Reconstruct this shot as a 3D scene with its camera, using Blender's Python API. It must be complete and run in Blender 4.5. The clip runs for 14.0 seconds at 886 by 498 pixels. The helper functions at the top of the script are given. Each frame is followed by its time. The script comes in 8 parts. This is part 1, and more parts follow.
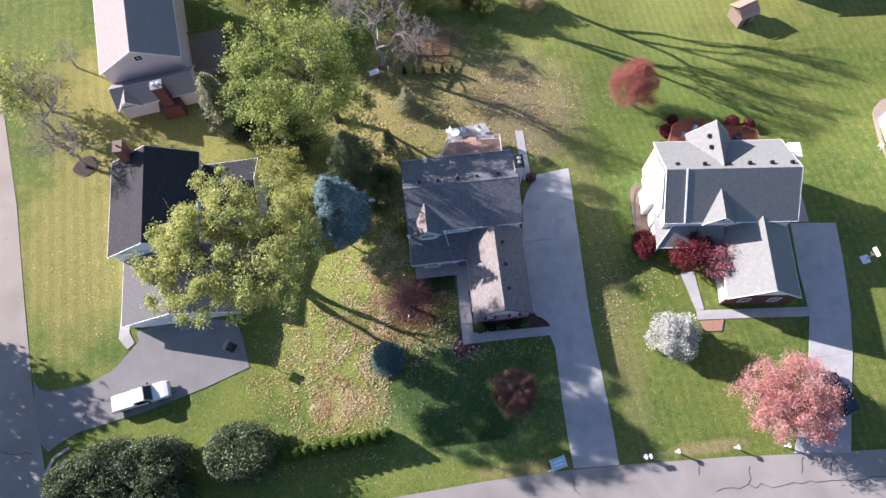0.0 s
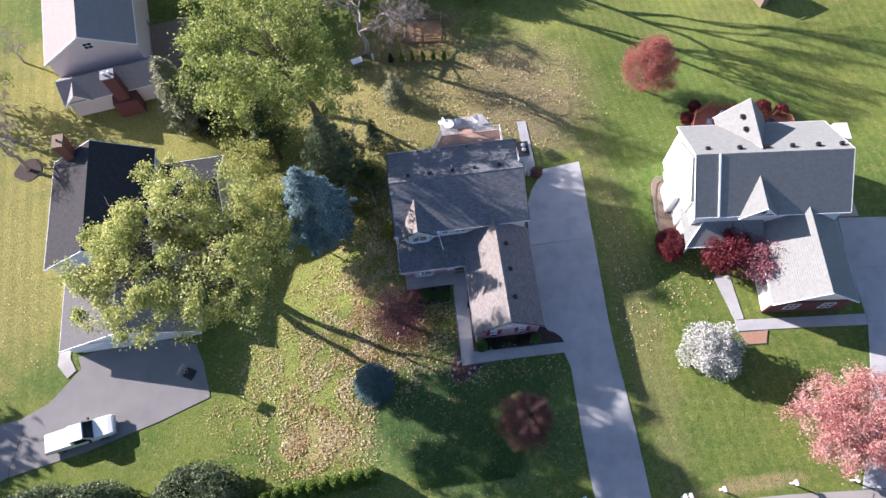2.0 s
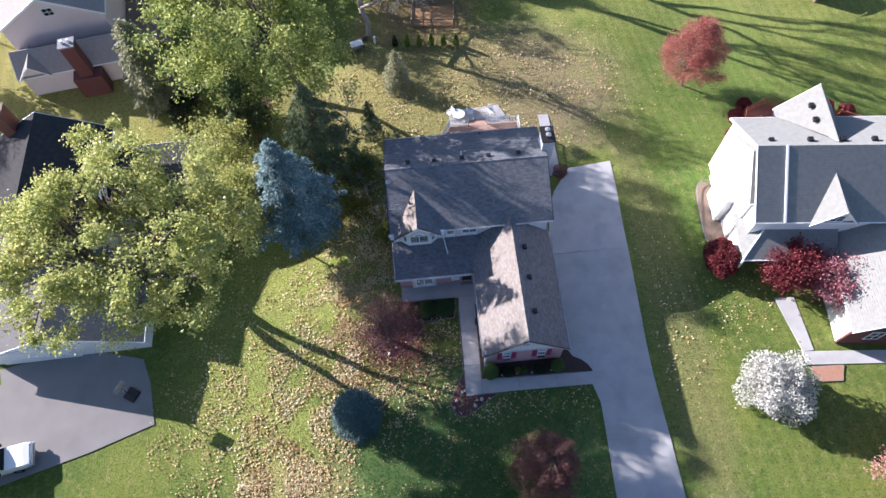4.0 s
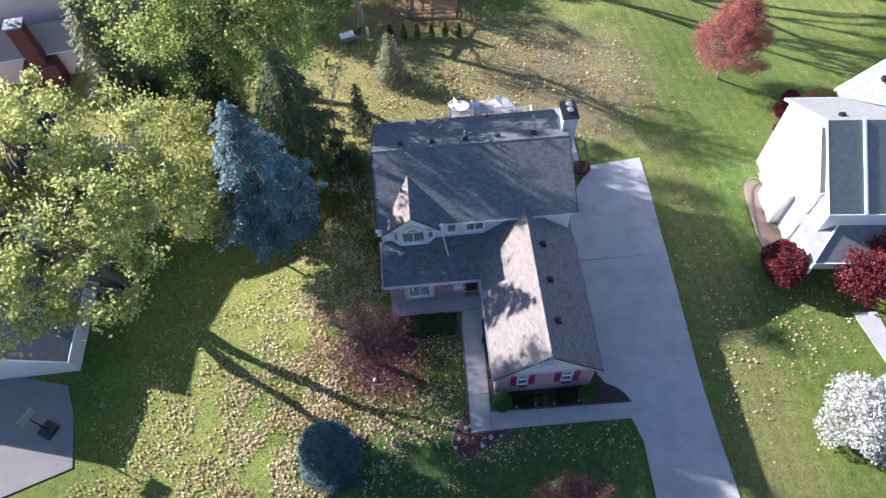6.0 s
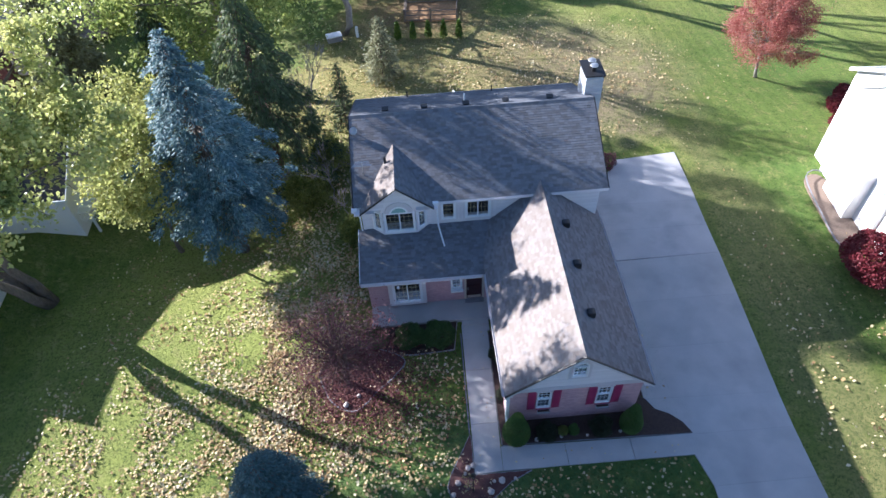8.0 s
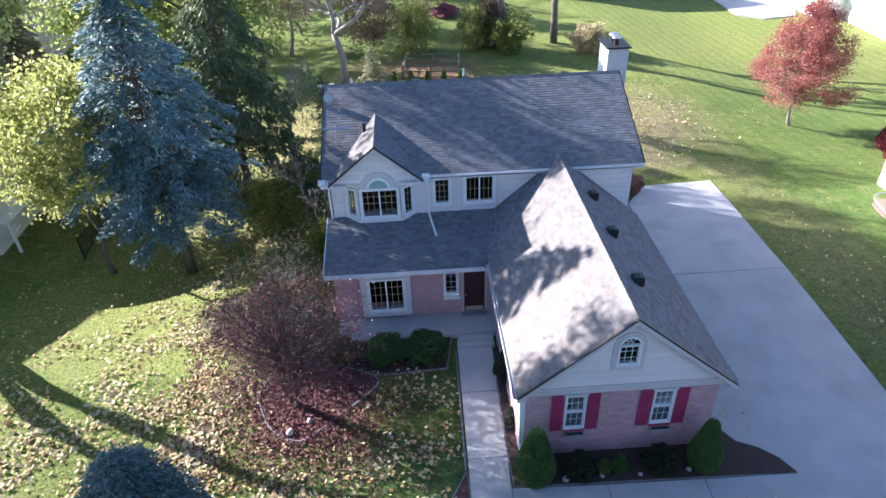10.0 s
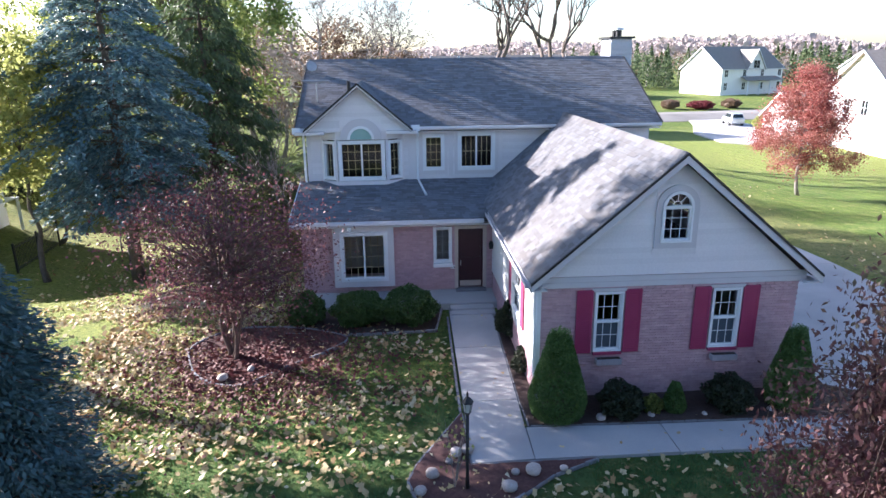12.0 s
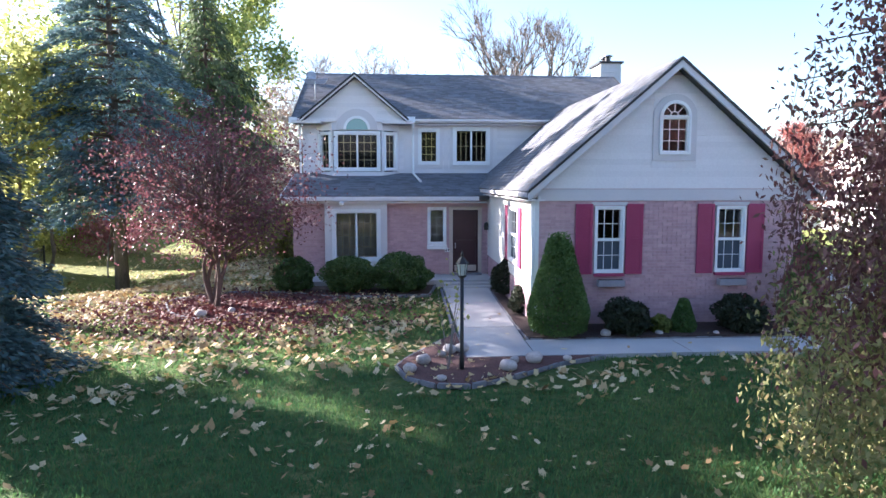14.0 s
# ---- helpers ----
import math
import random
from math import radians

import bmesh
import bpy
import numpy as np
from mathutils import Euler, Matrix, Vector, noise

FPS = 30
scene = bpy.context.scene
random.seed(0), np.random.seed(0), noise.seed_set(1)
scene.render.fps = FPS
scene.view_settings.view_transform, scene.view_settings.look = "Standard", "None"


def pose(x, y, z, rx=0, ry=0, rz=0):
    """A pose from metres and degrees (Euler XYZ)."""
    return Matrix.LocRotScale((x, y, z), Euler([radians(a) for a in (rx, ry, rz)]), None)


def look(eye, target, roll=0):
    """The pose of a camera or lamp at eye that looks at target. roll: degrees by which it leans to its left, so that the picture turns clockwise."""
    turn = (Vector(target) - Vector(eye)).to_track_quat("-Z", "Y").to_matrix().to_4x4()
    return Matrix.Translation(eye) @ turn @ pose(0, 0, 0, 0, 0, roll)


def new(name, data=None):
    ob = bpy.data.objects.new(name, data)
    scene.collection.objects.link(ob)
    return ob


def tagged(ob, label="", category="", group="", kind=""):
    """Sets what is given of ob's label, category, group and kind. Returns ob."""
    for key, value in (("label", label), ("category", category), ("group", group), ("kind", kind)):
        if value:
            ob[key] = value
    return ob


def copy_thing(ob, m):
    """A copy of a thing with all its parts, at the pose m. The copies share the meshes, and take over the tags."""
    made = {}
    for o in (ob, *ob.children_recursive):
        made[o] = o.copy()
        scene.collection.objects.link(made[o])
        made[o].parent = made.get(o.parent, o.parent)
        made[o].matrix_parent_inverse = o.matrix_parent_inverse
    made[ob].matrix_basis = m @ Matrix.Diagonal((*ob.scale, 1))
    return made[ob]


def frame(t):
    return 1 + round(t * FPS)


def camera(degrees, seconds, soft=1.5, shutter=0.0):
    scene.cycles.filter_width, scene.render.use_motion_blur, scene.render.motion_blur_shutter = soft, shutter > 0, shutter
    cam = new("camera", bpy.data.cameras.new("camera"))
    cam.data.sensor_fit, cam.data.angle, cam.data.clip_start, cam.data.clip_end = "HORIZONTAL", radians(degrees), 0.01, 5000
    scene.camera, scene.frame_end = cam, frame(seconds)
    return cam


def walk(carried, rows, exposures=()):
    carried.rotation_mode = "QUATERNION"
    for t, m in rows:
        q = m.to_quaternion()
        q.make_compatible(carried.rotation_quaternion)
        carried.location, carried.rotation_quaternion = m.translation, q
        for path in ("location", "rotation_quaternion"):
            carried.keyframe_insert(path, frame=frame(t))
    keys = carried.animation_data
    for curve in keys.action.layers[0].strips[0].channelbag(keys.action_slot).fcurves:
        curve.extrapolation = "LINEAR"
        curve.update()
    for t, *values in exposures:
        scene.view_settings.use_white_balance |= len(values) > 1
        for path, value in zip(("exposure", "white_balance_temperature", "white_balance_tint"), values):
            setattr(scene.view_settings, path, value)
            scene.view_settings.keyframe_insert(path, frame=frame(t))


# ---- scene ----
# ---- camera and its path ----
cam = camera(69.1, 14.0)
PATH = [
    (0, (-2.3, 0.8, 72.8), (-2.285, 1.47, 70.915), -5.0),
    (0.5, (-2.1, 0.95, 70.3), (-2.1, 1.641, 68.423), -5.6),
    (1, (-1.95, 1.25, 67.6), (-1.95, 1.958, 65.729), -5.7),
    (1.5, (-2.03, 1.55, 64.8), (-2.013, 2.28, 62.938), -5.4),
    (2, (-2.03, 1.75, 61.9), (-2.0, 2.512, 60.051), -5.1),
    (2.5, (-2.05, 2.0, 59.05), (-2.02, 2.788, 57.212), -4.8),
    (3, (-2.15, 2.35, 56.1), (-2.121, 3.169, 54.275), -4.0),
    (5.5, (-2.2, 3.15, 42.25), (-2.165, 4.173, 40.531), -3.35),
    (6, (-2.1, 3.3, 39.55), (-2.066, 4.373, 37.863), -3.45),
    (6.5, (-2.03, 3.4, 36.73), (-1.993, 4.535, 35.084), -3.35),
    (7, (-1.88, 3.5, 33.95), (-1.845, 4.687, 32.341), -3.6),
    (7.5, (-1.87, 3.56, 31.15), (-1.832, 4.8, 29.582), -3.55),
    (8, (-1.9, 3.62, 28.38), (-1.855, 4.937, 26.875), -3.3),
    (10.5, (-1.69, 3.95, 14.58), (-1.61, 5.68, 13.579), -1.75),
    (11, (-1.74, 4.05, 11.9), (-1.646, 5.848, 11.03), -1.4),
    (11.5, (-1.79, 4.07, 9.1), (-1.687, 5.954, 8.435), -1.0),
    (12, (-1.87, 3.97, 7.75), (-1.749, 5.883, 7.18), -0.65),
    (12.5, (-1.91, 3.87, 6.55), (-1.776, 5.804, 6.06), -0.45),
    (13, (-1.89, 3.8, 5.3), (-1.751, 5.759, 4.918), -0.2),
    (13.5, (-1.89, 3.71, 4.15), (-1.748, 5.684, 3.86), -0.1),
    (14, (-1.91, 3.6, 3.2), (-1.765, 5.584, 2.993), 0.0),
]
EXPOSURE = [(0.0, 1.52, 5800, 19), (3.0, 1.6, 5750, 18), (5.5, 1.68, 5550, 16), (8.0, 1.87, 5350, 14), (11.0, 2.28, 5550, 16), (12.5, 2.32, 5700, 16), (14.0, 2.72, 5750, 17)]
walk(cam, [(t, look(eye, target, roll)) for t, eye, target, roll in PATH], EXPOSURE)

# ---- sky and sun ----
SUN_AZ, SUN_EL = math.atan2(7.7, -13.0), radians(22.5)
world = bpy.data.worlds.new("sky")
scene.world = world
world.use_nodes = True
wn = world.node_tree.nodes
sky = wn.new("ShaderNodeTexSky")
sky.sky_type = "NISHITA"
sky.sun_disc = False
sky.sun_elevation = SUN_EL
sky.sun_rotation = math.pi / 2 - SUN_AZ
sky.air_density, sky.dust_density, sky.ozone_density = 1.0, 0.8, 1.4
wn["Background"].inputs["Strength"].default_value = 0.062
world.node_tree.links.new(sky.outputs[0], wn["Background"].inputs["Color"])
sun_data = bpy.data.lights.new("sun", "SUN")
sun_data.energy, sun_data.angle, sun_data.color = 5.0, radians(0.5), (1.0, 0.885, 0.76)
sun = new("sun", sun_data)
sun_way = Vector((math.cos(SUN_AZ) * math.cos(SUN_EL), math.sin(SUN_AZ) * math.cos(SUN_EL), math.sin(SUN_EL)))
sun.matrix_world = look(sun_way * 120, (0, 0, 0))


# ---- materials ----
def surface(name, c1, c2, scale=6.0, rough=0.7, bump=0.2, fine=60.0, metal=0.0, island=0.0, per_object=0.0, stretch=(1, 1, 1), stain=None, stain_scale=0.35, spec=0.4):
    """Two colours mixed by noise at two scales, with fine relief, and chance from piece to piece."""
    m = bpy.data.materials.new(name)
    m.use_nodes = True
    nt = m.node_tree
    n, ln = nt.nodes, nt.links
    b = n["Principled BSDF"]
    geo = n.new("ShaderNodeNewGeometry")
    mp = n.new("ShaderNodeMapping")
    mp.inputs["Scale"].default_value = stretch
    ln.new(geo.outputs["Position"], mp.inputs["Vector"])
    big = n.new("ShaderNodeTexNoise")
    big.inputs["Scale"].default_value, big.inputs["Detail"].default_value = scale, 5
    ln.new(mp.outputs[0], big.inputs["Vector"])
    small = n.new("ShaderNodeTexNoise")
    small.inputs["Scale"].default_value, small.inputs["Detail"].default_value = fine, 3
    ln.new(mp.outputs[0], small.inputs["Vector"])
    add = n.new("ShaderNodeMath")
    add.operation = "MULTIPLY_ADD"
    add.inputs[1].default_value, add.inputs[2].default_value = 0.55, 0.0
    ln.new(small.outputs[0], add.inputs[0])
    half = n.new("ShaderNodeMath")
    half.operation = "MULTIPLY_ADD"
    half.inputs[1].default_value = 0.55
    ln.new(big.outputs[0], half.inputs[0])
    ln.new(add.outputs[0], half.inputs[2])
    ramp = n.new("ShaderNodeValToRGB")
    ramp.color_ramp.elements[0].position, ramp.color_ramp.elements[1].position = 0.36, 0.74
    ramp.color_ramp.elements[0].color, ramp.color_ramp.elements[1].color = (*c1, 1), (*c2, 1)
    ln.new(half.outputs[0], ramp.inputs[0])
    colour = ramp.outputs[0]
    if stain:
        st = n.new("ShaderNodeTexNoise")
        st.inputs["Scale"].default_value, st.inputs["Detail"].default_value = stain_scale, 6
        ln.new(geo.outputs["Position"], st.inputs["Vector"])
        sr = n.new("ShaderNodeMapRange")
        sr.inputs[1].default_value, sr.inputs[2].default_value = 0.48, 0.72
        ln.new(st.outputs[0], sr.inputs[0])
        mx = n.new("ShaderNodeMix")
        mx.data_type = "RGBA"
        ln.new(sr.outputs[0], mx.inputs[0])
        ln.new(colour, mx.inputs[6])
        mx.inputs[7].default_value = (*stain, 1)
        colour = mx.outputs[2]
    if island or per_object:
        hsv = n.new("ShaderNodeHueSaturation")
        mr = n.new("ShaderNodeMapRange")
        k = island or per_object
        mr.inputs[3].default_value, mr.inputs[4].default_value = 1 - k, 1 + k
        if island:
            ln.new(geo.outputs["Random Per Island"], mr.inputs[0])
        else:
            oi = n.new("ShaderNodeObjectInfo")
            ln.new(oi.outputs["Random"], mr.inputs[0])
        ln.new(mr.outputs[0], hsv.inputs["Value"])
        ln.new(colour, hsv.inputs["Color"])
        colour = hsv.outputs[0]
    ln.new(colour, b.inputs["Base Color"])
    b.inputs["Roughness"].default_value, b.inputs["Metallic"].default_value = rough, metal
    b.inputs["Specular IOR Level"].default_value = spec
    if bump:
        bp = n.new("ShaderNodeBump")
        bp.inputs["Strength"].default_value, bp.inputs["Distance"].default_value = bump, 0.02
        ln.new(half.outputs[0], bp.inputs["Height"])
        ln.new(bp.outputs[0], b.inputs["Normal"])
    return m


def granular(m, fac=0.06, rough=0.68, tint=(1.0, 0.85, 0.67)):
    """Turns a material into dull mineral grit: matt, with an even faint gloss."""
    nt = m.node_tree
    n, ln = nt.nodes, nt.links
    b = n["Principled BSDF"]
    dif, glo, mix = n.new("ShaderNodeBsdfDiffuse"), n.new("ShaderNodeBsdfGlossy"), n.new("ShaderNodeMixShader")
    mix.inputs[0].default_value, glo.inputs["Roughness"].default_value, dif.inputs["Roughness"].default_value = fac, rough, 0.4
    glo.inputs["Color"].default_value = (*tint, 1)
    ln.new(b.inputs["Base Color"].links[0].from_socket, dif.inputs["Color"])
    for link in list(b.inputs["Normal"].links):
        ln.new(link.from_socket, dif.inputs["Normal"])
        ln.new(link.from_socket, glo.inputs["Normal"])
    ln.new(dif.outputs[0], mix.inputs[1])
    ln.new(glo.outputs[0], mix.inputs[2])
    ln.new(mix.outputs[0], n["Material Output"].inputs["Surface"])
    return m


def leafy(name, colours, lets=0.35, rough=0.55):
    """Leaves: each one takes its own colour from the ramp; light comes through them."""
    m = bpy.data.materials.new(name)
    m.use_nodes = True
    nt = m.node_tree
    n, ln = nt.nodes, nt.links
    b, out = n["Principled BSDF"], n["Material Output"]
    geo = n.new("ShaderNodeNewGeometry")
    ramp = n.new("ShaderNodeValToRGB")
    e = ramp.color_ramp.elements
    for i, c in enumerate(colours):
        p = i / (len(colours) - 1)
        if i == 0:
            e[0].color = (*c, 1)
        elif i == len(colours) - 1:
            e[-1].position, e[-1].color = 1.0, (*c, 1)
        else:
            e.new(p).color = (*c, 1)
    noise_tex = n.new("ShaderNodeTexNoise")
    noise_tex.inputs["Scale"].default_value = 0.45
    ln.new(geo.outputs["Position"], noise_tex.inputs["Vector"])
    mix = n.new("ShaderNodeMath")
    mix.operation = "MULTIPLY_ADD"
    mix.inputs[1].default_value = 0.6
    half = n.new("ShaderNodeMath")
    half.operation = "MULTIPLY_ADD"
    half.inputs[1].default_value, half.inputs[2].default_value = 0.9, -0.25
    ln.new(noise_tex.outputs[0], half.inputs[0])
    ln.new(geo.outputs["Random Per Island"], mix.inputs[0])
    ln.new(half.outputs[0], mix.inputs[2])
    ln.new(mix.outputs[0], ramp.inputs[0])
    ln.new(ramp.outputs[0], b.inputs["Base Color"])
    b.inputs["Roughness"].default_value = rough
    b.inputs["Specular IOR Level"].default_value = 0.3
    if lets:
        tr = n.new("ShaderNodeBsdfTranslucent")
        ln.new(ramp.outputs[0], tr.inputs["Color"])
        ms = n.new("ShaderNodeMixShader")
        ms.inputs[0].default_value = lets
        ln.new(b.outputs[0], ms.inputs[1])
        ln.new(tr.outputs[0], ms.inputs[2])
        ln.new(ms.outputs[0], out.inputs["Surface"])
    return m


def glass_pane(name, tint=(0.02, 0.025, 0.03), rough=0.03):
    """Window glass before a dim room: a dark, clear, glossy sheet."""
    m = bpy.data.materials.new(name)
    m.use_nodes = True
    b = m.node_tree.nodes["Principled BSDF"]
    b.inputs["Base Color"].default_value = (0.92, 0.95, 0.95, 1)
    b.inputs["Roughness"].default_value = rough
    b.inputs["Transmission Weight"].default_value = 1.0
    b.inputs["IOR"].default_value = 1.27
    return m


def plain(name, c, rough=0.5, metal=0.0, coat=0.0):
    m = bpy.data.materials.new(name)
    m.use_nodes = True
    b = m.node_tree.nodes["Principled BSDF"]
    b.inputs["Base Color"].default_value = (*c, 1)
    b.inputs["Roughness"].default_value, b.inputs["Metallic"].default_value = rough, metal
    b.inputs["Coat Weight"].default_value = coat
    return m


def lawn_material():
    """Autumn grass: green with dry, mown and worn stretches, some sun and shade painted."""
    m = bpy.data.materials.new("lawn_grass")
    m.use_nodes = True
    nt = m.node_tree
    n, ln = nt.nodes, nt.links
    b = n["Principled BSDF"]
    geo = n.new("ShaderNodeNewGeometry")
    pos = geo.outputs["Position"]

    def noise_at(scale, detail=5, rough=0.6):
        t = n.new("ShaderNodeTexNoise")
        t.inputs["Scale"].default_value, t.inputs["Detail"].default_value, t.inputs["Roughness"].default_value = scale, detail, rough
        ln.new(pos, t.inputs["Vector"])
        return t.outputs[0]

    def calc(op, a, c, d=None):
        t = n.new("ShaderNodeMath")
        t.operation = op
        for i, v in enumerate((a, c, d)):
            if v is None:
                continue
            if isinstance(v, (int, float)):
                t.inputs[i].default_value = v
            else:
                ln.new(v, t.inputs[i])
        return t.outputs[0]

    def span(v, a, c):
        t = n.new("ShaderNodeMapRange")
        t.interpolation_type = "SMOOTHSTEP"
        ln.new(v, t.inputs[0])
        t.inputs[1].default_value, t.inputs[2].default_value = a, c
        return t.outputs[0]

    def blend(f, a, c):
        t = n.new("ShaderNodeMix")
        t.data_type = "RGBA"
        ln.new(f, t.inputs[0])
        for i, v in ((6, a), (7, c)):
            if isinstance(v, tuple):
                t.inputs[i].default_value = (*v, 1)
            else:
                ln.new(v, t.inputs[i])
        return t.outputs[2]

    sep = n.new("ShaderNodeSeparateXYZ")
    ln.new(pos, sep.inputs[0])
    x, y = sep.outputs[0], sep.outputs[1]

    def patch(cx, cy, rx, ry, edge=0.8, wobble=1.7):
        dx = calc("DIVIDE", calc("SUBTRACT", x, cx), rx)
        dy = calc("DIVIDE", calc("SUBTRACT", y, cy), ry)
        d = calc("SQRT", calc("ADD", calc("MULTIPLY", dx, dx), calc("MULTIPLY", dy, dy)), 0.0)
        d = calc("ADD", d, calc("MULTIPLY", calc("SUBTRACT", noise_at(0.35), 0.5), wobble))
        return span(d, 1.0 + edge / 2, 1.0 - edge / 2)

    green = blend(span(noise_at(0.12), 0.35, 0.65), GREEN_A, GREEN_B)
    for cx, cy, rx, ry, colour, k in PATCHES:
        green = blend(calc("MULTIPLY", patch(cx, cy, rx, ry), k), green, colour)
    green = blend(calc("MULTIPLY", span(noise_at(1.3, 10, 0.8), 0.48, 0.66), 0.85), green, GREEN_DRY)
    green = blend(calc("MULTIPLY", span(noise_at(7, 6, 0.85), 0.47, 0.6), 0.85), green, GREEN_DARK)
    green = blend(calc("MULTIPLY", span(noise_at(3.5, 8, 0.9), 0.5, 0.66), 0.55), green, GREEN_LIT)
    # mowing stripes along the lawns
    for axis, pitch, x0, x1, k in ((0, 0.75, -70, -38, 0.13), (0, 0.55, 16.5, 80, 0.13), (1, 0.55, 16.5, 80, 0.05)):
        ph = calc("ADD", (x, y)[axis], calc("MULTIPLY", (y, x)[axis], 0.1))
        wave = calc("SINE", calc("MULTIPLY", ph, 2 * math.pi / (2 * pitch)), 0.0)
        side = calc("MULTIPLY", calc("GREATER_THAN", x, x0), calc("LESS_THAN", x, x1))
        green = blend(calc("MULTIPLY", calc("MULTIPLY", span(wave, -0.5, 0.5), side), k), green, GREEN_DARK)
    ln.new(green, b.inputs["Base Color"])
    b.inputs["Roughness"].default_value = 0.9
    b.inputs["Specular IOR Level"].default_value = 0.15
    bp = n.new("ShaderNodeBump")
    bp.inputs["Strength"].default_value, bp.inputs["Distance"].default_value = 1.0, 0.1
    ln.new(noise_at(14, 6, 0.8), bp.inputs["Height"])
    ln.new(bp.outputs[0], b.inputs["Normal"])
    return m


GREEN_A, GREEN_B, GREEN_DRY, GREEN_DARK, GREEN_LIT = (0.095, 0.15, 0.03), (0.175, 0.21, 0.045), (0.28, 0.265, 0.1), (0.022, 0.05, 0.012), (0.3, 0.345, 0.08)
# centre, half sizes, colour, strength of the worn, dry, green, painted-sun and painted-shade stretches
PATCHES = [
    (-46, 32, 8, 12, (0.34, 0.29, 0.10), 0.75),
    (-41, 52, 12, 11, (0.36, 0.3, 0.10), 0.7),
    (-31, 45, 8, 6, (0.33, 0.3, 0.09), 0.7),
    (-9, 45, 8, 5, (0.34, 0.3, 0.1), 0.6),
    (10, 46, 8.5, 8, (0.27, 0.21, 0.13), 0.9),
    (-3, 47, 10, 9, (0.28, 0.23, 0.10), 0.75),
    (-1, 56, 6, 4, (0.26, 0.17, 0.09), 0.9),
    (35, 62, 26, 9, (0.34, 0.30, 0.10), 0.45),
    (-14, 9.6, 4.0, 1.9, (0.42, 0.30, 0.17), 0.85),
    (24, 1.0, 4, 0.7, (0.40, 0.28, 0.17), 0.6),
    (17.2, 20, 2.2, 22, (0.22, 0.20, 0.09), 0.6),
    # lighter green paints extra sunlight onto the west lawn
    (-13, 23, 9, 14, (0.32, 0.35, 0.09), 0.62),
    (-13, 40, 12, 9, (0.24, 0.22, 0.08), 0.5),
    (5, 0.9, 6, 0.8, (0.36, 0.27, 0.12), 0.6),
    (28, 68, 22, 18, (0.28, 0.33, 0.08), 0.7),
    (27, 42, 8, 14, (0.13, 0.21, 0.045), 0.55),
    # dark cool green puts the front lawn's shade into its colour
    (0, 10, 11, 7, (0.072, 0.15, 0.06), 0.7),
]
LAWN = lawn_material()
CONCRETE = granular(surface("concrete", (0.35, 0.355, 0.37), (0.45, 0.45, 0.45), 0.9, 0.85, 0.15, 45, per_object=0.03, stain=(0.32, 0.325, 0.335), stain_scale=0.5), 0.05, 0.6)
PALE_CONCRETE = granular(surface("pale_concrete", (0.39, 0.39, 0.405), (0.51, 0.505, 0.515), 0.7, 0.85, 0.12, 40, per_object=0.03, stain=(0.35, 0.35, 0.37), stain_scale=0.6), 0.05, 0.6)
ROAD = granular(surface("road_asphalt", (0.25, 0.235, 0.225), (0.33, 0.315, 0.3), 0.5, 0.9, 0.15, 50, stain=(0.22, 0.208, 0.2), stain_scale=0.25), 0.04, 0.6)
DRIVE_ASPHALT = granular(surface("drive_asphalt", (0.2, 0.198, 0.205), (0.27, 0.268, 0.275), 0.6, 0.9, 0.2, 60, stain=(0.24, 0.238, 0.245), stain_scale=0.4), 0.02, 0.6)
CRACK = surface("crack_sealant", (0.03, 0.03, 0.03), (0.05, 0.05, 0.05), 8, 0.7, 0.0)
SHINGLE = granular(surface("dark_shingle", (0.095, 0.118, 0.155), (0.14, 0.158, 0.185), 22, 0.82, 0.1, 120, island=0.26, spec=0.3), tint=(1.0, 0.79, 0.54))
SHINGLE_BASE = granular(surface("shingle_deck", (0.04, 0.045, 0.055), (0.08, 0.088, 0.1), 3, 0.8, 0.3, 55))
SLATE_SHINGLE = granular(surface("mid_slate_shingle", (0.115, 0.12, 0.13), (0.17, 0.175, 0.185), 3, 0.88, 0.3, 40), 0.012)
TAUPE_SHINGLE = granular(surface("taupe_shingle", (0.2, 0.19, 0.185), (0.28, 0.265, 0.255), 3, 0.88, 0.3, 40))
TAN_SHINGLE = granular(surface("tan_shingle", (0.3, 0.25, 0.22), (0.4, 0.34, 0.3), 3, 0.88, 0.3, 40))
BROWN_SHINGLE = granular(surface("brown_shingle", (0.12, 0.10, 0.09), (0.18, 0.15, 0.13), 3, 0.9, 0.3, 40))
SIDING = surface("cream_siding", (0.64, 0.615, 0.63), (0.72, 0.7, 0.71), 0.8, 0.55, 0.05, 25, per_object=0.06)
CHASE = surface("grey_cladding", (0.36, 0.39, 0.43), (0.44, 0.47, 0.51), 1.2, 0.55, 0.05, 25, per_object=0.04)
WHITE_SIDING = surface("white_siding", (0.74, 0.73, 0.71), (0.8, 0.79, 0.77), 0.8, 0.5, 0.03, 30)
PINK_SIDING = surface("pale_pink_siding", (0.66, 0.57, 0.58), (0.73, 0.64, 0.64), 0.8, 0.55, 0.03, 30)
TRIM = surface("white_trim", (0.72, 0.74, 0.76), (0.8, 0.81, 0.82), 2, 0.4, 0.02, 40)
TAUPE_TRIM = surface("taupe_trim", (0.53, 0.51, 0.53), (0.59, 0.57, 0.585), 1.5, 0.55, 0.03, 40)
BRICK = surface("pink_brick", (0.46, 0.29, 0.315), (0.57, 0.385, 0.41), 9, 0.85, 0.3, 80, per_object=0.1)
BRICK_REST = surface("pink_brick_rest", (0.46, 0.29, 0.315), (0.57, 0.385, 0.41), 9, 0.85, 0.3, 80, island=0.1)
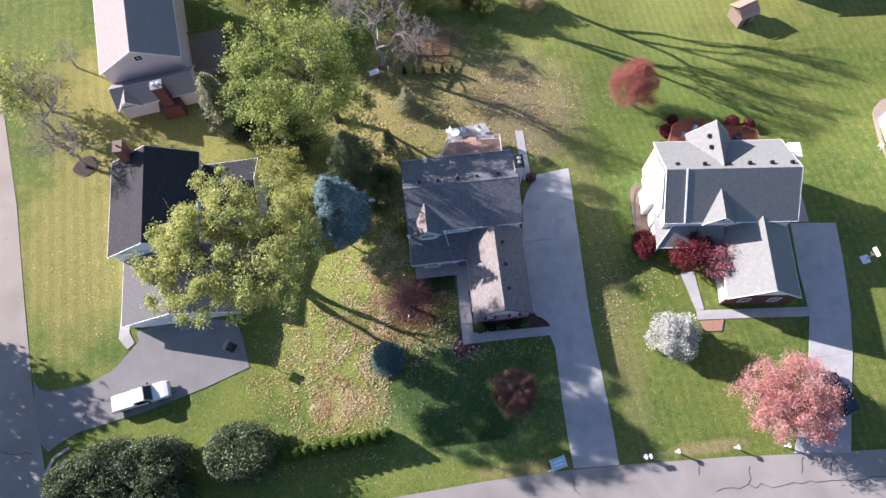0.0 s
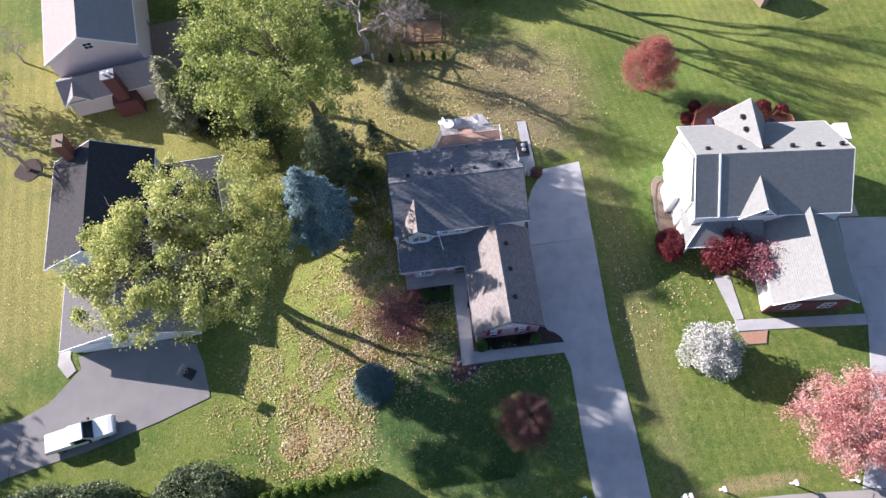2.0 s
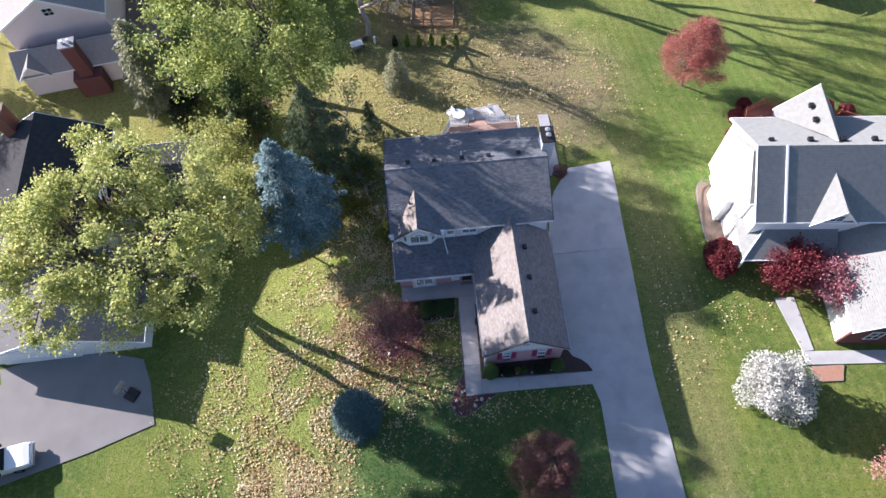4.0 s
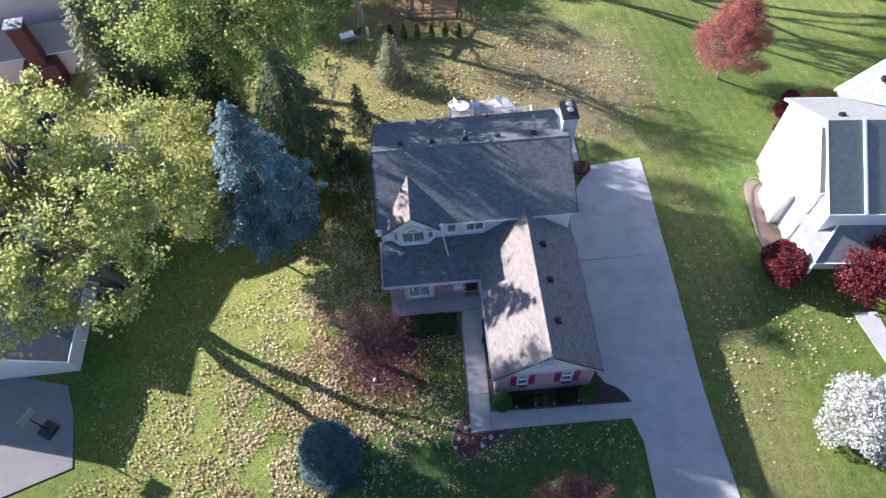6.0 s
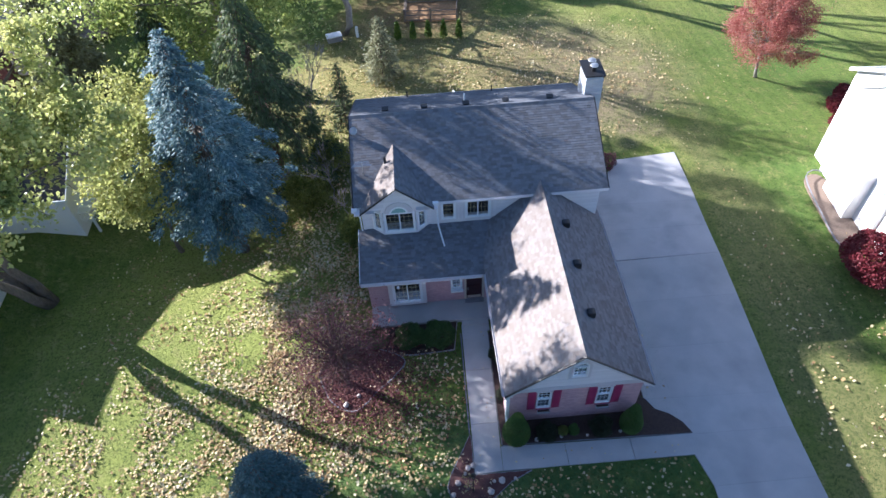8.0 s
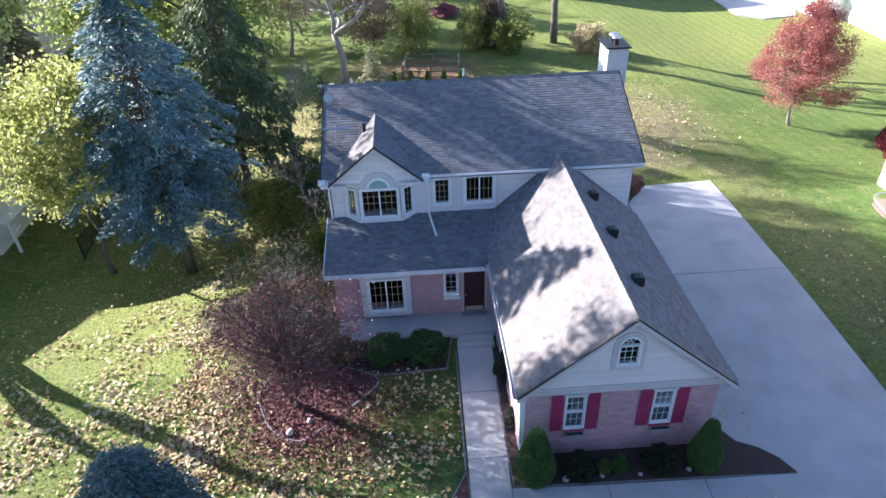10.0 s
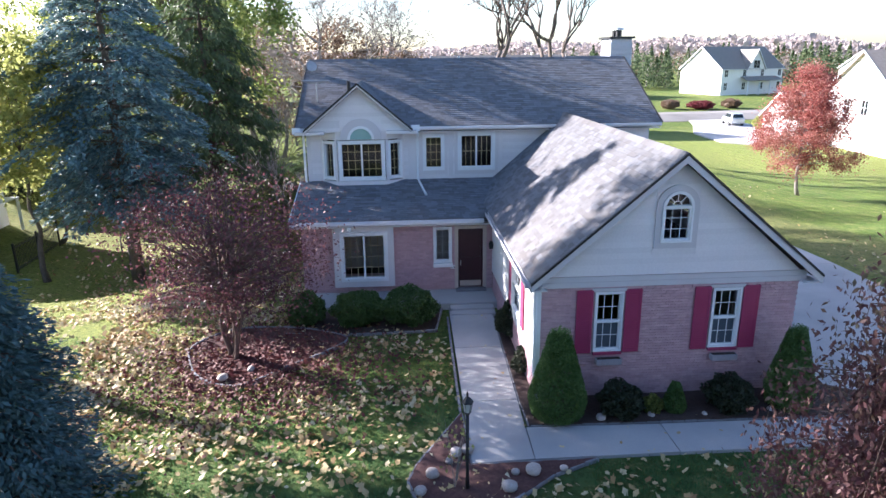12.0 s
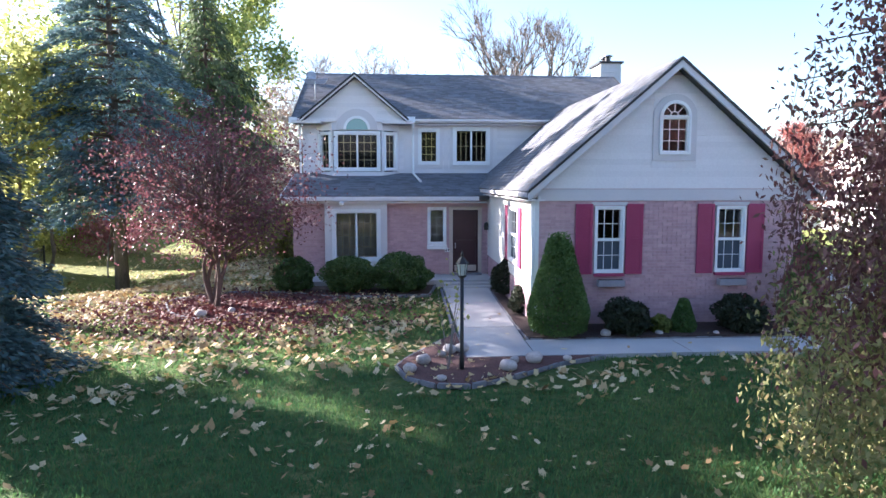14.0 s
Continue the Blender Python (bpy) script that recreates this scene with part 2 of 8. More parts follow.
RED_BRICK = surface("red_brick", (0.2, 0.075, 0.05), (0.32, 0.13, 0.09), 12, 0.85, 0.3, 80, island=0.2)
MORTAR = surface("mortar", (0.47, 0.34, 0.355), (0.53, 0.4, 0.41), 8, 0.95, 0.2, 90)
SHUTTER = surface("crimson_shutter", (0.28, 0.03, 0.095), (0.35, 0.05, 0.125), 2, 0.5, 0.05, 40)
DOOR_PAINT = surface("maroon_door", (0.035, 0.012, 0.016), (0.055, 0.018, 0.024), 2, 0.45, 0.05, 30)
ROOM_GLOOM = surface("painted_room_gloom", (0.015, 0.015, 0.017), (0.035, 0.032, 0.032), 0.8, 0.9, 0.0)
GLASS = glass_pane("window_glass")
SCREEN = surface("screen_mesh", (0.05, 0.065, 0.085), (0.07, 0.09, 0.115), 4, 0.8, 0.05, 200)
BLACK = surface("black_metal", (0.012, 0.012, 0.013), (0.022, 0.022, 0.024), 10, 0.45, 0.05)
STEEL = surface("galvanised_steel", (0.45, 0.46, 0.47), (0.58, 0.58, 0.59), 6, 0.4, 0.03, metal=0.8)
MULCH = surface("red_mulch", (0.05, 0.022, 0.022), (0.125, 0.062, 0.055), 14, 0.95, 0.8, 60)
DARK_MULCH = surface("dark_mulch", (0.03, 0.02, 0.018), (0.075, 0.05, 0.042), 14, 0.95, 0.8, 60)
STONE = surface("field_stone", (0.3, 0.26, 0.24), (0.5, 0.45, 0.42), 5, 0.85, 0.3, 40, per_object=0.25)
EDGING = surface("stone_edging", (0.16, 0.16, 0.175), (0.27, 0.27, 0.29), 6, 0.9, 0.2, 40)
BARK = surface("grey_bark", (0.085, 0.068, 0.058), (0.2, 0.165, 0.14), 6, 0.95, 0.8, 30, stretch=(1, 1, 0.25))
PALE_BARK = surface("pale_bark", (0.2, 0.175, 0.16), (0.36, 0.32, 0.3), 6, 0.95, 0.5, 30, stretch=(1, 1, 0.25))
BROWN_BARK = surface("brown_bark", (0.075, 0.05, 0.04), (0.16, 0.11, 0.09), 6, 0.95, 0.8, 30, stretch=(1, 1, 0.25))
DECK_WOOD = surface("deck_wood", (0.30, 0.19, 0.15), (0.42, 0.28, 0.22), 4, 0.8, 0.2, 40, per_object=0.12)
RED_DECK = surface("red_deck_wood", (0.2, 0.06, 0.035), (0.28, 0.095, 0.06), 4, 0.75, 0.2, 40, per_object=0.12)
WOOD = surface("weathered_wood", (0.16, 0.12, 0.09), (0.27, 0.21, 0.16), 6, 0.85, 0.3, 50)

GREEN_LEAF = leafy("green_yellow_leaves", [(0.17, 0.21, 0.06), (0.33, 0.375, 0.12), (0.5, 0.51, 0.19), (0.68, 0.63, 0.28)], 0.5, 0.42)
BACK_LEAF = leafy("deep_green_and_yellow_leaves", [(0.1, 0.145, 0.04), (0.2, 0.26, 0.07), (0.35, 0.4, 0.12), (0.58, 0.55, 0.2)], 0.5, 0.45)
YELLOW_LEAF = leafy("yellow_green_leaves", [(0.19, 0.23, 0.065), (0.35, 0.37, 0.12), (0.52, 0.5, 0.18)], 0.5)
OLIVE_LEAF = leafy("olive_leaves", [(0.13, 0.165, 0.05), (0.25, 0.29, 0.08), (0.46, 0.44, 0.13)], 0.6)
BLUE_NEEDLE = leafy("blue_needles", [(0.055, 0.105, 0.115), (0.125, 0.215, 0.235), (0.34, 0.45, 0.46)], 0.2, 0.6)
DARK_NEEDLE = leafy("dark_needles", [(0.055, 0.085, 0.045), (0.105, 0.145, 0.07), (0.17, 0.21, 0.1)], 0.4, 0.6)
TEAL_NEEDLE = leafy("teal_needles", [(0.035, 0.07, 0.07), (0.075, 0.13, 0.13), (0.14, 0.21, 0.21)], 0.15, 0.6)
JUNIPER_NEEDLE = leafy("juniper_needles", [(0.03, 0.05, 0.025), (0.075, 0.105, 0.05), (0.17, 0.21, 0.11), (0.32, 0.36, 0.22)], 0.3, 0.6)
OLIVE_NEEDLE = leafy("olive_needles", [(0.14, 0.16, 0.085), (0.25, 0.255, 0.14), (0.36, 0.35, 0.21)], 0.3, 0.6)
SHRUB_LEAF = leafy("boxwood_leaves", [(0.026, 0.058, 0.018), (0.052, 0.1, 0.028), (0.095, 0.15, 0.042)], 0.2)
CONE_LEAF = leafy("dwarf_spruce_needles", [(0.045, 0.095, 0.025), (0.085, 0.155, 0.04), (0.15, 0.225, 0.06)], 0.2)
ARB_LEAF = leafy("arborvitae_leaves", [(0.045, 0.09, 0.015), (0.10, 0.17, 0.025), (0.20, 0.27, 0.04)], 0.2)
DARK_SHRUB = leafy("dark_shrub_leaves", [(0.014, 0.022, 0.012), (0.03, 0.04, 0.02), (0.05, 0.055, 0.03)], 0.15)
RED_LEAF = leafy("red_leaves", [(0.21, 0.04, 0.042), (0.36, 0.12, 0.1), (0.53, 0.31, 0.24)], 0.4)
PINK_LEAF = leafy("coral_leaves", [(0.34, 0.06, 0.07), (0.5, 0.2, 0.18), (0.62, 0.4, 0.36), (0.72, 0.56, 0.5)], 0.35)
PLUM_LEAF = leafy("plum_leaves", [(0.07, 0.027, 0.038), (0.14, 0.055, 0.065), (0.25, 0.115, 0.115)], 0.35)
CRIMSON_LEAF = leafy("crimson_leaves", [(0.09, 0.012, 0.017), (0.165, 0.025, 0.034), (0.26, 0.07, 0.075)], 0.3)
MAUVE_LEAF = leafy("mauve_leaves", [(0.24, 0.05, 0.08), (0.34, 0.12, 0.15), (0.42, 0.26, 0.26)], 0.3)
WEEP_LEAF = leafy("red_and_green_hanging_leaves", [(0.075, 0.027, 0.036), (0.12, 0.05, 0.055), (0.17, 0.09, 0.078), (0.15, 0.13, 0.085)], 0.3)
WEEP_GREEN = leafy("green_hanging_leaves", [(0.12, 0.13, 0.05), (0.2, 0.22, 0.08), (0.34, 0.32, 0.14), (0.3, 0.14, 0.09)], 0.4)
SILVER_LEAF = leafy("silver_leaves", [(0.3, 0.31, 0.27), (0.5, 0.5, 0.46), (0.74, 0.72, 0.67)], 0.2)
FALLEN = leafy("fallen_leaves", [(0.22, 0.11, 0.05), (0.42, 0.29, 0.13), (0.6, 0.5, 0.28), (0.72, 0.66, 0.5)], 0.2, 0.7)
FALLEN_RED = leafy("fallen_red_leaves", [(0.055, 0.016, 0.02), (0.11, 0.032, 0.034), (0.22, 0.09, 0.07)], 0.2, 0.7)
BLADE = leafy("grass_blades", [(0.04, 0.12, 0.042), (0.078, 0.185, 0.06), (0.2, 0.29, 0.08)], 0.5, 0.7)


# ---- building blocks ----
class Shape:
    """Collects vertices and faces of one mesh."""

    def __init__(self):
        self.v, self.f = [], []

    def add(self, verts, faces):
        k = len(self.v)
        self.v.extend(verts)
        self.f.extend([tuple(i + k for i in f) for f in faces])
        return self

    def box(self, x0, y0, z0, x1, y1, z1):
        v = [(x, y, z) for z in (z0, z1) for y in (y0, y1) for x in (x0, x1)]
        return self.add(v, [(0, 2, 3, 1), (4, 5, 7, 6), (0, 1, 5, 4), (1, 3, 7, 5), (3, 2, 6, 7), (2, 0, 4, 6)])

    def prism(self, poly, z0, z1):
        """A flat polygon, counter-clockwise from above, raised from z0 to z1."""
        n = len(poly)
        v = [(x, y, z0) for x, y in poly] + [(x, y, z1) for x, y in poly]
        return self.add(v, [tuple(range(n - 1, -1, -1)), tuple(range(n, 2 * n))] + [(i, (i + 1) % n, n + (i + 1) % n, n + i) for i in range(n)])

    def paving(self, poly, depth, top):
        """A polygon that lies on the land."""
        n = len(poly)
        v = [(x, y, height(x, y) + top - depth) for x, y in poly] + [(x, y, height(x, y) + top) for x, y in poly]
        return self.add(v, [tuple(range(n - 1, -1, -1)), tuple(range(n, 2 * n))] + [(i, (i + 1) % n, n + (i + 1) % n, n + i) for i in range(n)])

    def slab(self, pts, depth):
        """A polygon in space given depth along its normal, downwards."""
        p = [Vector(q) for q in pts]
        nrm = (p[1] - p[0]).cross(p[2] - p[0]).normalized() * depth
        n = len(p)
        v = [tuple(q) for q in p] + [tuple(q - nrm) for q in p]
        return self.add(v, [tuple(range(n)), tuple(range(2 * n - 1, n - 1, -1))] + [(i, n + i, n + (i + 1) % n, (i + 1) % n) for i in range(n)])

    def tube(self, pts, radii, n=6):
        p = [Vector(q) for q in pts]
        rings = []
        for i, q in enumerate(p):
            d = (p[min(i + 1, len(p) - 1)] - p[max(i - 1, 0)])
            d = d.normalized() if d.length > 1e-6 else Vector((0, 0, 1))
            a = d.orthogonal().normalized() if abs(d.z) > 0.95 else d.cross(Vector((0, 0, 1))).normalized()
            b = d.cross(a)
            rings.append([tuple(q + (a * math.cos(t) + b * math.sin(t)) * radii[i]) for t in [2 * math.pi * j / n for j in range(n)]])
        v = [c for r in rings for c in r]
        f = [(i * n + j, i * n + (j + 1) % n, (i + 1) * n + (j + 1) % n, (i + 1) * n + j) for i in range(len(p) - 1) for j in range(n)]
        f += [tuple(range(n - 1, -1, -1)), tuple(range((len(p) - 1) * n, len(p) * n))]
        return self.add(v, f)

    def lathe(self, profile, n=16, at=(0, 0, 0)):
        v = [(at[0] + r * math.cos(2 * math.pi * j / n), at[1] + r * math.sin(2 * math.pi * j / n), at[2] + z) for r, z in profile for j in range(n)]
        m = len(profile)
        f = [(i * n + j, i * n + (j + 1) % n, (i + 1) * n + (j + 1) % n, (i + 1) * n + j) for i in range(m - 1) for j in range(n)]
        return self.add(v, f + [tuple(range(n - 1, -1, -1)), tuple(range((m - 1) * n, m * n))])

    def mesh(self, name, material, smooth=False, bevel=0.0):
        me = bpy.data.meshes.new(name)
        me.from_pydata(self.v, [], self.f)
        if len(self.v) < 600:
            bm = bmesh.new()
            bm.from_mesh(me)
            bmesh.ops.remove_doubles(bm, verts=bm.verts[:], dist=1e-4)
            bm.to_mesh(me)
            bm.free()
        if bevel:
            bm = bmesh.new()
            bm.from_mesh(me)
            bmesh.ops.bevel(bm, geom=bm.edges[:], offset=bevel, segments=2, affect="EDGES", clamp_overlap=True)
            bm.to_mesh(me)
            bm.free()
        me.materials.append(material)
        if smooth:
            me.shade_smooth()
        return me


def thing(name, label, category, loc=(0, 0, 0), rz=0.0, group="", kind=""):
    ob = new(name)
    ob.matrix_basis = pose(*loc, 0, 0, rz)
    ob.empty_display_size = 0.2
    return tagged(ob, label, category, group, kind)


def part(name, shape, material, parent, label="", smooth=False, bevel=0.0, kind=""):
    ob = new(name, shape if isinstance(shape, bpy.types.Mesh) else shape.mesh(name, material, smooth, bevel))
    ob.parent = parent
    return tagged(ob, label, kind=kind)


def flecks(name, centres, u, v, material):
    """A mesh of many four-cornered leaves: centres and half axes as arrays."""
    c, u, v = np.asarray(centres), np.asarray(u), np.asarray(v)
    n = len(c)
    co = np.stack([c - u, c + v * 0.9 - u * 0.1, c + u, c - v * 0.9 - u * 0.1], 1).reshape(-1, 3)
    me = bpy.data.meshes.new(name)
    me.vertices.add(4 * n)
    me.vertices.foreach_set("co", co.astype(np.float32).ravel())
    me.loops.add(4 * n)
    me.loops.foreach_set("vertex_index", np.arange(4 * n, dtype=np.int32))
    me.polygons.add(n)
    me.polygons.foreach_set("loop_start", np.arange(0, 4 * n, 4, dtype=np.int32))
    me.polygons.foreach_set("loop_total", np.full(n, 4, dtype=np.int32))
    me.update(calc_edges=True)
    me.materials.append(material)
    return me


def lying_leaves(name, centres, size, rng, material, tilt=0.45):
    """A mesh of lobed, slightly curled leaves that lie about on the ground."""
    m = len(centres)
    lobes = [(0.0, 1.0), (0.5, 0.62), (0.95, 0.92), (1.55, 0.62), (2.2, 0.8), (3.14, 0.5), (4.08, 0.8), (4.73, 0.62), (5.33, 0.92), (5.78, 0.62)]
    k = len(lobes)
    ang = rng.uniform(0, 2 * np.pi, m)
    s = size * rng.uniform(0.45, 1.15, m) / 2
    co = np.zeros((m, k, 3))
    tx, ty, curl = rng.normal(size=m) * tilt, rng.normal(size=m) * tilt, rng.uniform(0, 0.6, m)
    narrow = rng.uniform(0.55, 1.0, m)
    for j, (a, r) in enumerate(lobes):
        px, py = np.cos(a) * r, np.sin(a) * r * narrow
        co[:, j, 0] = (px * np.cos(ang) - py * np.sin(ang)) * s
        co[:, j, 1] = (px * np.sin(ang) + py * np.cos(ang)) * s
        co[:, j, 2] = (px * tx + py * ty + curl * r * r * 0.6) * s
    co += np.asarray(centres)[:, None, :]
    me = bpy.data.meshes.new(name)
    me.vertices.add(k * m)
    me.vertices.foreach_set("co", co.astype(np.float32).ravel())
    me.loops.add(k * m)
    me.loops.foreach_set("vertex_index", np.arange(k * m, dtype=np.int32))
    me.polygons.add(m)
    me.polygons.foreach_set("loop_start", np.arange(0, k * m, k, dtype=np.int32))
    me.polygons.foreach_set("loop_total", np.full(m, k, dtype=np.int32))
    me.update(calc_edges=True)
    me.materials.append(material)
    return me


def random_axes(rng, n, size, long=1.4, flat=0.0, droop=0.0):
    """Half axes of n leaves; flat 1 lays them level, droop lets them hang."""
    d = rng.normal(size=(n, 3))
    d[:, 2] = d[:, 2] * (1 - flat) - droop
    d /= np.linalg.norm(d, axis=1)[:, None] + 1e-9
    e = rng.normal(size=(n, 3))
    e[:, 2] *= 1 - flat
    e -= d * (e * d).sum(1)[:, None]
    e /= np.linalg.norm(e, axis=1)[:, None] + 1e-9
    s = size * rng.uniform(0.6, 1.3, n)[:, None]
    return d * s * long / 2, e * s / 2


def smooth_step(a, b, x):
    t = min(1, max(0, (x - a) / (b - a)))
    return t * t * (3 - 2 * t)


def height(x, y):
    """The lay of the land."""
    dip = 1.3 * smooth_step(6.5, 13.5, -x) * (1 - smooth_step(21, 27, -x)) * smooth_step(20, 31, y) * (1 - smooth_step(60, 100, y))
    return -dip - 0.55 * smooth_step(24, 38, y) * smooth_step(4, 15, x) - 1.4 * smooth_step(16, 30, x) * smooth_step(30, 50, y) * (1 - smooth_step(80, 150, y))


# ---- ground, roads and drives ----
def ground_sheet():
    near = [i * 2.0 for i in range(-40, 41)]
    far = [90, 105, 125, 150, 190, 250, 350, 600, 1200, 2500]
    xs = [-v for v in reversed(far)] + near + far
    ys = [-v for v in reversed(far)] + [v + 10 for v in near] + [v + 10 for v in far]
    s = Shape()
    s.v = [(x, y, height(x, y) + 0.02 * noise.noise((x * 0.2, y * 0.2, 0)) - 0.03) for y in ys for x in xs]
    w = len(xs)
    s.f = [(j * w + i, j * w + i + 1, (j + 1) * w + i + 1, (j + 1) * w + i) for j in range(len(ys) - 1) for i in range(w - 1)]
    return tagged(new("ground", s.mesh("ground", LAWN, True)), "autumn lawn with dry brown patches and mown stripes", "lawn", kind="structure")


ground_sheet()


def flat_piece(name, poly, top, material, label, category, depth=0.12):
    return tagged(new(name, Shape().paving(poly, depth, top).mesh(name, material)), label, category, kind="structure")


flat_piece("road_south", [(-160, -9), (-60, -9.6), (-10, -8.8), (42, -9), (160, -12), (160, -4.5), (70, -2.6), (42, -1.1), (32.7, -0.6), (26.7, -0.2), (15.2, 0.2), (7.6, 0.3), (0, 0.1), (-9.8, -0.5), (-25, -1.6), (-46, -1.6), (-160, -1.6)], 0.025, ROAD, "pale worn asphalt street with sealed cracks", "street")
flat_piece("road_west", [(-54, -1.6), (-46.4, -1.6), (-46.9, 3.2), (-47.5, 6.2), (-49.8, 15), (-52.1, 26.6), (-54.4, 38.8), (-60, 62), (-72, 110), (-80, 110), (-68.4, 62), (-62, 38.8), (-59, 20), (-56, 6)], 0.02, ROAD, "pale worn asphalt side street", "street")
flat_piece("road_north", [(-40, 105), (20, 101), (36, 98), (60, 100), (140, 109), (140, 120), (60, 112), (36, 110), (20, 113), (-40, 117)], 0.03, ROAD, "pale sunlit street behind the houses", "street")
flat_piece("driveway_west", [(-49.4, 13.6), (-48.3, 9.2), (-47.3, 8.1), (-46.0, 9.0), (-44.0, 9.9), (-36.9, 11.3), (-29.9, 13.3), (-25.1, 15.0), (-25.8, 18.4), (-26.6, 20.4), (-32, 21.9), (-38.3, 20.6), (-37.9, 19.4), (-40.7, 16.4), (-43.5, 15.1), (-47.9, 14.7), (-49.0, 15.1), (-49.75, 16.1)], 0.04, DRIVE_ASPHALT, "grey asphalt driveway flaring to the street", "driveway")
flat_piece("pavement_west", [(-40.3, 20.0), (-39.2, 18.6), (-38.4, 19.3), (-39.1, 20.6), (-39.1, 29.4), (-39.9, 29.4)], 0.05, CONCRETE, "narrow pale concrete path beside the house", "path")
flat_piece("driveway_north", [(41.5, 100), (39.6, 94), (35.6, 85), (34.9, 76), (37, 73.8), (41, 74.5), (45.5, 84), (47.5, 93), (47.2, 100)], 0.1, PALE_CONCRETE, "sunlit concrete driveway of a far house", "driveway", 0.6)


def slabs(parent, quads, top, material, name="slab", gap=0.012):
    """Concrete slabs with open joints between them."""
    for q in quads:
        c = Vector((sum(p[0] for p in q) / len(q), sum(p[1] for p in q) / len(q)))
        poly = []
        for p in q:
            d = c - Vector(p)
            poly.append(tuple(Vector(p) + d.normalized() * gap))
        part(name, Shape().paving(poly, 0.14, top), material, parent)


def lerp(a, b, t):
    return (a[0] + (b[0] - a[0]) * t, a[1] + (b[1] - a[1]) * t)


def strip_quads(left, right, cuts, lanes=2):
    """Quads between two edge lines, cut across and along."""
    def along(line, t):
        k = t * (len(line) - 1)
        i = min(int(k), len(line) - 2)
        return lerp(line[i], line[i + 1], k - i)
    out = []
    for a, b in zip(cuts[:-1], cuts[1:]):
        for i in range(lanes):
            la, ra, lb, rb = along(left, a), along(right, a), along(left, b), along(right, b)
            out.append([lerp(la, ra, i / lanes), lerp(la, ra, (i + 1) / lanes), lerp(lb, rb, (i + 1) / lanes), lerp(lb, rb, i / lanes)])
    return out


def driveway_main():
    d = thing("driveway_main", "long light-grey concrete driveway with cut joints", "driveway", kind="structure")
    left = [(9.55, 0.4), (9.4, 5.3), (9.6, 10.5), (9.7, 14.9), (7.8, 17.8), (7.85, 22.0), (7.95, 26.4)]
    right = [(14.4, 0.25), (14.45, 5.3), (14.35, 10.5), (14.2, 14.9), (14.25, 17.6), (14.45, 22.0), (14.65, 26.5)]
    slabs(d, strip_quads(left, right, [i / 9 for i in range(10)], 1), 0.04, CONCRETE, gap=0.006)
    slabs(d, strip_quads([(7.95, 26.45), (8.15, 28.8), (8.45, 31), (9.3, 32.9), (11.0, 35.3)], [(14.65, 26.5), (14.75, 28.8), (14.9, 31), (15.05, 33.4), (15.1, 35.8)], [0, 0.25, 0.5, 0.75, 1.0], 1), 0.045, PALE_CONCRETE)
    w = thing("path_front", "concrete front path turning to the drive", "path", kind="structure")
    slabs(w, [[(-0.5, 23.0), (-0.55, 20.2), (0.75, 20.2), (0.85, 23.0)], [(-0.55, 20.2), (-0.6, 17.3), (0.68, 17.3), (0.75, 20.2)], [(-0.6, 17.3), (-0.65, 14.9), (0.62, 14.95), (0.65, 16.1), (0.68, 17.3)],
              [(0.65, 16.1), (0.62, 14.95), (3.6, 14.95), (3.6, 16.0)], [(3.6, 16.0), (3.6, 14.95), (6.6, 14.93), (6.6, 15.95)], [(6.6, 15.95), (6.6, 14.93), (9.65, 14.9), (9.72, 15.9)]], 0.05, CONCRETE)
    b = thing("path_back", "pale concrete path along the back lawn", "path", kind="structure")
    slabs(b, [[(9.2, 34.6), (10.2, 34.6), (10.2, 38.2), (9.2, 38.2)], [(9.2, 38.2), (10.2, 38.2), (10.15, 41.7), (9.15, 41.7)]], 0.04, PALE_CONCRETE)
    slabs(b, [[(0.3, 40.9), (6.5, 40.6), (5.4, 43.2), (0.6, 42.8)]], 0.035, PALE_CONCRETE)


driveway_main()


def driveway_east():
    d = thing("driveway_east", "grey concrete driveway of the white house", "driveway", kind="structure")
    slabs(d, strip_quads([(33.0, -0.5), (35.4, 4.3), (37.4, 9.1), (39.0, 14.1)], [(38.9, -1.1), (40.6, 4.0), (42.4, 9.2), (43.6, 13.8)], [0, 1 / 3, 2 / 3, 1], 2), 0.04, CONCRETE)
    slabs(d, strip_quads([(39.0, 14.1), (39.3, 19.5), (40.0, 25.2)], [(43.6, 13.8), (44.6, 19.3), (45.3, 24.6)], [0, 0.5, 1], 2), 0.045, CONCRETE)
    slabs(d, [[(40.2, 25.3), (42.2, 25.1), (42.6, 31), (40.6, 31.2)]], 0.04, surface("rose_paving", (0.36, 0.28, 0.26), (0.44, 0.35, 0.32), 4, 0.85, 0.2, 40))
    w = thing("path_east", "pale concrete path of the white house", "path", kind="structure")
    slabs(w, [[(26.4, 15.9), (26.3, 14.8), (32.6, 14.35), (32.7, 15.4)], [(32.7, 15.4), (32.6, 14.35), (39.0, 13.8), (39.2, 14.9)], [(25.6, 20.6), (26.4, 15.9), (27.3, 15.9), (27.2, 20.5)]], 0.045, CONCRETE)


driveway_east()


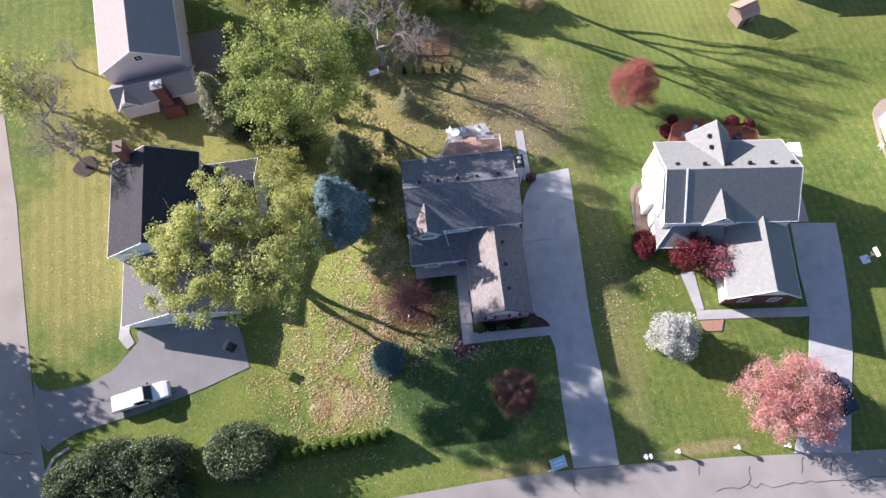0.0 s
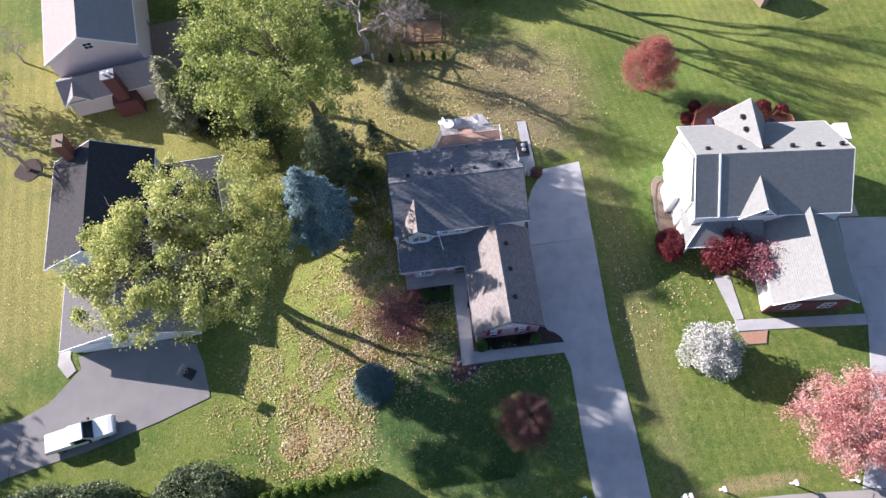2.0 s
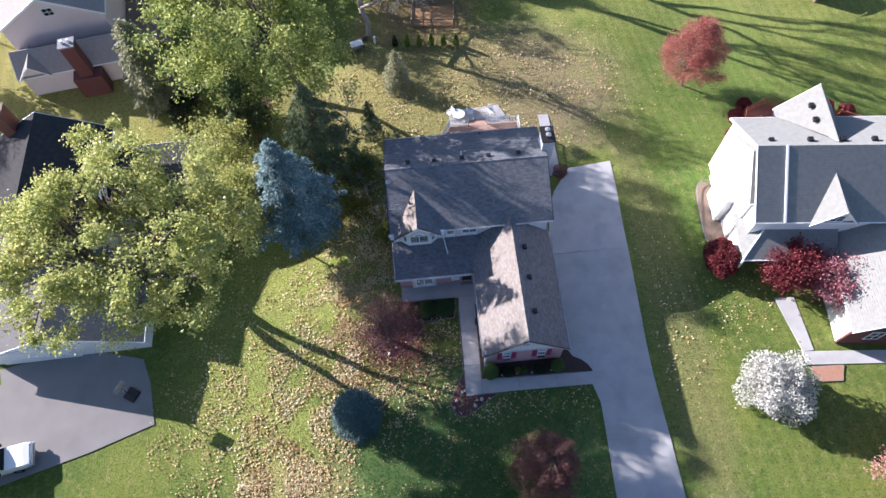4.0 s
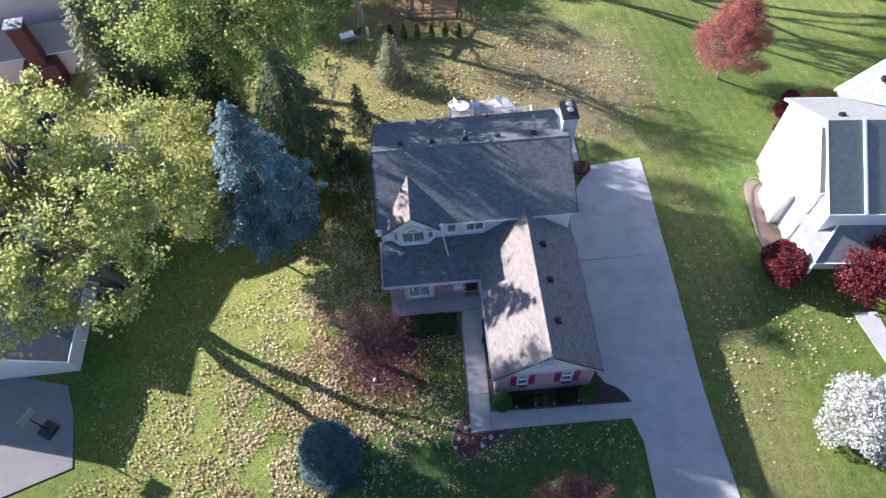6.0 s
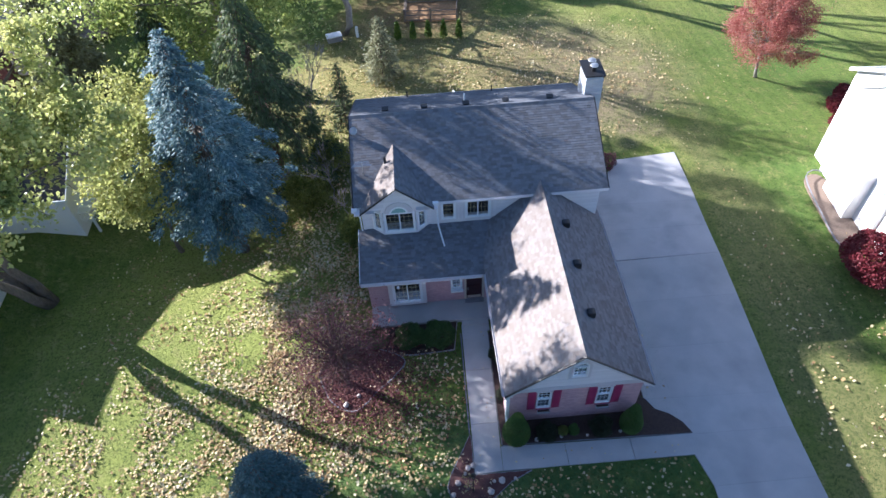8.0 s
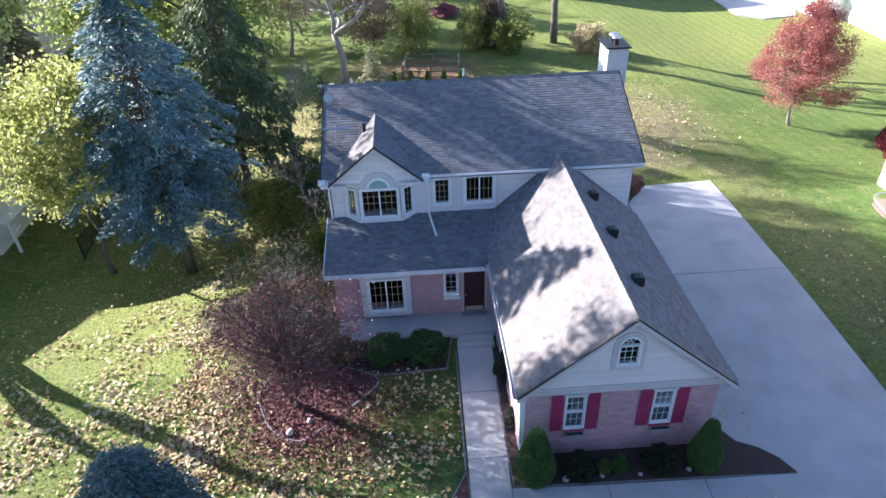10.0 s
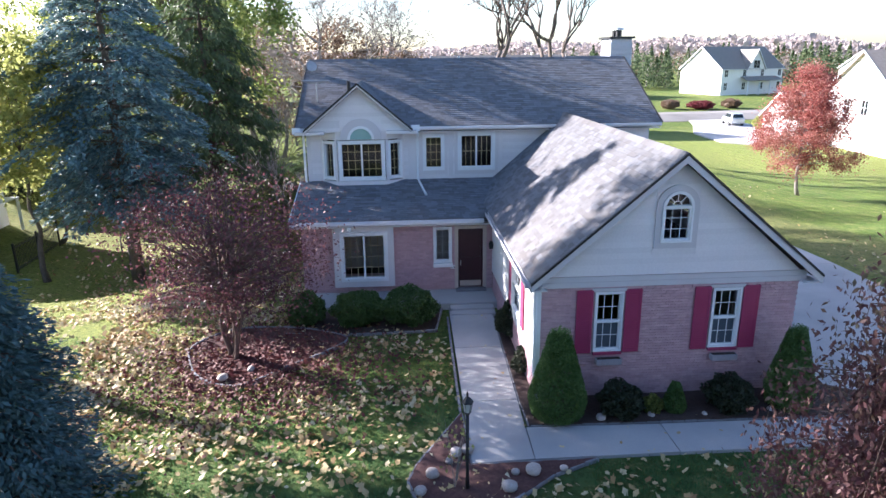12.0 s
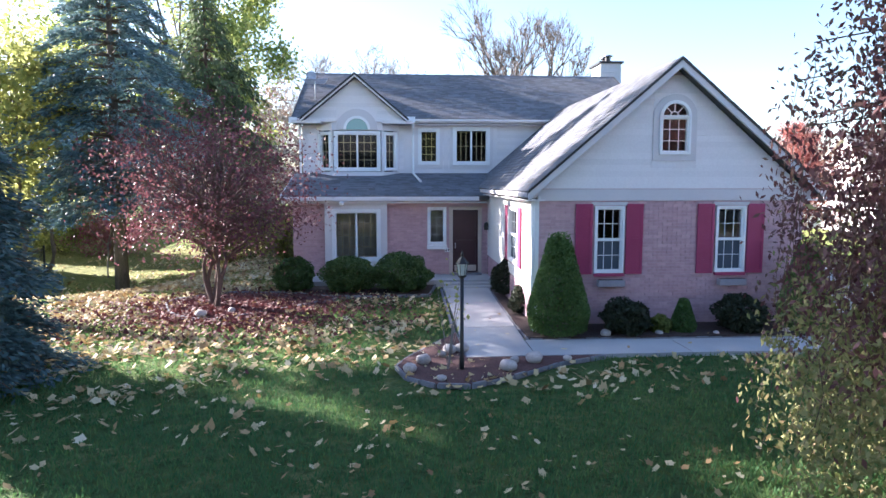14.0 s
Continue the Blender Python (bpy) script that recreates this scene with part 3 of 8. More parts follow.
def sealed_cracks():
    """Dark tar lines on the street."""
    rng = np.random.default_rng(5)
    runs = [((24, -3.2), (46, -3.9)), ((22.3, -0.2), (22.6, -1.6)), ((33.6, -0.9), (33.2, -2.6)), ((9.0, 0.1), (9.6, -2.2)), ((27.5, -2.9), (28.2, -1.3)), ((-50, 3), (-47, 2.4)), ((-58, 9.5), (-49, 8.0)), ((-44, 9.2), (-43, 13.8)), ((36, -3.2), (37, -0.9)), ((34.4, -2.0), (35.6, -1.4))]
    for (ax, ay), (bx, by) in runs:
        n = max(3, int(math.hypot(bx - ax, by - ay) / 0.8))
        pts = [(ax + (bx - ax) * i / n + rng.normal() * 0.16, ay + (by - ay) * i / n + rng.normal() * 0.16) for i in range(n + 1)]
        dx, dy = (by - ay), -(bx - ax)
        k = 0.028 / math.hypot(dx, dy)
        poly = [(x + dx * k, y + dy * k) for x, y in pts] + [(x - dx * k, y - dy * k) for x, y in reversed(pts)]
        s = Shape()
        m = len(pts)
        s.v = [(x, y, 0.047) for x, y in poly]
        s.f = [(i, i + 1, 2 * m - 2 - i, 2 * m - 1 - i) for i in range(m - 1)]
        me = s.mesh("crack_line", CRACK)
        tagged(new("crack_line", me), "black tar-sealed crack in the street", "crack", kind="structure")


sealed_cracks()


def kerb_west():
    s = Shape()
    pts = [(-46.2, -1.4), (-46.6, 1.5), (-46.9, 3.2), (-47.4, 5.6), (-46.6, 7.4), (-45.0, 8.3)]
    for a, b in zip(pts[:-1], pts[1:]):
        d = (Vector(b) - Vector(a)).normalized()
        q = Vector((-d.y, d.x)) * 0.15
        s.prism([(a[0] - q.x, a[1] - q.y), (b[0] - q.x, b[1] - q.y), (b[0] + q.x, b[1] + q.y), (a[0] + q.x, a[1] + q.y)], -0.05, 0.13)
    tagged(new("kerb", s.mesh("kerb", PALE_CONCRETE)), "pale concrete kerb at the street corner", "kerb", kind="structure")


kerb_west()


# ---- building parts ----
def mapper(side, at):
    """Places (along, outward, up) on a wall that faces front, back, left or right."""
    return {"front": lambda u, d, z: (u, at - d, z), "back": lambda u, d, z: (u, at + d, z), "left": lambda u, d, z: (at - d, u, z), "right": lambda u, d, z: (at + d, u, z)}[side]


def hexa(s, put, u0, u1, d0, d1, z0, z1, z2, z3):
    """A block from z0 (at u0) and z1 (at u1) up to z2 (at u0) and z3 (at u1)."""
    v = [put(u0, d0, z0), put(u1, d0, z1), put(u1, d1, z1), put(u0, d1, z0), put(u0, d0, z2), put(u1, d0, z3), put(u1, d1, z3), put(u0, d1, z2)]
    return s.add(v, [(0, 3, 2, 1), (4, 5, 6, 7), (0, 1, 5, 4), (1, 2, 6, 5), (2, 3, 7, 6), (3, 0, 4, 7)])


def wall_shape(put, u0, u1, z0, top, holes, thick=0.2, breaks=()):
    """A wall with openings cut through; top is a height or a function of the place along it."""
    tf = top if callable(top) else (lambda u: top)
    cuts = sorted({u0, u1, *[b for b in breaks if u0 < b < u1], *[h[i] for h in holes for i in (0, 1) if u0 < h[i] < u1]})
    s = Shape()
    for a, b in zip(cuts[:-1], cuts[1:]):
        mid, z = (a + b) / 2, z0
        for h in sorted([h for h in holes if h[0] <= mid <= h[1]], key=lambda h: h[2]):
            hexa(s, put, a, b, 0, -thick, z, z, h[2], h[2])
            z = h[3]
        hexa(s, put, a, b, 0, -thick, z, z, tf(a), tf(b))
    return s


def runs(u0, u1, z0, z1, holes):
    """The stretches of a course that no opening takes."""
    out = [(u0, u1)]
    for h in holes:
        if h[2] < z1 - 0.01 and h[3] > z0 + 0.01:
            nxt = []
            for a, b in out:
                if h[0] > a:
                    nxt.append((a, min(b, h[0])))
                if h[1] < b:
                    nxt.append((max(a, h[1]), b))
            out = [(a, b) for a, b in nxt if b - a > 0.02]
    return out


def siding(parent, put, z0, z1, edges, holes, material, step=0.127):
    """Lap boards, each one a piece; edges gives the ends of a course at a height."""
    z = z0
    while z < z1 - 0.03:
        zt = min(z + step, z1)
        a0, b0 = edges(z)
        a1, b1 = edges(zt)
        if b1 - a1 < 0.12:
            break
        for a, b in runs(min(a0, a1), max(b0, b1), z, zt, holes):
            ta, tb = max(a, a1), min(b, b1)
            ba, bb = max(a, a0), min(b, b0)
            v = [put(ba, 0.0, z), put(bb, 0.0, z), put(bb, 0.022, z), put(ba, 0.022, z), put(ta, 0.0, zt), put(tb, 0.0, zt), put(tb, 0.006, zt), put(ta, 0.006, zt)]
            part("siding_board", Shape().add(v, [(0, 3, 2, 1), (4, 5, 6, 7), (0, 1, 5, 4), (1, 2, 6, 5), (2, 3, 7, 6), (3, 0, 4, 7)]), material, parent)
        z = zt


def brickwork(parent, put, u0, u1, z0, z1, holes, pieces=300, side="front"):
    """Running-bond bricks, the first ones objects of their own and the rest joined."""
    L, H, J, D = 0.203, 0.0575, 0.010, 0.022
    full = Shape()
    hexa(full, lambda u, d, z: (u, -d, z) if side == "front" else (-d, u, z), 0, L, 0.0, D, 0, 0, H, H)
    full_mesh = full.mesh("brick", BRICK)
    rest, row, z, count = Shape(), 0, z0, 0
    while z + H < z1:
        for a, b in runs(u0, u1, z, z + H, holes):
            u = a - (L + J) * (0.5 if row % 2 else 0.0)
            while u < b:
                p, q = max(u, a), min(u + L, b)
                if q - p > 0.03:
                    if q - p > L - 0.001 and count < pieces:
                        ob = part("brick", full_mesh, BRICK, parent)
                        ob.location = put(p, 0, z)
                        count += 1
                    else:
                        hexa(rest, put, p, q, 0.0, D, z, z, z + H, z + H)
                u += L + J
        z += H + J
        row += 1
    part("brickwork", rest, BRICK_REST, parent, kind="stuff")


def shingle_courses(e0, e1, r1, r0, rng, step=0.14):
    """Overlapping asphalt tabs on a roof face from its eave line (e0, e1) to its ridge (r0, r1)."""
    e0, e1, r0, r1 = (Vector(p) for p in (e0, e1, r0, r1))
    up = ((r0 + r1) / 2 - (e0 + e1) / 2)
    nrm = (e1 - e0).cross(up).normalized()
    n = max(1, int(up.length / step))
    s = Shape()
    for i in range(n):
        a, b = i / n, (i + 1.02) / n
        p0, p1, q0, q1 = e0.lerp(r0, a), e1.lerp(r1, a), e0.lerp(r0, min(b, 1)), e1.lerp(r1, min(b, 1))
        length = (p1 - p0).length
        t = -rng.uniform(0, 0.3)
        while t < length:
            w = rng.uniform(0.15, 0.32)
            f0, f1 = max(t, 0) / length, min(t + w - 0.006, length) / length
            if f1 > f0:
                lift = 0.009 + rng.uniform(0, 0.006)
                c0, c1, d1, d0 = p0.lerp(p1, f0), p0.lerp(p1, f1), q0.lerp(q1, f1), q0.lerp(q1, f0)
                k = len(s.v)
                s.v += [tuple(c0), tuple(c1), tuple(c1 + nrm * lift), tuple(c0 + nrm * lift), tuple(d1 + nrm * 0.004), tuple(d0 + nrm * 0.004)]
                s.f += [(k, k + 1, k + 2, k + 3), (k + 3, k + 2, k + 4, k + 5)]
            t += w
    return s


def roof_face(parent, e0, e1, r1, r0, material, tabs=None, rng=None, thick=0.14, label=""):
    ob = part("roof", Shape().slab([e0, e1, r1, r0], thick), material, parent, label)
    if tabs:
        part("shingles", shingle_courses(e0, e1, r1, r0, rng), tabs, ob, kind="stuff")
    return ob


def window_unit(parent, put, u0, u1, z0, z1, cols, rows, casing=0.1, sash=False, panel=None, slider=False, bars=True, depth=0.05, name="window", label=""):
    """A window: casing, sash bars and panes, seated in the wall's opening."""
    win = Shape()
    c = casing
    for a, b, p, q in ((u0 - c, u1 + c, z1, z1 + c), (u0 - c, u1 + c, z0 - c, z0), (u0 - c, u0, z0, z1), (u1, u1 + c, z0, z1)):
        hexa(win, put, a, b, -0.06, depth, p, p, q, q)
    ob = part(name, win, TRIM, parent, label)
    fr = Shape()
    w = 0.035
    for a, b, p, q in ((u0, u1, z1 - w, z1), (u0, u1, z0, z0 + w), (u0, u0 + w, z0 + w, z1 - w), (u1 - w, u1, z0 + w, z1 - w)):
        hexa(fr, put, a, b, -0.08, 0.01, p, p, q, q)
    mid = (z0 + z1) / 2
    if sash:
        hexa(fr, put, u0 + w, u1 - w, -0.07, 0.012, mid - 0.03, mid - 0.03, mid + 0.03, mid + 0.03)
    if sash:
        part("insect_screen", hexa(Shape(), put, u0 + w, u1 - w, -0.046, -0.041, z0 + w, z0 + w, mid - 0.03, mid - 0.03), SCREEN, ob, "dark blue-grey insect screen")
    if slider:
        hexa(fr, put, (u0 + u1) / 2 - 0.03, (u0 + u1) / 2 + 0.03, -0.07, 0.0, z0 + w, z0 + w, z1 - w, z1 - w)
    part("window_sash", fr, TRIM, ob)
    part("pane", hexa(Shape(), put, u0 + w, u1 - w, -0.058, -0.05, z0 + w, z0 + w, z1 - w, z1 - w), GLASS, ob)
    if bars:
        for i in range(1, cols):
            u = u0 + (u1 - u0) * i / cols
            part("glazing_bar", hexa(Shape(), put, u - 0.007, u + 0.007, -0.05, -0.035, z0 + w, z0 + w, z1 - w, z1 - w), panel or TRIM, ob)
        for j in range(1, rows):
            z = z0 + (z1 - z0) * j / rows
            part("glazing_bar", hexa(Shape(), put, u0 + w, u1 - w, -0.05, -0.037, z - 0.007, z - 0.007, z + 0.007, z + 0.007), panel or TRIM, ob)
    return ob


def arch_points(cx, cz, r, n=16, a0=0.0, a1=math.pi):
    return [(cx + r * math.cos(a0 + (a1 - a0) * i / n), cz + r * math.sin(a0 + (a1 - a0) * i / n)) for i in range(n + 1)]


def arch_ring(put, cx, cz, r0, r1, d0, d1, n=16):
    """A half ring with depth."""
    s = Shape()
    a, b = arch_points(cx, cz, r0, n), arch_points(cx, cz, r1, n)
    for i in range(n):
        v = [put(*p) for p in [(a[i][0], d1, a[i][1]), (a[i + 1][0], d1, a[i + 1][1]), (b[i + 1][0], d1, b[i + 1][1]), (b[i][0], d1, b[i][1]), (a[i][0], d0, a[i][1]), (a[i + 1][0], d0, a[i + 1][1]), (b[i + 1][0], d0, b[i + 1][1]), (b[i][0], d0, b[i][1])]]
        s.add(v, [(0, 1, 2, 3), (7, 6, 5, 4), (0, 4, 5, 1), (1, 5, 6, 2), (2, 6, 7, 3), (3, 7, 4, 0)])
    return s


def half_disc(put, cx, cz, r, d0, d1, n=16):
    p = arch_points(cx, cz, r, n)
    s = Shape()
    m = len(p)
    s.v = [put(u, d1, z) for u, z in p] + [put(u, d0, z) for u, z in p]
    s.f = [tuple(range(m)), tuple(range(2 * m - 1, m - 1, -1))] + [(i, m + i, m + (i + 1) % m, (i + 1) % m) for i in range(m)]
    return s


GOLD_BAR = plain("brass_bar", (0.5, 0.42, 0.24), 0.4)


# ---- the house ----
def main_house():
    rng = np.random.default_rng(11)
    h = thing("house", "two-storey house with pink brick, cream siding and dark shingle roof", "house", (0, 0.28, -0.4))
    ZE, ZR, YF, YB, YR = 5.86, 8.1, 26.6, 35.8, 31.2          # main roof: eaves, ridge
    X0, X1 = -5.5, 7.5
    # upper walls
    front = mapper("front", 26.95)
    w1, w2 = (-1.0, -0.4, 4.32, 5.44), (0.28, 1.42, 4.32, 5.48)
    bay = (-4.5, -2.0, 3.98, 5.45)
    holes = [w1, w2, bay]
    wall = part("wall", wall_shape(front, -5.2, 7.2, 0.0, 5.9, holes + [(-0.02, 0.76, 0.62, 2.66)], 0.22), SIDING, h)
    solid = holes + [(-1.22, -0.2, 4.1, 5.66), (0.06, 1.64, 4.1, 5.7), (-4.7, -1.85, 3.7, 5.6)]
    siding(wall, front, 3.55, 5.78, lambda z: (-5.2, 7.2), solid, SIDING)
    part("wall", wall_shape(mapper("back", 35.45), -5.2, 7.2, 0.0, 5.9, [], 0.22), SIDING, h)

    def gable_top(u):
        return 5.85 + (ZR - 5.95) * (1 - abs(u - YR) / 4.3)
    for side, at in (("left", -5.2), ("right", 7.2)):
        put = mapper(side, at)
        sw = part("wall", wall_shape(put, 27.17, 35.23, 0.0, gable_top, [], 0.22, (YR,)), SIDING, h)
        siding(sw, put, 0.35, ZR - 0.25, lambda z: (27.0, 35.4) if z < 5.8 else (YR - 4.3 * (1 - (z - 5.85) / (ZR - 5.95)), YR + 4.3 * (1 - (z - 5.85) / (ZR - 5.95))), [], SIDING, 0.19)
    # near-black linings paint in the dimness of the rooms behind the windows
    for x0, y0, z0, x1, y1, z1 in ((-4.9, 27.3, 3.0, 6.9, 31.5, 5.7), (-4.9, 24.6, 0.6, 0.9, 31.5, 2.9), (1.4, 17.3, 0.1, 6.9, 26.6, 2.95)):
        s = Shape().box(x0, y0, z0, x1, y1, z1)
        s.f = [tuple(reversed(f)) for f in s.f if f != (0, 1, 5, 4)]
        part("room_lining", s, ROOM_GLOOM, h)
    # corner boards and taupe bands on the upper wall
    for u0, u1 in ((-5.22, -5.08), (-1.62, -1.18), (-0.16, 0.0), (1.66, 1.8)):
        part("trim_board", hexa(Shape(), front, u0, u1, 0.0, 0.035, 3.5, 3.5, 5.76, 5.76), SIDING, h)
    for a, b, z0, z1 in ((-1.22, -0.2, 4.1, 5.66), (0.06, 1.64, 4.1, 5.7)):
        s = Shape()
        hole = (-1.0, -0.4, 4.32, 5.44) if a < -1 else (0.28, 1.42, 4.32, 5.48)
        for p, q, r, t in ((a, b, hole[3], z1), (a, b, z0, hole[2]), (a, hole[0], hole[2], hole[3]), (hole[1], b, hole[2], hole[3])):
            hexa(s, front, p, q, 0.0, 0.03, r, r, t, t)
        part("window_surround", s, SIDING, h)
    window_unit(h, mapper("front", 26.92), *w1, 3, 4, 0.09, panel=GOLD_BAR, name="window", label="small white upstairs window with glazing bars")
    window_unit(h, mapper("front", 26.92), *w2, 6, 2, 0.11, slider=True, panel=GOLD_BAR, name="window", label="white upstairs sliding window")
    # bay window under the cross gable
    by, bx0, bx1, sx0, sx1 = 26.52, -4.1, -2.42, -4.74, -1.76
    for z0, z1 in ((3.45, 3.96), (5.42, 5.72)):
        part("bay_panel", Shape().prism([(sx0, 26.95), (bx0 - 0.05, by), (bx1 + 0.05, by), (sx1, 26.95)], z0, z1), SIDING, h, "cream bay panel")
    put = mapper("front", by + 0.02)
    bw = window_unit(h, put, -3.98, -2.54, 4.08, 5.3, 6, 4, 0.1, slider=True, panel=GOLD_BAR, name="bay_window", label="white bay window with glazing bars")
    for xa, ya, xb, yb in ((sx0 + 0.04, 26.92, bx0 - 0.02, by + 0.02), (bx1 + 0.02, by + 0.02, sx1 - 0.04, 26.92)):
        d = Vector((xb - xa, yb - ya)).normalized()
        nrm = Vector((d.y, -d.x))

        def put(u, dd, z, xa=xa, ya=ya, d=d, nrm=nrm):
            return (xa + d.x * u + nrm.x * dd, ya + d.y * u + nrm.y * dd, z)
        ln = math.hypot(xb - xa, yb - ya)
        window_unit(h, put, 0.15, ln - 0.15, 4.08, 5.3, 2, 4, 0.075, panel=GOLD_BAR, name="bay_window", label="narrow angled side window of the bay")
        part("bay_post", hexa(Shape(), put, 0.0, 0.09, -0.05, 0.02, 3.96, 3.96, 5.42, 5.42), SIDING, h)
        part("bay_post", hexa(Shape(), put, ln - 0.09, ln, -0.05, 0.02, 3.96, 3.96, 5.42, 5.42), SIDING, h)
    # cross gable above the bay
    GX, GZ, GY = -3.3, 7.34, 26.2
    gl, gr, ge = -5.2, -1.45, 5.78
    gf = mapper("front", 26.48)
    gw = part("gable_wall", wall_shape(gf, -5.2, -1.6, 5.7, lambda u: 5.75 + 1.45 * (1 - abs(u - GX) / 1.82), [], 0.2, (GX,)), SIDING, h)
    siding(gw, gf, 5.72, 7.1, lambda z: (GX - 1.82 * (1 - (z - 5.75) / 1.45), GX + 1.82 * (1 - (z - 5.75) / 1.45)), [(-3.98, -2.54, 5.6, 6.16)], SIDING)
    arch = mapper("front", 26.44)
    part("arch_surround", arch_ring(arch, -3.26, 5.44, 0.46, 0.72, -0.06, 0.02), TAUPE_TRIM, h)
    part("arch_window", arch_ring(arch, -3.26, 5.44, 0.38, 0.47, -0.06, 0.05), TRIM, h, "half-round white window over the bay")
    part("pane", half_disc(arch, -3.26, 5.44, 0.385, -0.03, -0.01), plain("pale_teal_glass", (0.26, 0.42, 0.40), 0.15), h, "pale green half-round pane")
    back = 29.9
    for xe, xr, flip in ((gl, GX, False), (gr, GX, True)):
        a, b, c, d = (xe, GY, ge), (xe, 26.6, ge), (xr, back, GZ), (xr, GY, GZ)
        order = [a, d, c, b] if not flip else [a, b, c, d]
        ob = part("roof", Shape().slab(order, 0.1), SHINGLE_BASE, h)
        sl = shingle_courses(b, a, d, (xr, back, GZ), rng) if not flip else shingle_courses(a, b, (xr, back, GZ), d, rng)
        part("shingles", sl, SHINGLE, ob, kind="stuff")
        rake = Shape().slab([(xe, GY - 0.02, ge - 0.02), (xr, GY - 0.02, GZ - 0.02), (xr, GY - 0.02, GZ - 0.11), (xe, GY - 0.02, ge - 0.11)], 0.04)
        part("rake_board", rake, SIDING, h)
        part("rake_edge", Shape().slab([(xe, GY - 0.03, ge + 0.03), (xr, GY - 0.03, GZ + 0.03), (xr, GY - 0.03, GZ - 0.05), (xe, GY - 0.03, ge - 0.05)], 0.06), BLACK, h)
    for xa, xb in ((-5.5, -4.5), (-2.35, -1.3)):
        part("eave_return", Shape().box(xa, 26.22, 5.64, xb, 26.95, 5.74), SIDING, h)
    # main roof
    roof_face(h, (X0, YF, ZE), (X1, YF, ZE), (X1, YR, ZR), (X0, YR, ZR), SHINGLE_BASE, SHINGLE, rng, label="dark blue-grey shingle roof")
    roof_face(h, (X1, YB, ZE), (X0, YB, ZE), (X0, YR, ZR), (X1, YR, ZR), SHINGLE_BASE, SHINGLE, rng)
    cap = Shape()
    n = 44
    for i in range(n):
        xa = X0 + (X1 - X0) * i / n
        xb = xa + (X1 - X0) / n * 1.08
        cap.add([(xa, YR - 0.14, ZR - 0.05), (xb, YR - 0.14, ZR - 0.065), (xb, YR, ZR + 0.03), (xa, YR, ZR + 0.045), (xb, YR + 0.14, ZR - 0.065), (xa, YR + 0.14, ZR - 0.05)], [(0, 1, 2, 3), (3, 2, 4, 5)])
    part("ridge_cap", cap, SHINGLE, h, kind="stuff")
    for y in (YF, YB):
        sgn = -1 if y == YF else 1
        part("fascia", Shape().box(X0, min(y, y - sgn * 0.03), ZE - 0.15, X1, max(y, y - sgn * 0.03), ZE - 0.02), SIDING, h)
        g = Shape()
        gx0 = -1.3 if y == YF else X0
        for a, b, c, d in ((0.0, 0.012, -0.09, -0.03), (0.075, 0.085, -0.09, -0.03), (0.0, 0.085, -0.1, -0.088)):
            g.box(gx0, min(y + sgn * a, y + sgn * b), ZE + c, X1, max(y + sgn * a, y + sgn * b), ZE + d)
        part("gutter", g, SIDING, h)
        part("soffit", Shape().box(X0, min(y, y - sgn * 0.4), ZE - 0.22, X1, max(y, y - sgn * 0.4), ZE - 0.2), SIDING, h)
    for x in (X0, X1):
        for ye in (YF, YB):
            part("rake_board", Shape().slab([(x, ye, ZE + 0.01), (x, YR, ZR + 0.01), (x, YR, ZR - 0.14), (x, ye, ZE - 0.14)], 0.04 if (x > 0) == (ye == YF) else -0.04), SIDING, h)
            part("rake_edge", Shape().slab([(x, ye, ZE + 0.035), (x, YR, ZR + 0.035), (x, YR, ZR - 0.02), (x, ye, ZE - 0.02)], 0.05 if (x > 0) == (ye == YF) else -0.05), BLACK, h)
    # roof vents and pipes
    for x in (-3.6, -1.5, 0.75, 2.9, 5.3):
        v = part("roof_vent", Shape().box(x - 0.15, 31.8, 7.62, x + 0.15, 32.06, 7.88), BLACK, h, "low black metal roof vent", bevel=0.03)
        part("hood", Shape().box(x - 0.18, 31.75, 7.88, x + 0.18, 32.1, 7.91), BLACK, v)
    part("vent_pipe", Shape().tube([(0.7, 32.3, 7.3), (0.7, 32.3, 8.2)], [0.05, 0.05], 10), TRIM, h, "white plastic vent pipe")
    for x in (-2.4, 2.6):
        part("vent_pipe", Shape().tube([(x, 35.3, 5.8), (x, 35.3, 6.5)], [0.045, 0.045], 8), BLACK, h)
    part("vent_pipe", Shape().tube([(-3.75, 28.6, 6.8), (-3.75, 28.6, 7.35)], [0.07, 0.07], 8), BLACK, h)
    # downspouts
    pipe = Shape()
    pts = [(-1.28, 26.5, 5.75), (-1.28, 26.6, 5.55), (-1.28, 26.9, 5.3), (-1.28, 26.88, 3.95), (-1.25, 26.7, 3.88), (-1.05, 25.55, 3.62)]
    pipe.tube(pts, [0.045] * len(pts), 6)
    part("downspout", pipe, TRIM, h, "white metal downspout")
    part("gutter_end", Shape().box(-1.5, 26.45, 5.7, -1.2, 26.62, 5.9), TRIM, h)
    part("gutter_end", Shape().box(-5.62, 26.45, 5.66, -5.35, 26.62, 5.86), TRIM, h)
    part("downspout", Shape().tube([(-5.3, 26.85, 5.6), (-5.3, 26.88, 3.2)], [0.045, 0.045], 6), TRIM, h)
    # chimney
    ch = part("chimney", Shape().box(7.22, 32.0, 0.0, 8.12, 33.4, 8.85), CHASE, h, "grey-clad chimney chase with a black cap")
    part("chimney_cap", Shape().box(7.12, 31.9, 8.85, 8.22, 33.5, 8.93), BLACK, ch)
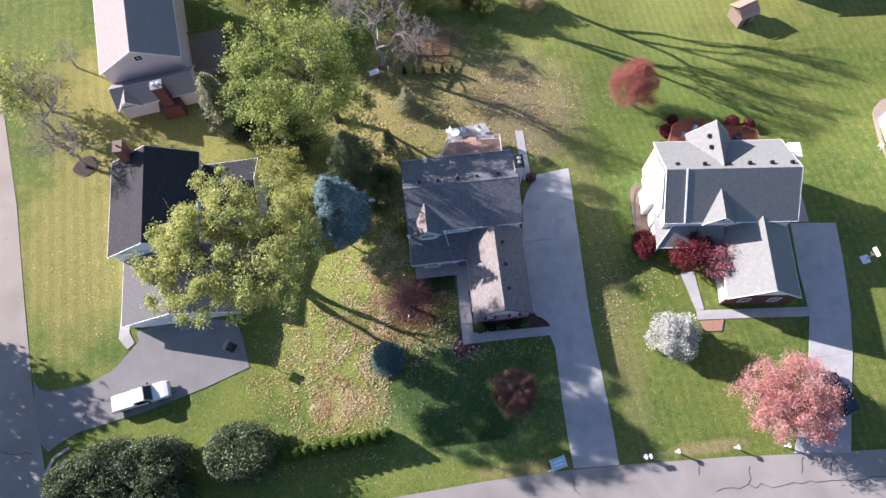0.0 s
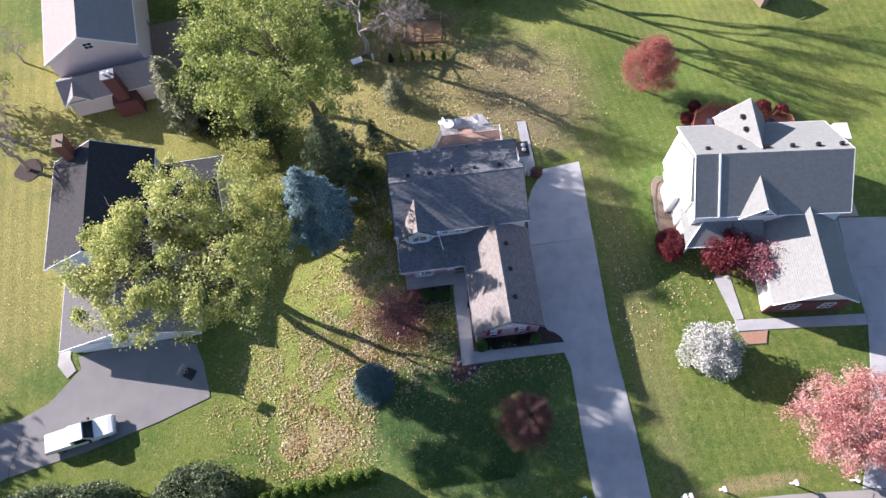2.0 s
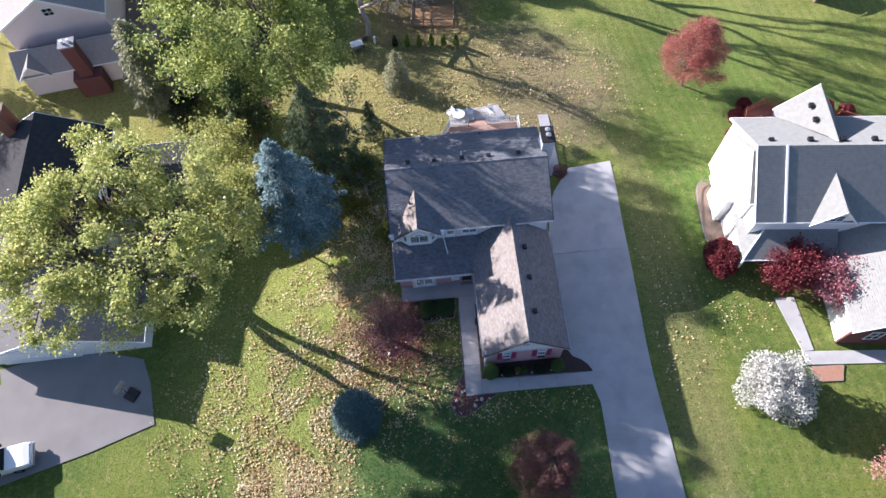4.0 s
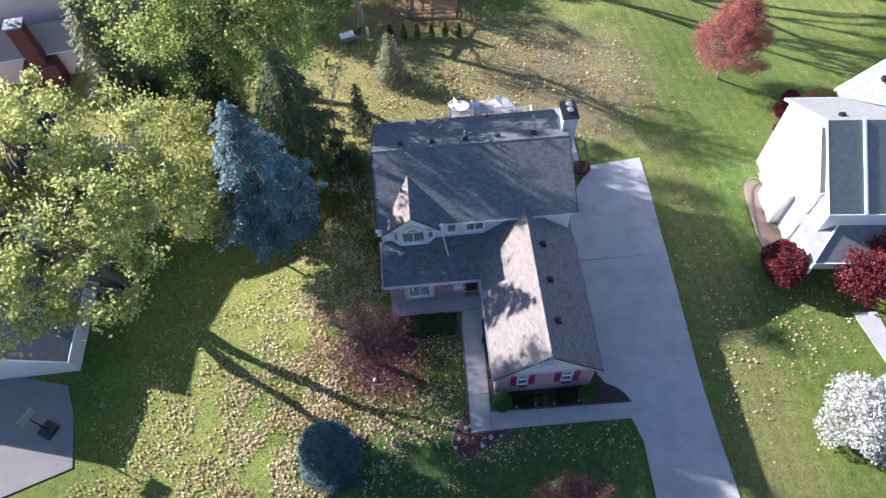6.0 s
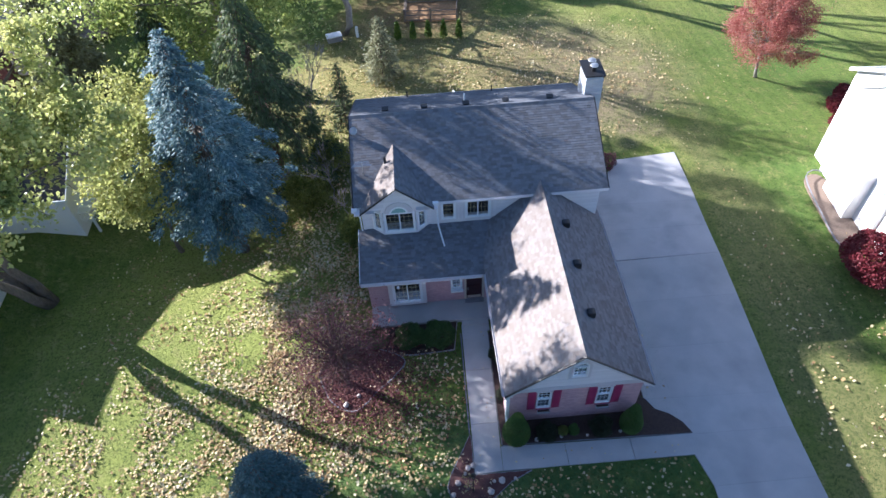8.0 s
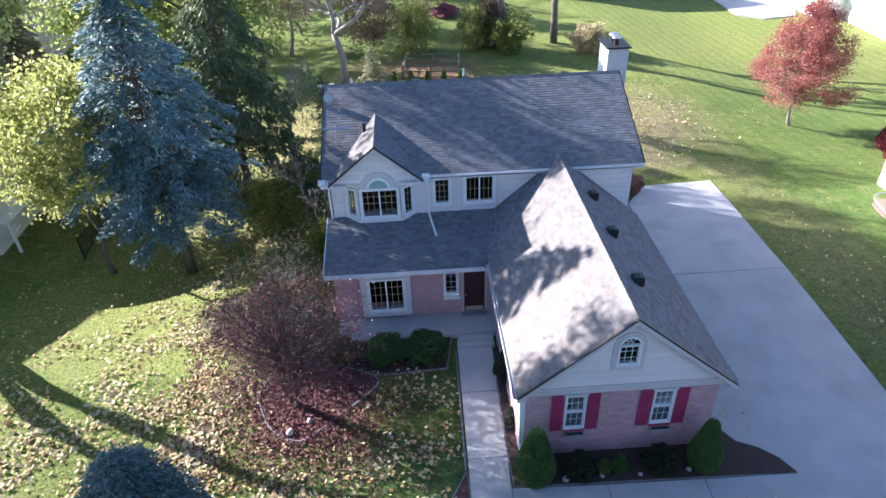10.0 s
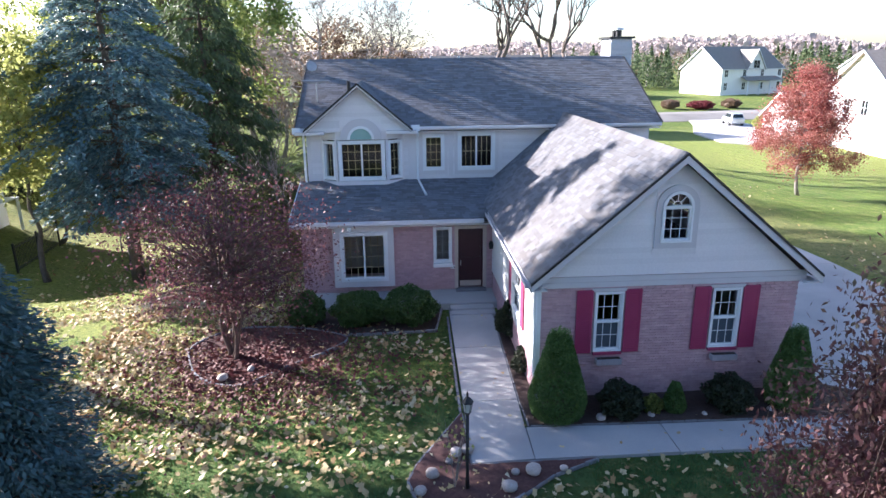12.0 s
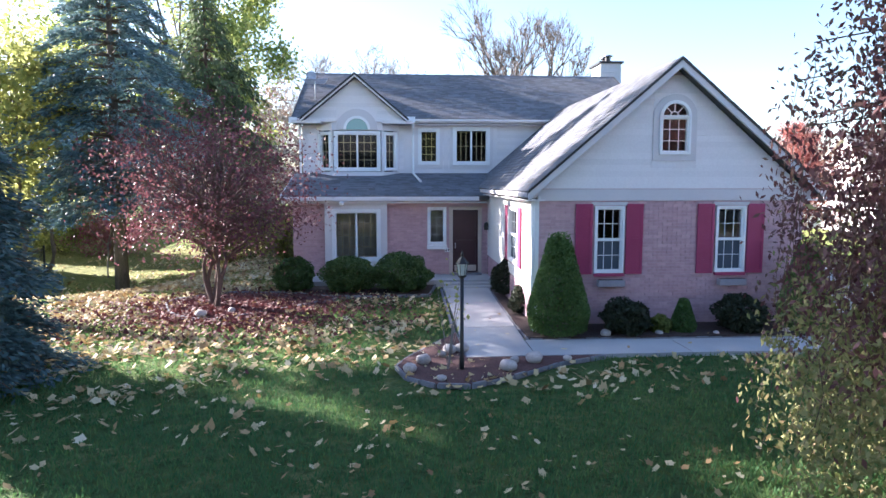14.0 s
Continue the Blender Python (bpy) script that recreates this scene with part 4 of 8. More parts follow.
    for y in (32.45, 32.95):
        fl = part("flue", Shape().tube([(7.67, y, 8.9), (7.67, y, 9.2)], [0.13, 0.13], 14), BLACK, ch)
        part("flue_hat", Shape().lathe([(0.22, 0.0), (0.2, 0.05), (0.03, 0.1)], 16, (7.67, y, 9.22)), STEEL, fl)
    for i in range(1, 14):
        part("siding_board", Shape().box(7.2, 31.975, 5.2 + i * 0.25, 8.14, 32.0, 5.2 + i * 0.25 + 0.235), CHASE, ch)
    # dish and aerial
    dish = part("satellite_dish", Shape().lathe([(0.02, 0.0), (0.15, 0.02), (0.26, 0.075), (0.27, 0.085), (0.15, 0.035), (0.02, 0.015)], 20), surface("dish_grey", (0.3, 0.32, 0.36), (0.38, 0.4, 0.43), 4, 0.5, 0.0), h, "pale grey satellite dish", True)
    dish.matrix_basis = pose(-5.3, 30.3, 7.85, 62, 0, 20) @ Matrix.Scale(0.8, 4)
    part("dish_arm", Shape().tube([(-5.3, 30.35, 7.55), (-5.3, 30.35, 7.85)], [0.03, 0.03], 6), STEEL, h)
    ae = Shape().tube([(-4.9, 28.2, 6.6), (-4.9, 28.2, 7.45)], [0.02, 0.02], 6)
    for i in range(4):
        ae.tube([(-5.4 + i * 0.05, 28.0 + i * 0.14, 7.4 - i * 0.03), (-4.4 - i * 0.05, 28.0 + i * 0.14, 7.4 - i * 0.03)], [0.022, 0.022], 4)
    part("aerial", ae, STEEL, h, "thin metal roof aerial")
    # ground-floor front: brick wall, window, door
    low = mapper("front", 24.3)
    lw, sw, dr = (-3.85, -2.5, 1.16, 2.64), (-0.82, -0.34, 1.62, 2.72), (-0.06, 0.78, 0.62, 2.7)
    panel = (-4.18, -2.2, 0.85, 3.05)
    bwall = part("wall", wall_shape(low, -5.2, 1.1, 0.0, 3.1, [lw, sw, dr], 0.22), MORTAR, h, "pink brick front wall")
    brickwork(bwall, low, -5.2, 1.1, 0.62, 3.05, [panel, (-0.9, -0.25, 1.35, 2.82), (-0.2, 0.92, 0.6, 2.82)])
    s = Shape()
    for a, b, z0, z1 in ((-4.18, -2.2, 2.64, 3.05), (-4.18, -2.2, 0.85, 1.16), (-4.18, -3.85, 1.16, 2.64), (-2.5, -2.2, 1.16, 2.64)):
        hexa(s, low, a, b, 0.0, 0.27, z0, z0, z1, z1)
    part("window_panel", s, SIDING, h, "cream boxed surround of the front window")
    window_unit(h, mapper("front", 24.02), *lw, 6, 4, 0.1, slider=True, panel=GOLD_BAR, name="window", label="large white front window with glazing bars")
    window_unit(h, mapper("front", 24.27), *sw, 2, 4, 0.07, name="window", label="narrow white window beside the door")
    part("window_sill", Shape().box(-0.9, 24.12, 1.42, -0.25, 24.3, 1.54), TRIM, h)
    plaque = part("plaque", hexa(Shape(), low, -0.32, -0.1, 0.024, 0.04, 1.32, 1.32, 1.44, 1.44), TRIM, h, "small white plaque with dark bars")
    for u in (-0.29, -0.21, -0.15):
        part("text_bar", hexa(Shape(), low, u, u + 0.03, 0.04, 0.043, 1.345, 1.345, 1.415, 1.415), BLACK, plaque)
    part("wall", wall_shape(mapper("left", -5.2), 24.3, 27.0, 0.0, 3.1, [], 0.22), MORTAR, h)
    lowl = part("wall", wall_shape(mapper("left", -5.2), 24.52, 27.0, 0.0, 3.05, [], 0.02), MORTAR, h)
    brickwork(lowl, mapper("left", -5.2), 24.3, 27.0, 0.3, 3.0, [], 0, "left")
    df = Shape()
    for a, b, z0, z1 in ((-0.17, -0.06, 0.6, 2.8), (0.78, 0.89, 0.6, 2.8), (-0.06, 0.78, 2.7, 2.8)):
        hexa(df, low, a, b, -0.1, 0.045, z0, z0, z1, z1)
    part("door_casing", df, surface("beige_casing", (0.5, 0.42, 0.36), (0.58, 0.5, 0.44), 3, 0.5, 0.03), h)
    door = part("door", hexa(Shape(), low, -0.05, 0.77, -0.06, -0.02, 0.7, 0.7, 2.69, 2.69), DOOR_PAINT, h, "maroon front door with a storm frame")
    st = Shape()
    for a, b, z0, z1 in ((-0.05, 0.02, 0.66, 2.69), (0.70, 0.77, 0.66, 2.69), (0.02, 0.70, 2.6, 2.69), (0.02, 0.70, 0.66, 0.9), (0.02, 0.70, 1.66, 1.7)):
        hexa(st, low, a, b, -0.02, 0.005, z0, z0, z1, z1)
    part("storm_stile", st, DOOR_PAINT, door)
    part("kick_plate", hexa(Shape(), low, 0.0, 0.72, 0.005, 0.012, 0.68, 0.68, 0.88, 0.88), surface("tan_kick", (0.45, 0.36, 0.3), (0.52, 0.43, 0.36), 3, 0.5, 0.0), door)
    part("door_handle", Shape().tube([(0.02, 24.26, 1.6), (0.02, 24.22, 1.6), (0.02, 24.22, 1.45), (0.02, 24.26, 1.45)], [0.015] * 4, 6), STEEL, door)
    part("door_step", Shape().box(-0.15, 24.0, 0.56, 0.87, 24.3, 0.63), EDGING, h)
    # porch floor, steps
    por = part("porch", Shape().box(-5.2, 22.95, 0.1, 1.1, 24.3, 0.58), CONCRETE, h, "concrete porch floor", bevel=0.02)
    part("porch_step", Shape().box(-0.45, 22.6, 0.1, 0.95, 22.95, 0.53), CONCRETE, h, bevel=0.02)
    part("porch_step", Shape().box(-0.45, 22.25, 0.1, 0.95, 22.6, 0.48), CONCRETE, h, bevel=0.02)
    # porch roof
    roof_face(h, (-5.5, 23.85, 3.16), (2.2, 23.85, 3.16), (2.2, 26.95, 3.92), (-5.5, 26.95, 3.92), SHINGLE_BASE, SHINGLE, rng)
    part("fascia", Shape().box(-5.5, 23.82, 2.99, 0.75, 23.85, 3.14), SIDING, h)
    g = Shape()
    for a, b, c, d in ((23.81, 23.82, 3.03, 3.12), (23.72, 23.73, 3.03, 3.12), (23.72, 23.82, 3.02, 3.032)):
        g.box(-5.5, a, c, 0.72, b, d)
    part("gutter", g, SIDING, h)
    part("porch_ceiling", Shape().box(-5.5, 23.85, 2.93, 1.1, 24.3, 2.97), SIDING, h)
    part("rake_board", Shape().slab([(-5.5, 23.85, 3.16), (-5.5, 26.95, 3.92), (-5.5, 26.95, 3.78), (-5.5, 23.85, 3.02)], -0.04), SIDING, h)
    part("floodlight", Shape().lathe([(0.02, 0), (0.07, 0.04), (0.07, 0.12), (0.05, 0.14)], 12, (-3.6, 23.6, 2.86)), TRIM, h, "small white eave floodlight", True)
    part("porch_light", Shape().lathe([(0.06, 0), (0.08, 0.05), (0.08, 0.2), (0.03, 0.26)], 8, (1.02, 24.05, 2.05)), BLACK, h, "black wall lantern beside the door")
    # garage wing
    GR, GZr, GE = 4.09, 6.18, 3.4
    gx0, gx1, gy0, gy1 = 0.86, 7.46, 16.75, 27.45
    gf = mapper("front", 17.0)
    A, B = (2.43, 3.0, 1.66, 3.04), (5.15, 5.74, 1.66, 3.04)
    AR = (3.76, 4.44, 4.2, 5.3)

    def gtop(u):
        return 3.42 + (GZr - 0.16 - 3.42) * (1 - abs(u - GR) / 3.05)
    fw = part("wall", wall_shape(gf, 1.1, 7.1, 0.0, gtop, [A, B, AR], 0.22, (GR,)), MORTAR, h, "garage front wall of pink brick and siding")
    brickwork(fw, gf, 1.1, 7.1, 0.36, 3.2, [(A[0] - 0.06, A[1] + 0.06, 1.56, 3.12), (B[0] - 0.06, B[1] + 0.06, 1.56, 3.12)])
    for z in (3.2, 3.32):
        part("frieze_board", hexa(Shape(), gf, 0.95, 7.25, 0.0, 0.05 if z < 3.3 else 0.035, z, z, z + 0.125, z + 0.125), TAUPE_TRIM, h)

    def gedge(z):
        k = 3.05 * (1 - (z - 3.42) / (GZr - 0.16 - 3.42))
        return (GR - min(k, 2.97), GR + min(k, 2.97))
    siding(fw, gf, 3.46, 6.0, gedge, [(3.62, 4.58, 4.06, 5.42)], SIDING)
    # arched gable window
    sur = Shape()
    for a, b, z0, z1 in ((3.62, 3.76, 4.06, 5.0), (4.44, 4.58, 4.06, 5.0), (3.76, 4.44, 4.06, 4.2)):
        hexa(sur, gf, a, b, 0.0, 0.045, z0, z0, z1, z1)
    part("window_surround", sur, TAUPE_TRIM, h)
    part("window_surround", arch_ring(gf, 4.1, 5.0, 0.34, 0.48, -0.05, 0.045), TAUPE_TRIM, h)
    spandrel = Shape()
    rim = arch_points(4.1, 5.0, 0.475, 16)
    for (ua, za), (ub, zb) in zip(rim[:-1], rim[1:]):
        hexa(spandrel, gf, ub, ua, 0.0, 0.014, zb, za, 5.5, 5.5)
    part("spandrel", spandrel, SIDING, h)
    part("siding_board", hexa(Shape(), gf, 3.6, 4.6, 0.0, 0.02, 3.9, 3.9, 4.06, 4.06), SIDING, h)
    aw = window_unit(h, mapper("front", 16.97), 3.8, 4.4, 4.24, 4.98, 3, 3, 0.045, name="arch_window", label="white arched gable window with glazing bars")
    part("window_head", arch_ring(mapper("front", 16.97), 4.1, 5.0, 0.28, 0.345, -0.05, 0.05), TRIM, aw)
    part("pane", half_disc(mapper("front", 16.97), 4.1, 5.02, 0.285, -0.058, -0.05), GLASS, aw)
    for k in range(1, 4):
        a = math.pi * k / 4
        part("glazing_bar", Shape().tube([(4.1 + 0.09 * math.cos(a), 17.01, 5.02 + 0.09 * math.sin(a)), (4.1 + 0.29 * math.cos(a), 17.01, 5.02 + 0.29 * math.sin(a))], [0.011, 0.011], 4), TRIM, aw)
    part("glazing_bar", arch_ring(mapper("front", 16.99), 4.1, 5.02, 0.08, 0.1, -0.04, -0.02, 10), TRIM, aw)
    for k, wdw in enumerate((A, B)):
        wo = window_unit(h, gf, *wdw, 3, 4, 0.045, sash=True, name="window", label="white double-hung garage window")
        part("window_head", hexa(Shape(), gf, wdw[0] - 0.12, wdw[1] + 0.1, 0.02, 0.06, 3.1, 3.1, 3.17, 3.17), TAUPE_TRIM, wo)
        part("window_sill", hexa(Shape(), gf, wdw[0] - 0.04, wdw[1] + 0.06, 0.0, 0.08, 1.55, 1.55, 1.62, 1.62), SHUTTER, wo)
        for u0 in (wdw[0] - 0.47, wdw[1] + 0.08):
            sh = part("shutter", hexa(Shape(), gf, u0, u0 + 0.37, 0.022, 0.05, 1.6, 1.6, 3.13, 3.13), SHUTTER, h, "crimson louvred shutter")
            rails = Shape()
            for a, b, z0, z1 in ((u0, u0 + 0.05, 1.6, 3.13), (u0 + 0.32, u0 + 0.37, 1.6, 3.13), (u0 + 0.05, u0 + 0.32, 1.6, 1.68), (u0 + 0.05, u0 + 0.32, 3.05, 3.13), (u0 + 0.05, u0 + 0.32, 2.3, 2.38)):
                hexa(rails, gf, a, b, 0.05, 0.066, z0, z0, z1, z1)
            part("shutter_rail", rails, SHUTTER, sh)
            louvres = Shape()
            z = 1.7
            while z < 3.03:
                if not 2.26 < z < 2.38:
                    hexa(louvres, gf, u0 + 0.05, u0 + 0.32, 0.05, 0.058, z, z, z + 0.022, z + 0.022)
                z += 0.045
            part("louvres", louvres, SHUTTER, sh, kind="stuff")
        box = part("flower_box", hexa(Shape(), gf, wdw[0] + 0.02, wdw[1] + 0.04, 0.03, 0.2, 1.34, 1.34, 1.48, 1.48), surface("grey_box", (0.26, 0.25, 0.28), (0.36, 0.34, 0.37), 8, 0.6, 0.1), h, "empty grey window flower box", bevel=0.01)
        part("box_soil", hexa(Shape(), gf, wdw[0] + 0.05, wdw[1] + 0.01, 0.06, 0.17, 1.47, 1.47, 1.485, 1.485), DARK_MULCH, box)
    # garage side walls
    gl_ = mapper("left", 1.1)
    S = (18.95, 20.2, 1.6, 2.9)
    sl = part("wall", wall_shape(gl_, 17.22, 24.08, 0.0, 3.4, [S], 0.22), MORTAR, h, "garage side wall of brick and cream siding")
    brickwork(sl, gl_, 17.0, 24.08, 0.36, 1.2, [], 0, "left")
    siding(sl, gl_, 1.22, 3.3, lambda z: (17.02, 24.28), [(18.45, 20.7, 1.5, 3.0)], WHITE_SIDING)
    so = window_unit(h, gl_, *S, 3, 4, 0.06, sash=True, name="window", label="white side window between crimson shutters")
    for u0 in (18.5, 20.27):
        part("shutter", hexa(Shape(), gl_, u0, u0 + 0.36, 0.022, 0.055, 1.52, 1.52, 2.98, 2.98), SHUTTER, h, "crimson shutter on the garage side")
    part("wall", wall_shape(mapper("right", 7.1), 17.22, 26.95, 0.0, 3.4, [], 0.22), SIDING, h)
    part("corner_downspout", Shape().tube([(1.02, 16.9, 3.25), (1.02, 16.93, 3.1), (1.02, 16.93, 1.2), (1.02, 16.6, 1.05), (0.95, 16.3, 0.15)], [0.045] * 5, 6), TRIM, h)
    part("corner_board", Shape().box(1.06, 16.965, 0.1, 1.16, 17.0, 3.2), TRIM, h)
    # garage roof
    left_e = [(gx0, gy0, GE), (gx0, gy1, GE), (GR, gy1, GZr), (GR, gy0, GZr)]
    ob = part("roof", Shape().slab([left_e[0], left_e[3], left_e[2], left_e[1]], 0.12), SHINGLE_BASE, h, "garage shingle roof")
    part("shingles", shingle_courses((gx0, gy1, GE), (gx0, gy0, GE), (GR, gy0, GZr), (GR, gy1, GZr), rng), SHINGLE, ob, kind="stuff")
    ob = part("roof", Shape().slab([(gx1, gy0, GE), (gx1, gy1, GE), (GR, gy1, GZr), (GR, gy0, GZr)], 0.12), SHINGLE_BASE, h)
    part("shingles", shingle_courses((gx1, gy0, GE), (gx1, gy1, GE), (GR, gy1, GZr), (GR, gy0, GZr), rng), SHINGLE, ob, kind="stuff")
    cap = Shape()
    n = 36
    for i in range(n):
        ya = gy0 + (gy1 - gy0) * i / n
        yb = ya + (gy1 - gy0) / n * 1.08
        cap.add([(GR - 0.13, ya, GZr - 0.09), (GR, ya, GZr + 0.04), (GR, yb, GZr + 0.028), (GR - 0.13, yb, GZr - 0.1), (GR + 0.13, ya, GZr - 0.09), (GR + 0.13, yb, GZr - 0.1)], [(0, 1, 2, 3), (1, 4, 5, 2)])
    part("ridge_cap", cap, SHINGLE, h, kind="stuff")
    for xe in (gx0, gx1):
        part("rake_board", Shape().slab([(xe, gy0 - 0.01, GE - 0.03), (GR, gy0 - 0.01, GZr - 0.03), (GR, gy0 - 0.01, GZr - 0.19), (xe, gy0 - 0.01, GE - 0.19)], 0.06 if xe < 4 else -0.06), TAUPE_TRIM, h)
        part("rake_edge", Shape().slab([(xe, gy0 - 0.03, GE + 0.03), (GR, gy0 - 0.03, GZr + 0.035), (GR, gy0 - 0.03, GZr - 0.035), (xe, gy0 - 0.03, GE - 0.035)], 0.06 if xe < 4 else -0.06), BLACK, h)
        sgn = -1 if xe < 4 else 1
        g = Shape()
        y1 = 23.7 if xe < 4 else 26.9
        for a, b, c, d in ((0.0, 0.012, -0.11, -0.02), (0.09, 0.1, -0.11, -0.02), (0.0, 0.1, -0.12, -0.108)):
            g.box(min(xe + sgn * a, xe + sgn * b), gy0 + 0.05, GE + c, max(xe + sgn * a, xe + sgn * b), y1, GE + d)
        part("gutter", g, TAUPE_TRIM, h)
        part("soffit", Shape().box(min(xe, xe - sgn * 0.38), gy0 + 0.02, GE - 0.2, max(xe, xe - sgn * 0.38), y1, GE - 0.17), SIDING, h)
    part("soffit", Shape().box(1.1, gy0 + 0.06, 3.2, 1.16, 17.0, 3.3), SIDING, h)
    for y in (19.2, 22.0, 24.6):
        part("roof_vent", Shape().box(4.75, y - 0.17, 5.42, 5.1, y + 0.17, 5.78), BLACK, h, "low black metal roof vent", bevel=0.03)
    return h


main_house()


# ---- neighbouring houses ----
def block(h, x0, x1, y0, y1, ze, zr, axis, wall, roof, over=0.35, z0=-1.5):
    """A plain wing: four walls with gables and a two-sided roof."""
    s = Shape()
    if axis == "x":
        ym = (y0 + y1) / 2
        v = [(x, y, z) for x in (x0, x1) for y, z in ((y0, z0), (y1, z0), (y1, ze), (ym, zr - 0.12), (y0, ze))]
    else:
        xm = (x0 + x1) / 2
        v = [(x, y, z) for y in (y1, y0) for x, z in ((x0, z0), (x1, z0), (x1, ze), (xm, zr - 0.12), (x0, ze))]
    s.add(v, [(4, 3, 2, 1, 0), (5, 6, 7, 8, 9)] + [(i, (i + 1) % 5, 5 + (i + 1) % 5, 5 + i) for i in range(5)])
    part("wall", s, wall, h)
    if axis == "x":
        k = (zr - ze) / ((y1 - y0) / 2)
        e = ze - over * k
        a, b = x0 - over, x1 + over
        for p in ([(a, y0 - over, e), (b, y0 - over, e), (b, ym, zr), (a, ym, zr)], [(b, y1 + over, e), (a, y1 + over, e), (a, ym, zr), (b, ym, zr)]):
            part("roof", Shape().slab(p, 0.14), roof, h)
            part("gutter", Shape().tube([(p[0][0], p[0][1], e - 0.06), (p[1][0], p[1][1], e - 0.06)], [0.07, 0.07], 6), TRIM, h)
        for x in (a, b):
            for ye in (y0 - over, y1 + over):
                part("rake_board", Shape().slab([(x, ye, e + 0.02), (x, ym, zr + 0.02), (x, ym, zr - 0.2), (x, ye, e - 0.2)], 0.05 if (x == b) == (ye < ym) else -0.05), TRIM, h)
    else:
        k = (zr - ze) / ((x1 - x0) / 2)
        e = ze - over * k
        a, b = y0 - over, y1 + over
        for p in ([(x0 - over, b, e), (x0 - over, a, e), (xm, a, zr), (xm, b, zr)], [(x1 + over, a, e), (x1 + over, b, e), (xm, b, zr), (xm, a, zr)]):
            part("roof", Shape().slab(p, 0.14), roof, h)
            part("gutter", Shape().tube([(p[0][0], p[0][1], e - 0.06), (p[1][0], p[1][1], e - 0.06)], [0.07, 0.07], 6), TRIM, h)
        for y in (a, b):
            for xe in (x0 - over, x1 + over):
                part("rake_board", Shape().slab([(xe, y, e + 0.02), (xm, y, zr + 0.02), (xm, y, zr - 0.2), (xe, y, e - 0.2)], 0.05 if (y == a) == (xe < xm) else -0.05), TRIM, h)


def far_window(h, put, u0, u1, z0, z1):
    """A framed window on a neighbour's wall."""
    s = Shape()
    for a, b, p, q in ((u0 - 0.08, u1 + 0.08, z1, z1 + 0.08), (u0 - 0.08, u1 + 0.08, z0 - 0.08, z0), (u0 - 0.08, u0, z0, z1), (u1, u1 + 0.08, z0, z1), ((u0 + u1) / 2 - 0.02, (u0 + u1) / 2 + 0.02, z0, z1), (u0, u1, (z0 + z1) / 2 - 0.02, (z0 + z1) / 2 + 0.02)):
        hexa(s, put, a, b, 0.0, 0.06, p, p, q, q)
    w = part("window", s, TRIM, h)
    part("pane", hexa(Shape(), put, u0, u1, 0.005, 0.02, z0, z0, z1, z1), DARK_GLASS, w)


DARK_GLASS = plain("dark_window_glass", (0.02, 0.024, 0.03), 0.05)


def roof_vents(h, spots):
    for x, y, z in spots:
        part("roof_vent", Shape().box(x - 0.2, y - 0.2, z - 0.15, x + 0.2, y + 0.2, z + 0.14), BLACK, h, bevel=0.03)


def gable_on_slope(h, xm, half, y_face, y_back, ze, zr, wall, roof, facing=-1):
    """A cross gable that runs back into a roof."""
    s = Shape().add([(xm - half, y_face, ze), (xm + half, y_face, ze), (xm, y_face, zr - 0.1), (xm, y_back, zr - 0.1), (xm - half, y_face - facing * 0.6, ze), (xm + half, y_face - facing * 0.6, ze)], [(0, 1, 2), (0, 2, 3, 4), (1, 5, 3, 2), (4, 3, 5), (0, 4, 5, 1)])
    part("gable_wall", s, wall, h)
    yo = y_face + facing * 0.3
    for sg in (-1, 1):
        pts = [(xm + sg * (half + 0.3), yo, ze - 0.2), (xm, yo, zr), (xm, y_back, zr), (xm + sg * (half + 0.3), y_face - facing * 0.5, ze - 0.2)]
        if (sg > 0) == (facing < 0):
            pts = pts[::-1]
        part("roof", Shape().slab(pts, 0.1), roof, h)
        part("rake_board", Shape().slab([(xm + sg * (half + 0.3), yo + facing * 0.02, ze - 0.2), (xm, yo + facing * 0.02, zr), (xm, yo + facing * 0.02, zr - 0.2), (xm + sg * (half + 0.3), yo + facing * 0.02, ze - 0.4)], 0.04), TRIM, h)


def course_shingle(name, c1, c2):
    """Grey shingles whose courses show as fine level lines."""
    m = surface(name, c1, c2, 3, 0.88, 0.3, 40)
    n, ln = m.node_tree.nodes, m.node_tree.links
    b = n["Principled BSDF"]
    geo = n.new("ShaderNodeNewGeometry")
    wv = n.new("ShaderNodeTexWave")
    wv.bands_direction, wv.wave_profile = "Z", "SAW"
    wv.inputs["Scale"].default_value, wv.inputs["Distortion"].default_value = 2.6, 0.25
    ln.new(geo.outputs["Position"], wv.inputs["Vector"])
    bp = n.new("ShaderNodeBump")
    bp.inputs["Strength"].default_value, bp.inputs["Distance"].default_value = 0.9, 0.04
    ln.new(wv.outputs["Fac"], bp.inputs["Height"])
    ln.new(bp.outputs[0], b.inputs["Normal"])
    return m


EAST_ROOF = granular(course_shingle("light_grey_shingle", (0.19, 0.2, 0.2), (0.27, 0.275, 0.265)), 0.01)
MAROON_BRICK = surface("maroon_brick", (0.085, 0.03, 0.03), (0.15, 0.055, 0.05), 12, 0.85, 0.3, 80, island=0.2)
# slate darkened to hold the tree shadows lying over the west roof
WEST_ROOF = granular(course_shingle("branch_shaded_slate", (0.03, 0.034, 0.043), (0.058, 0.063, 0.073)), 0.012)
NW_ROOF = granular(course_shingle("warm_grey_shingle", (0.26, 0.245, 0.25), (0.34, 0.32, 0.325)), 0.03)


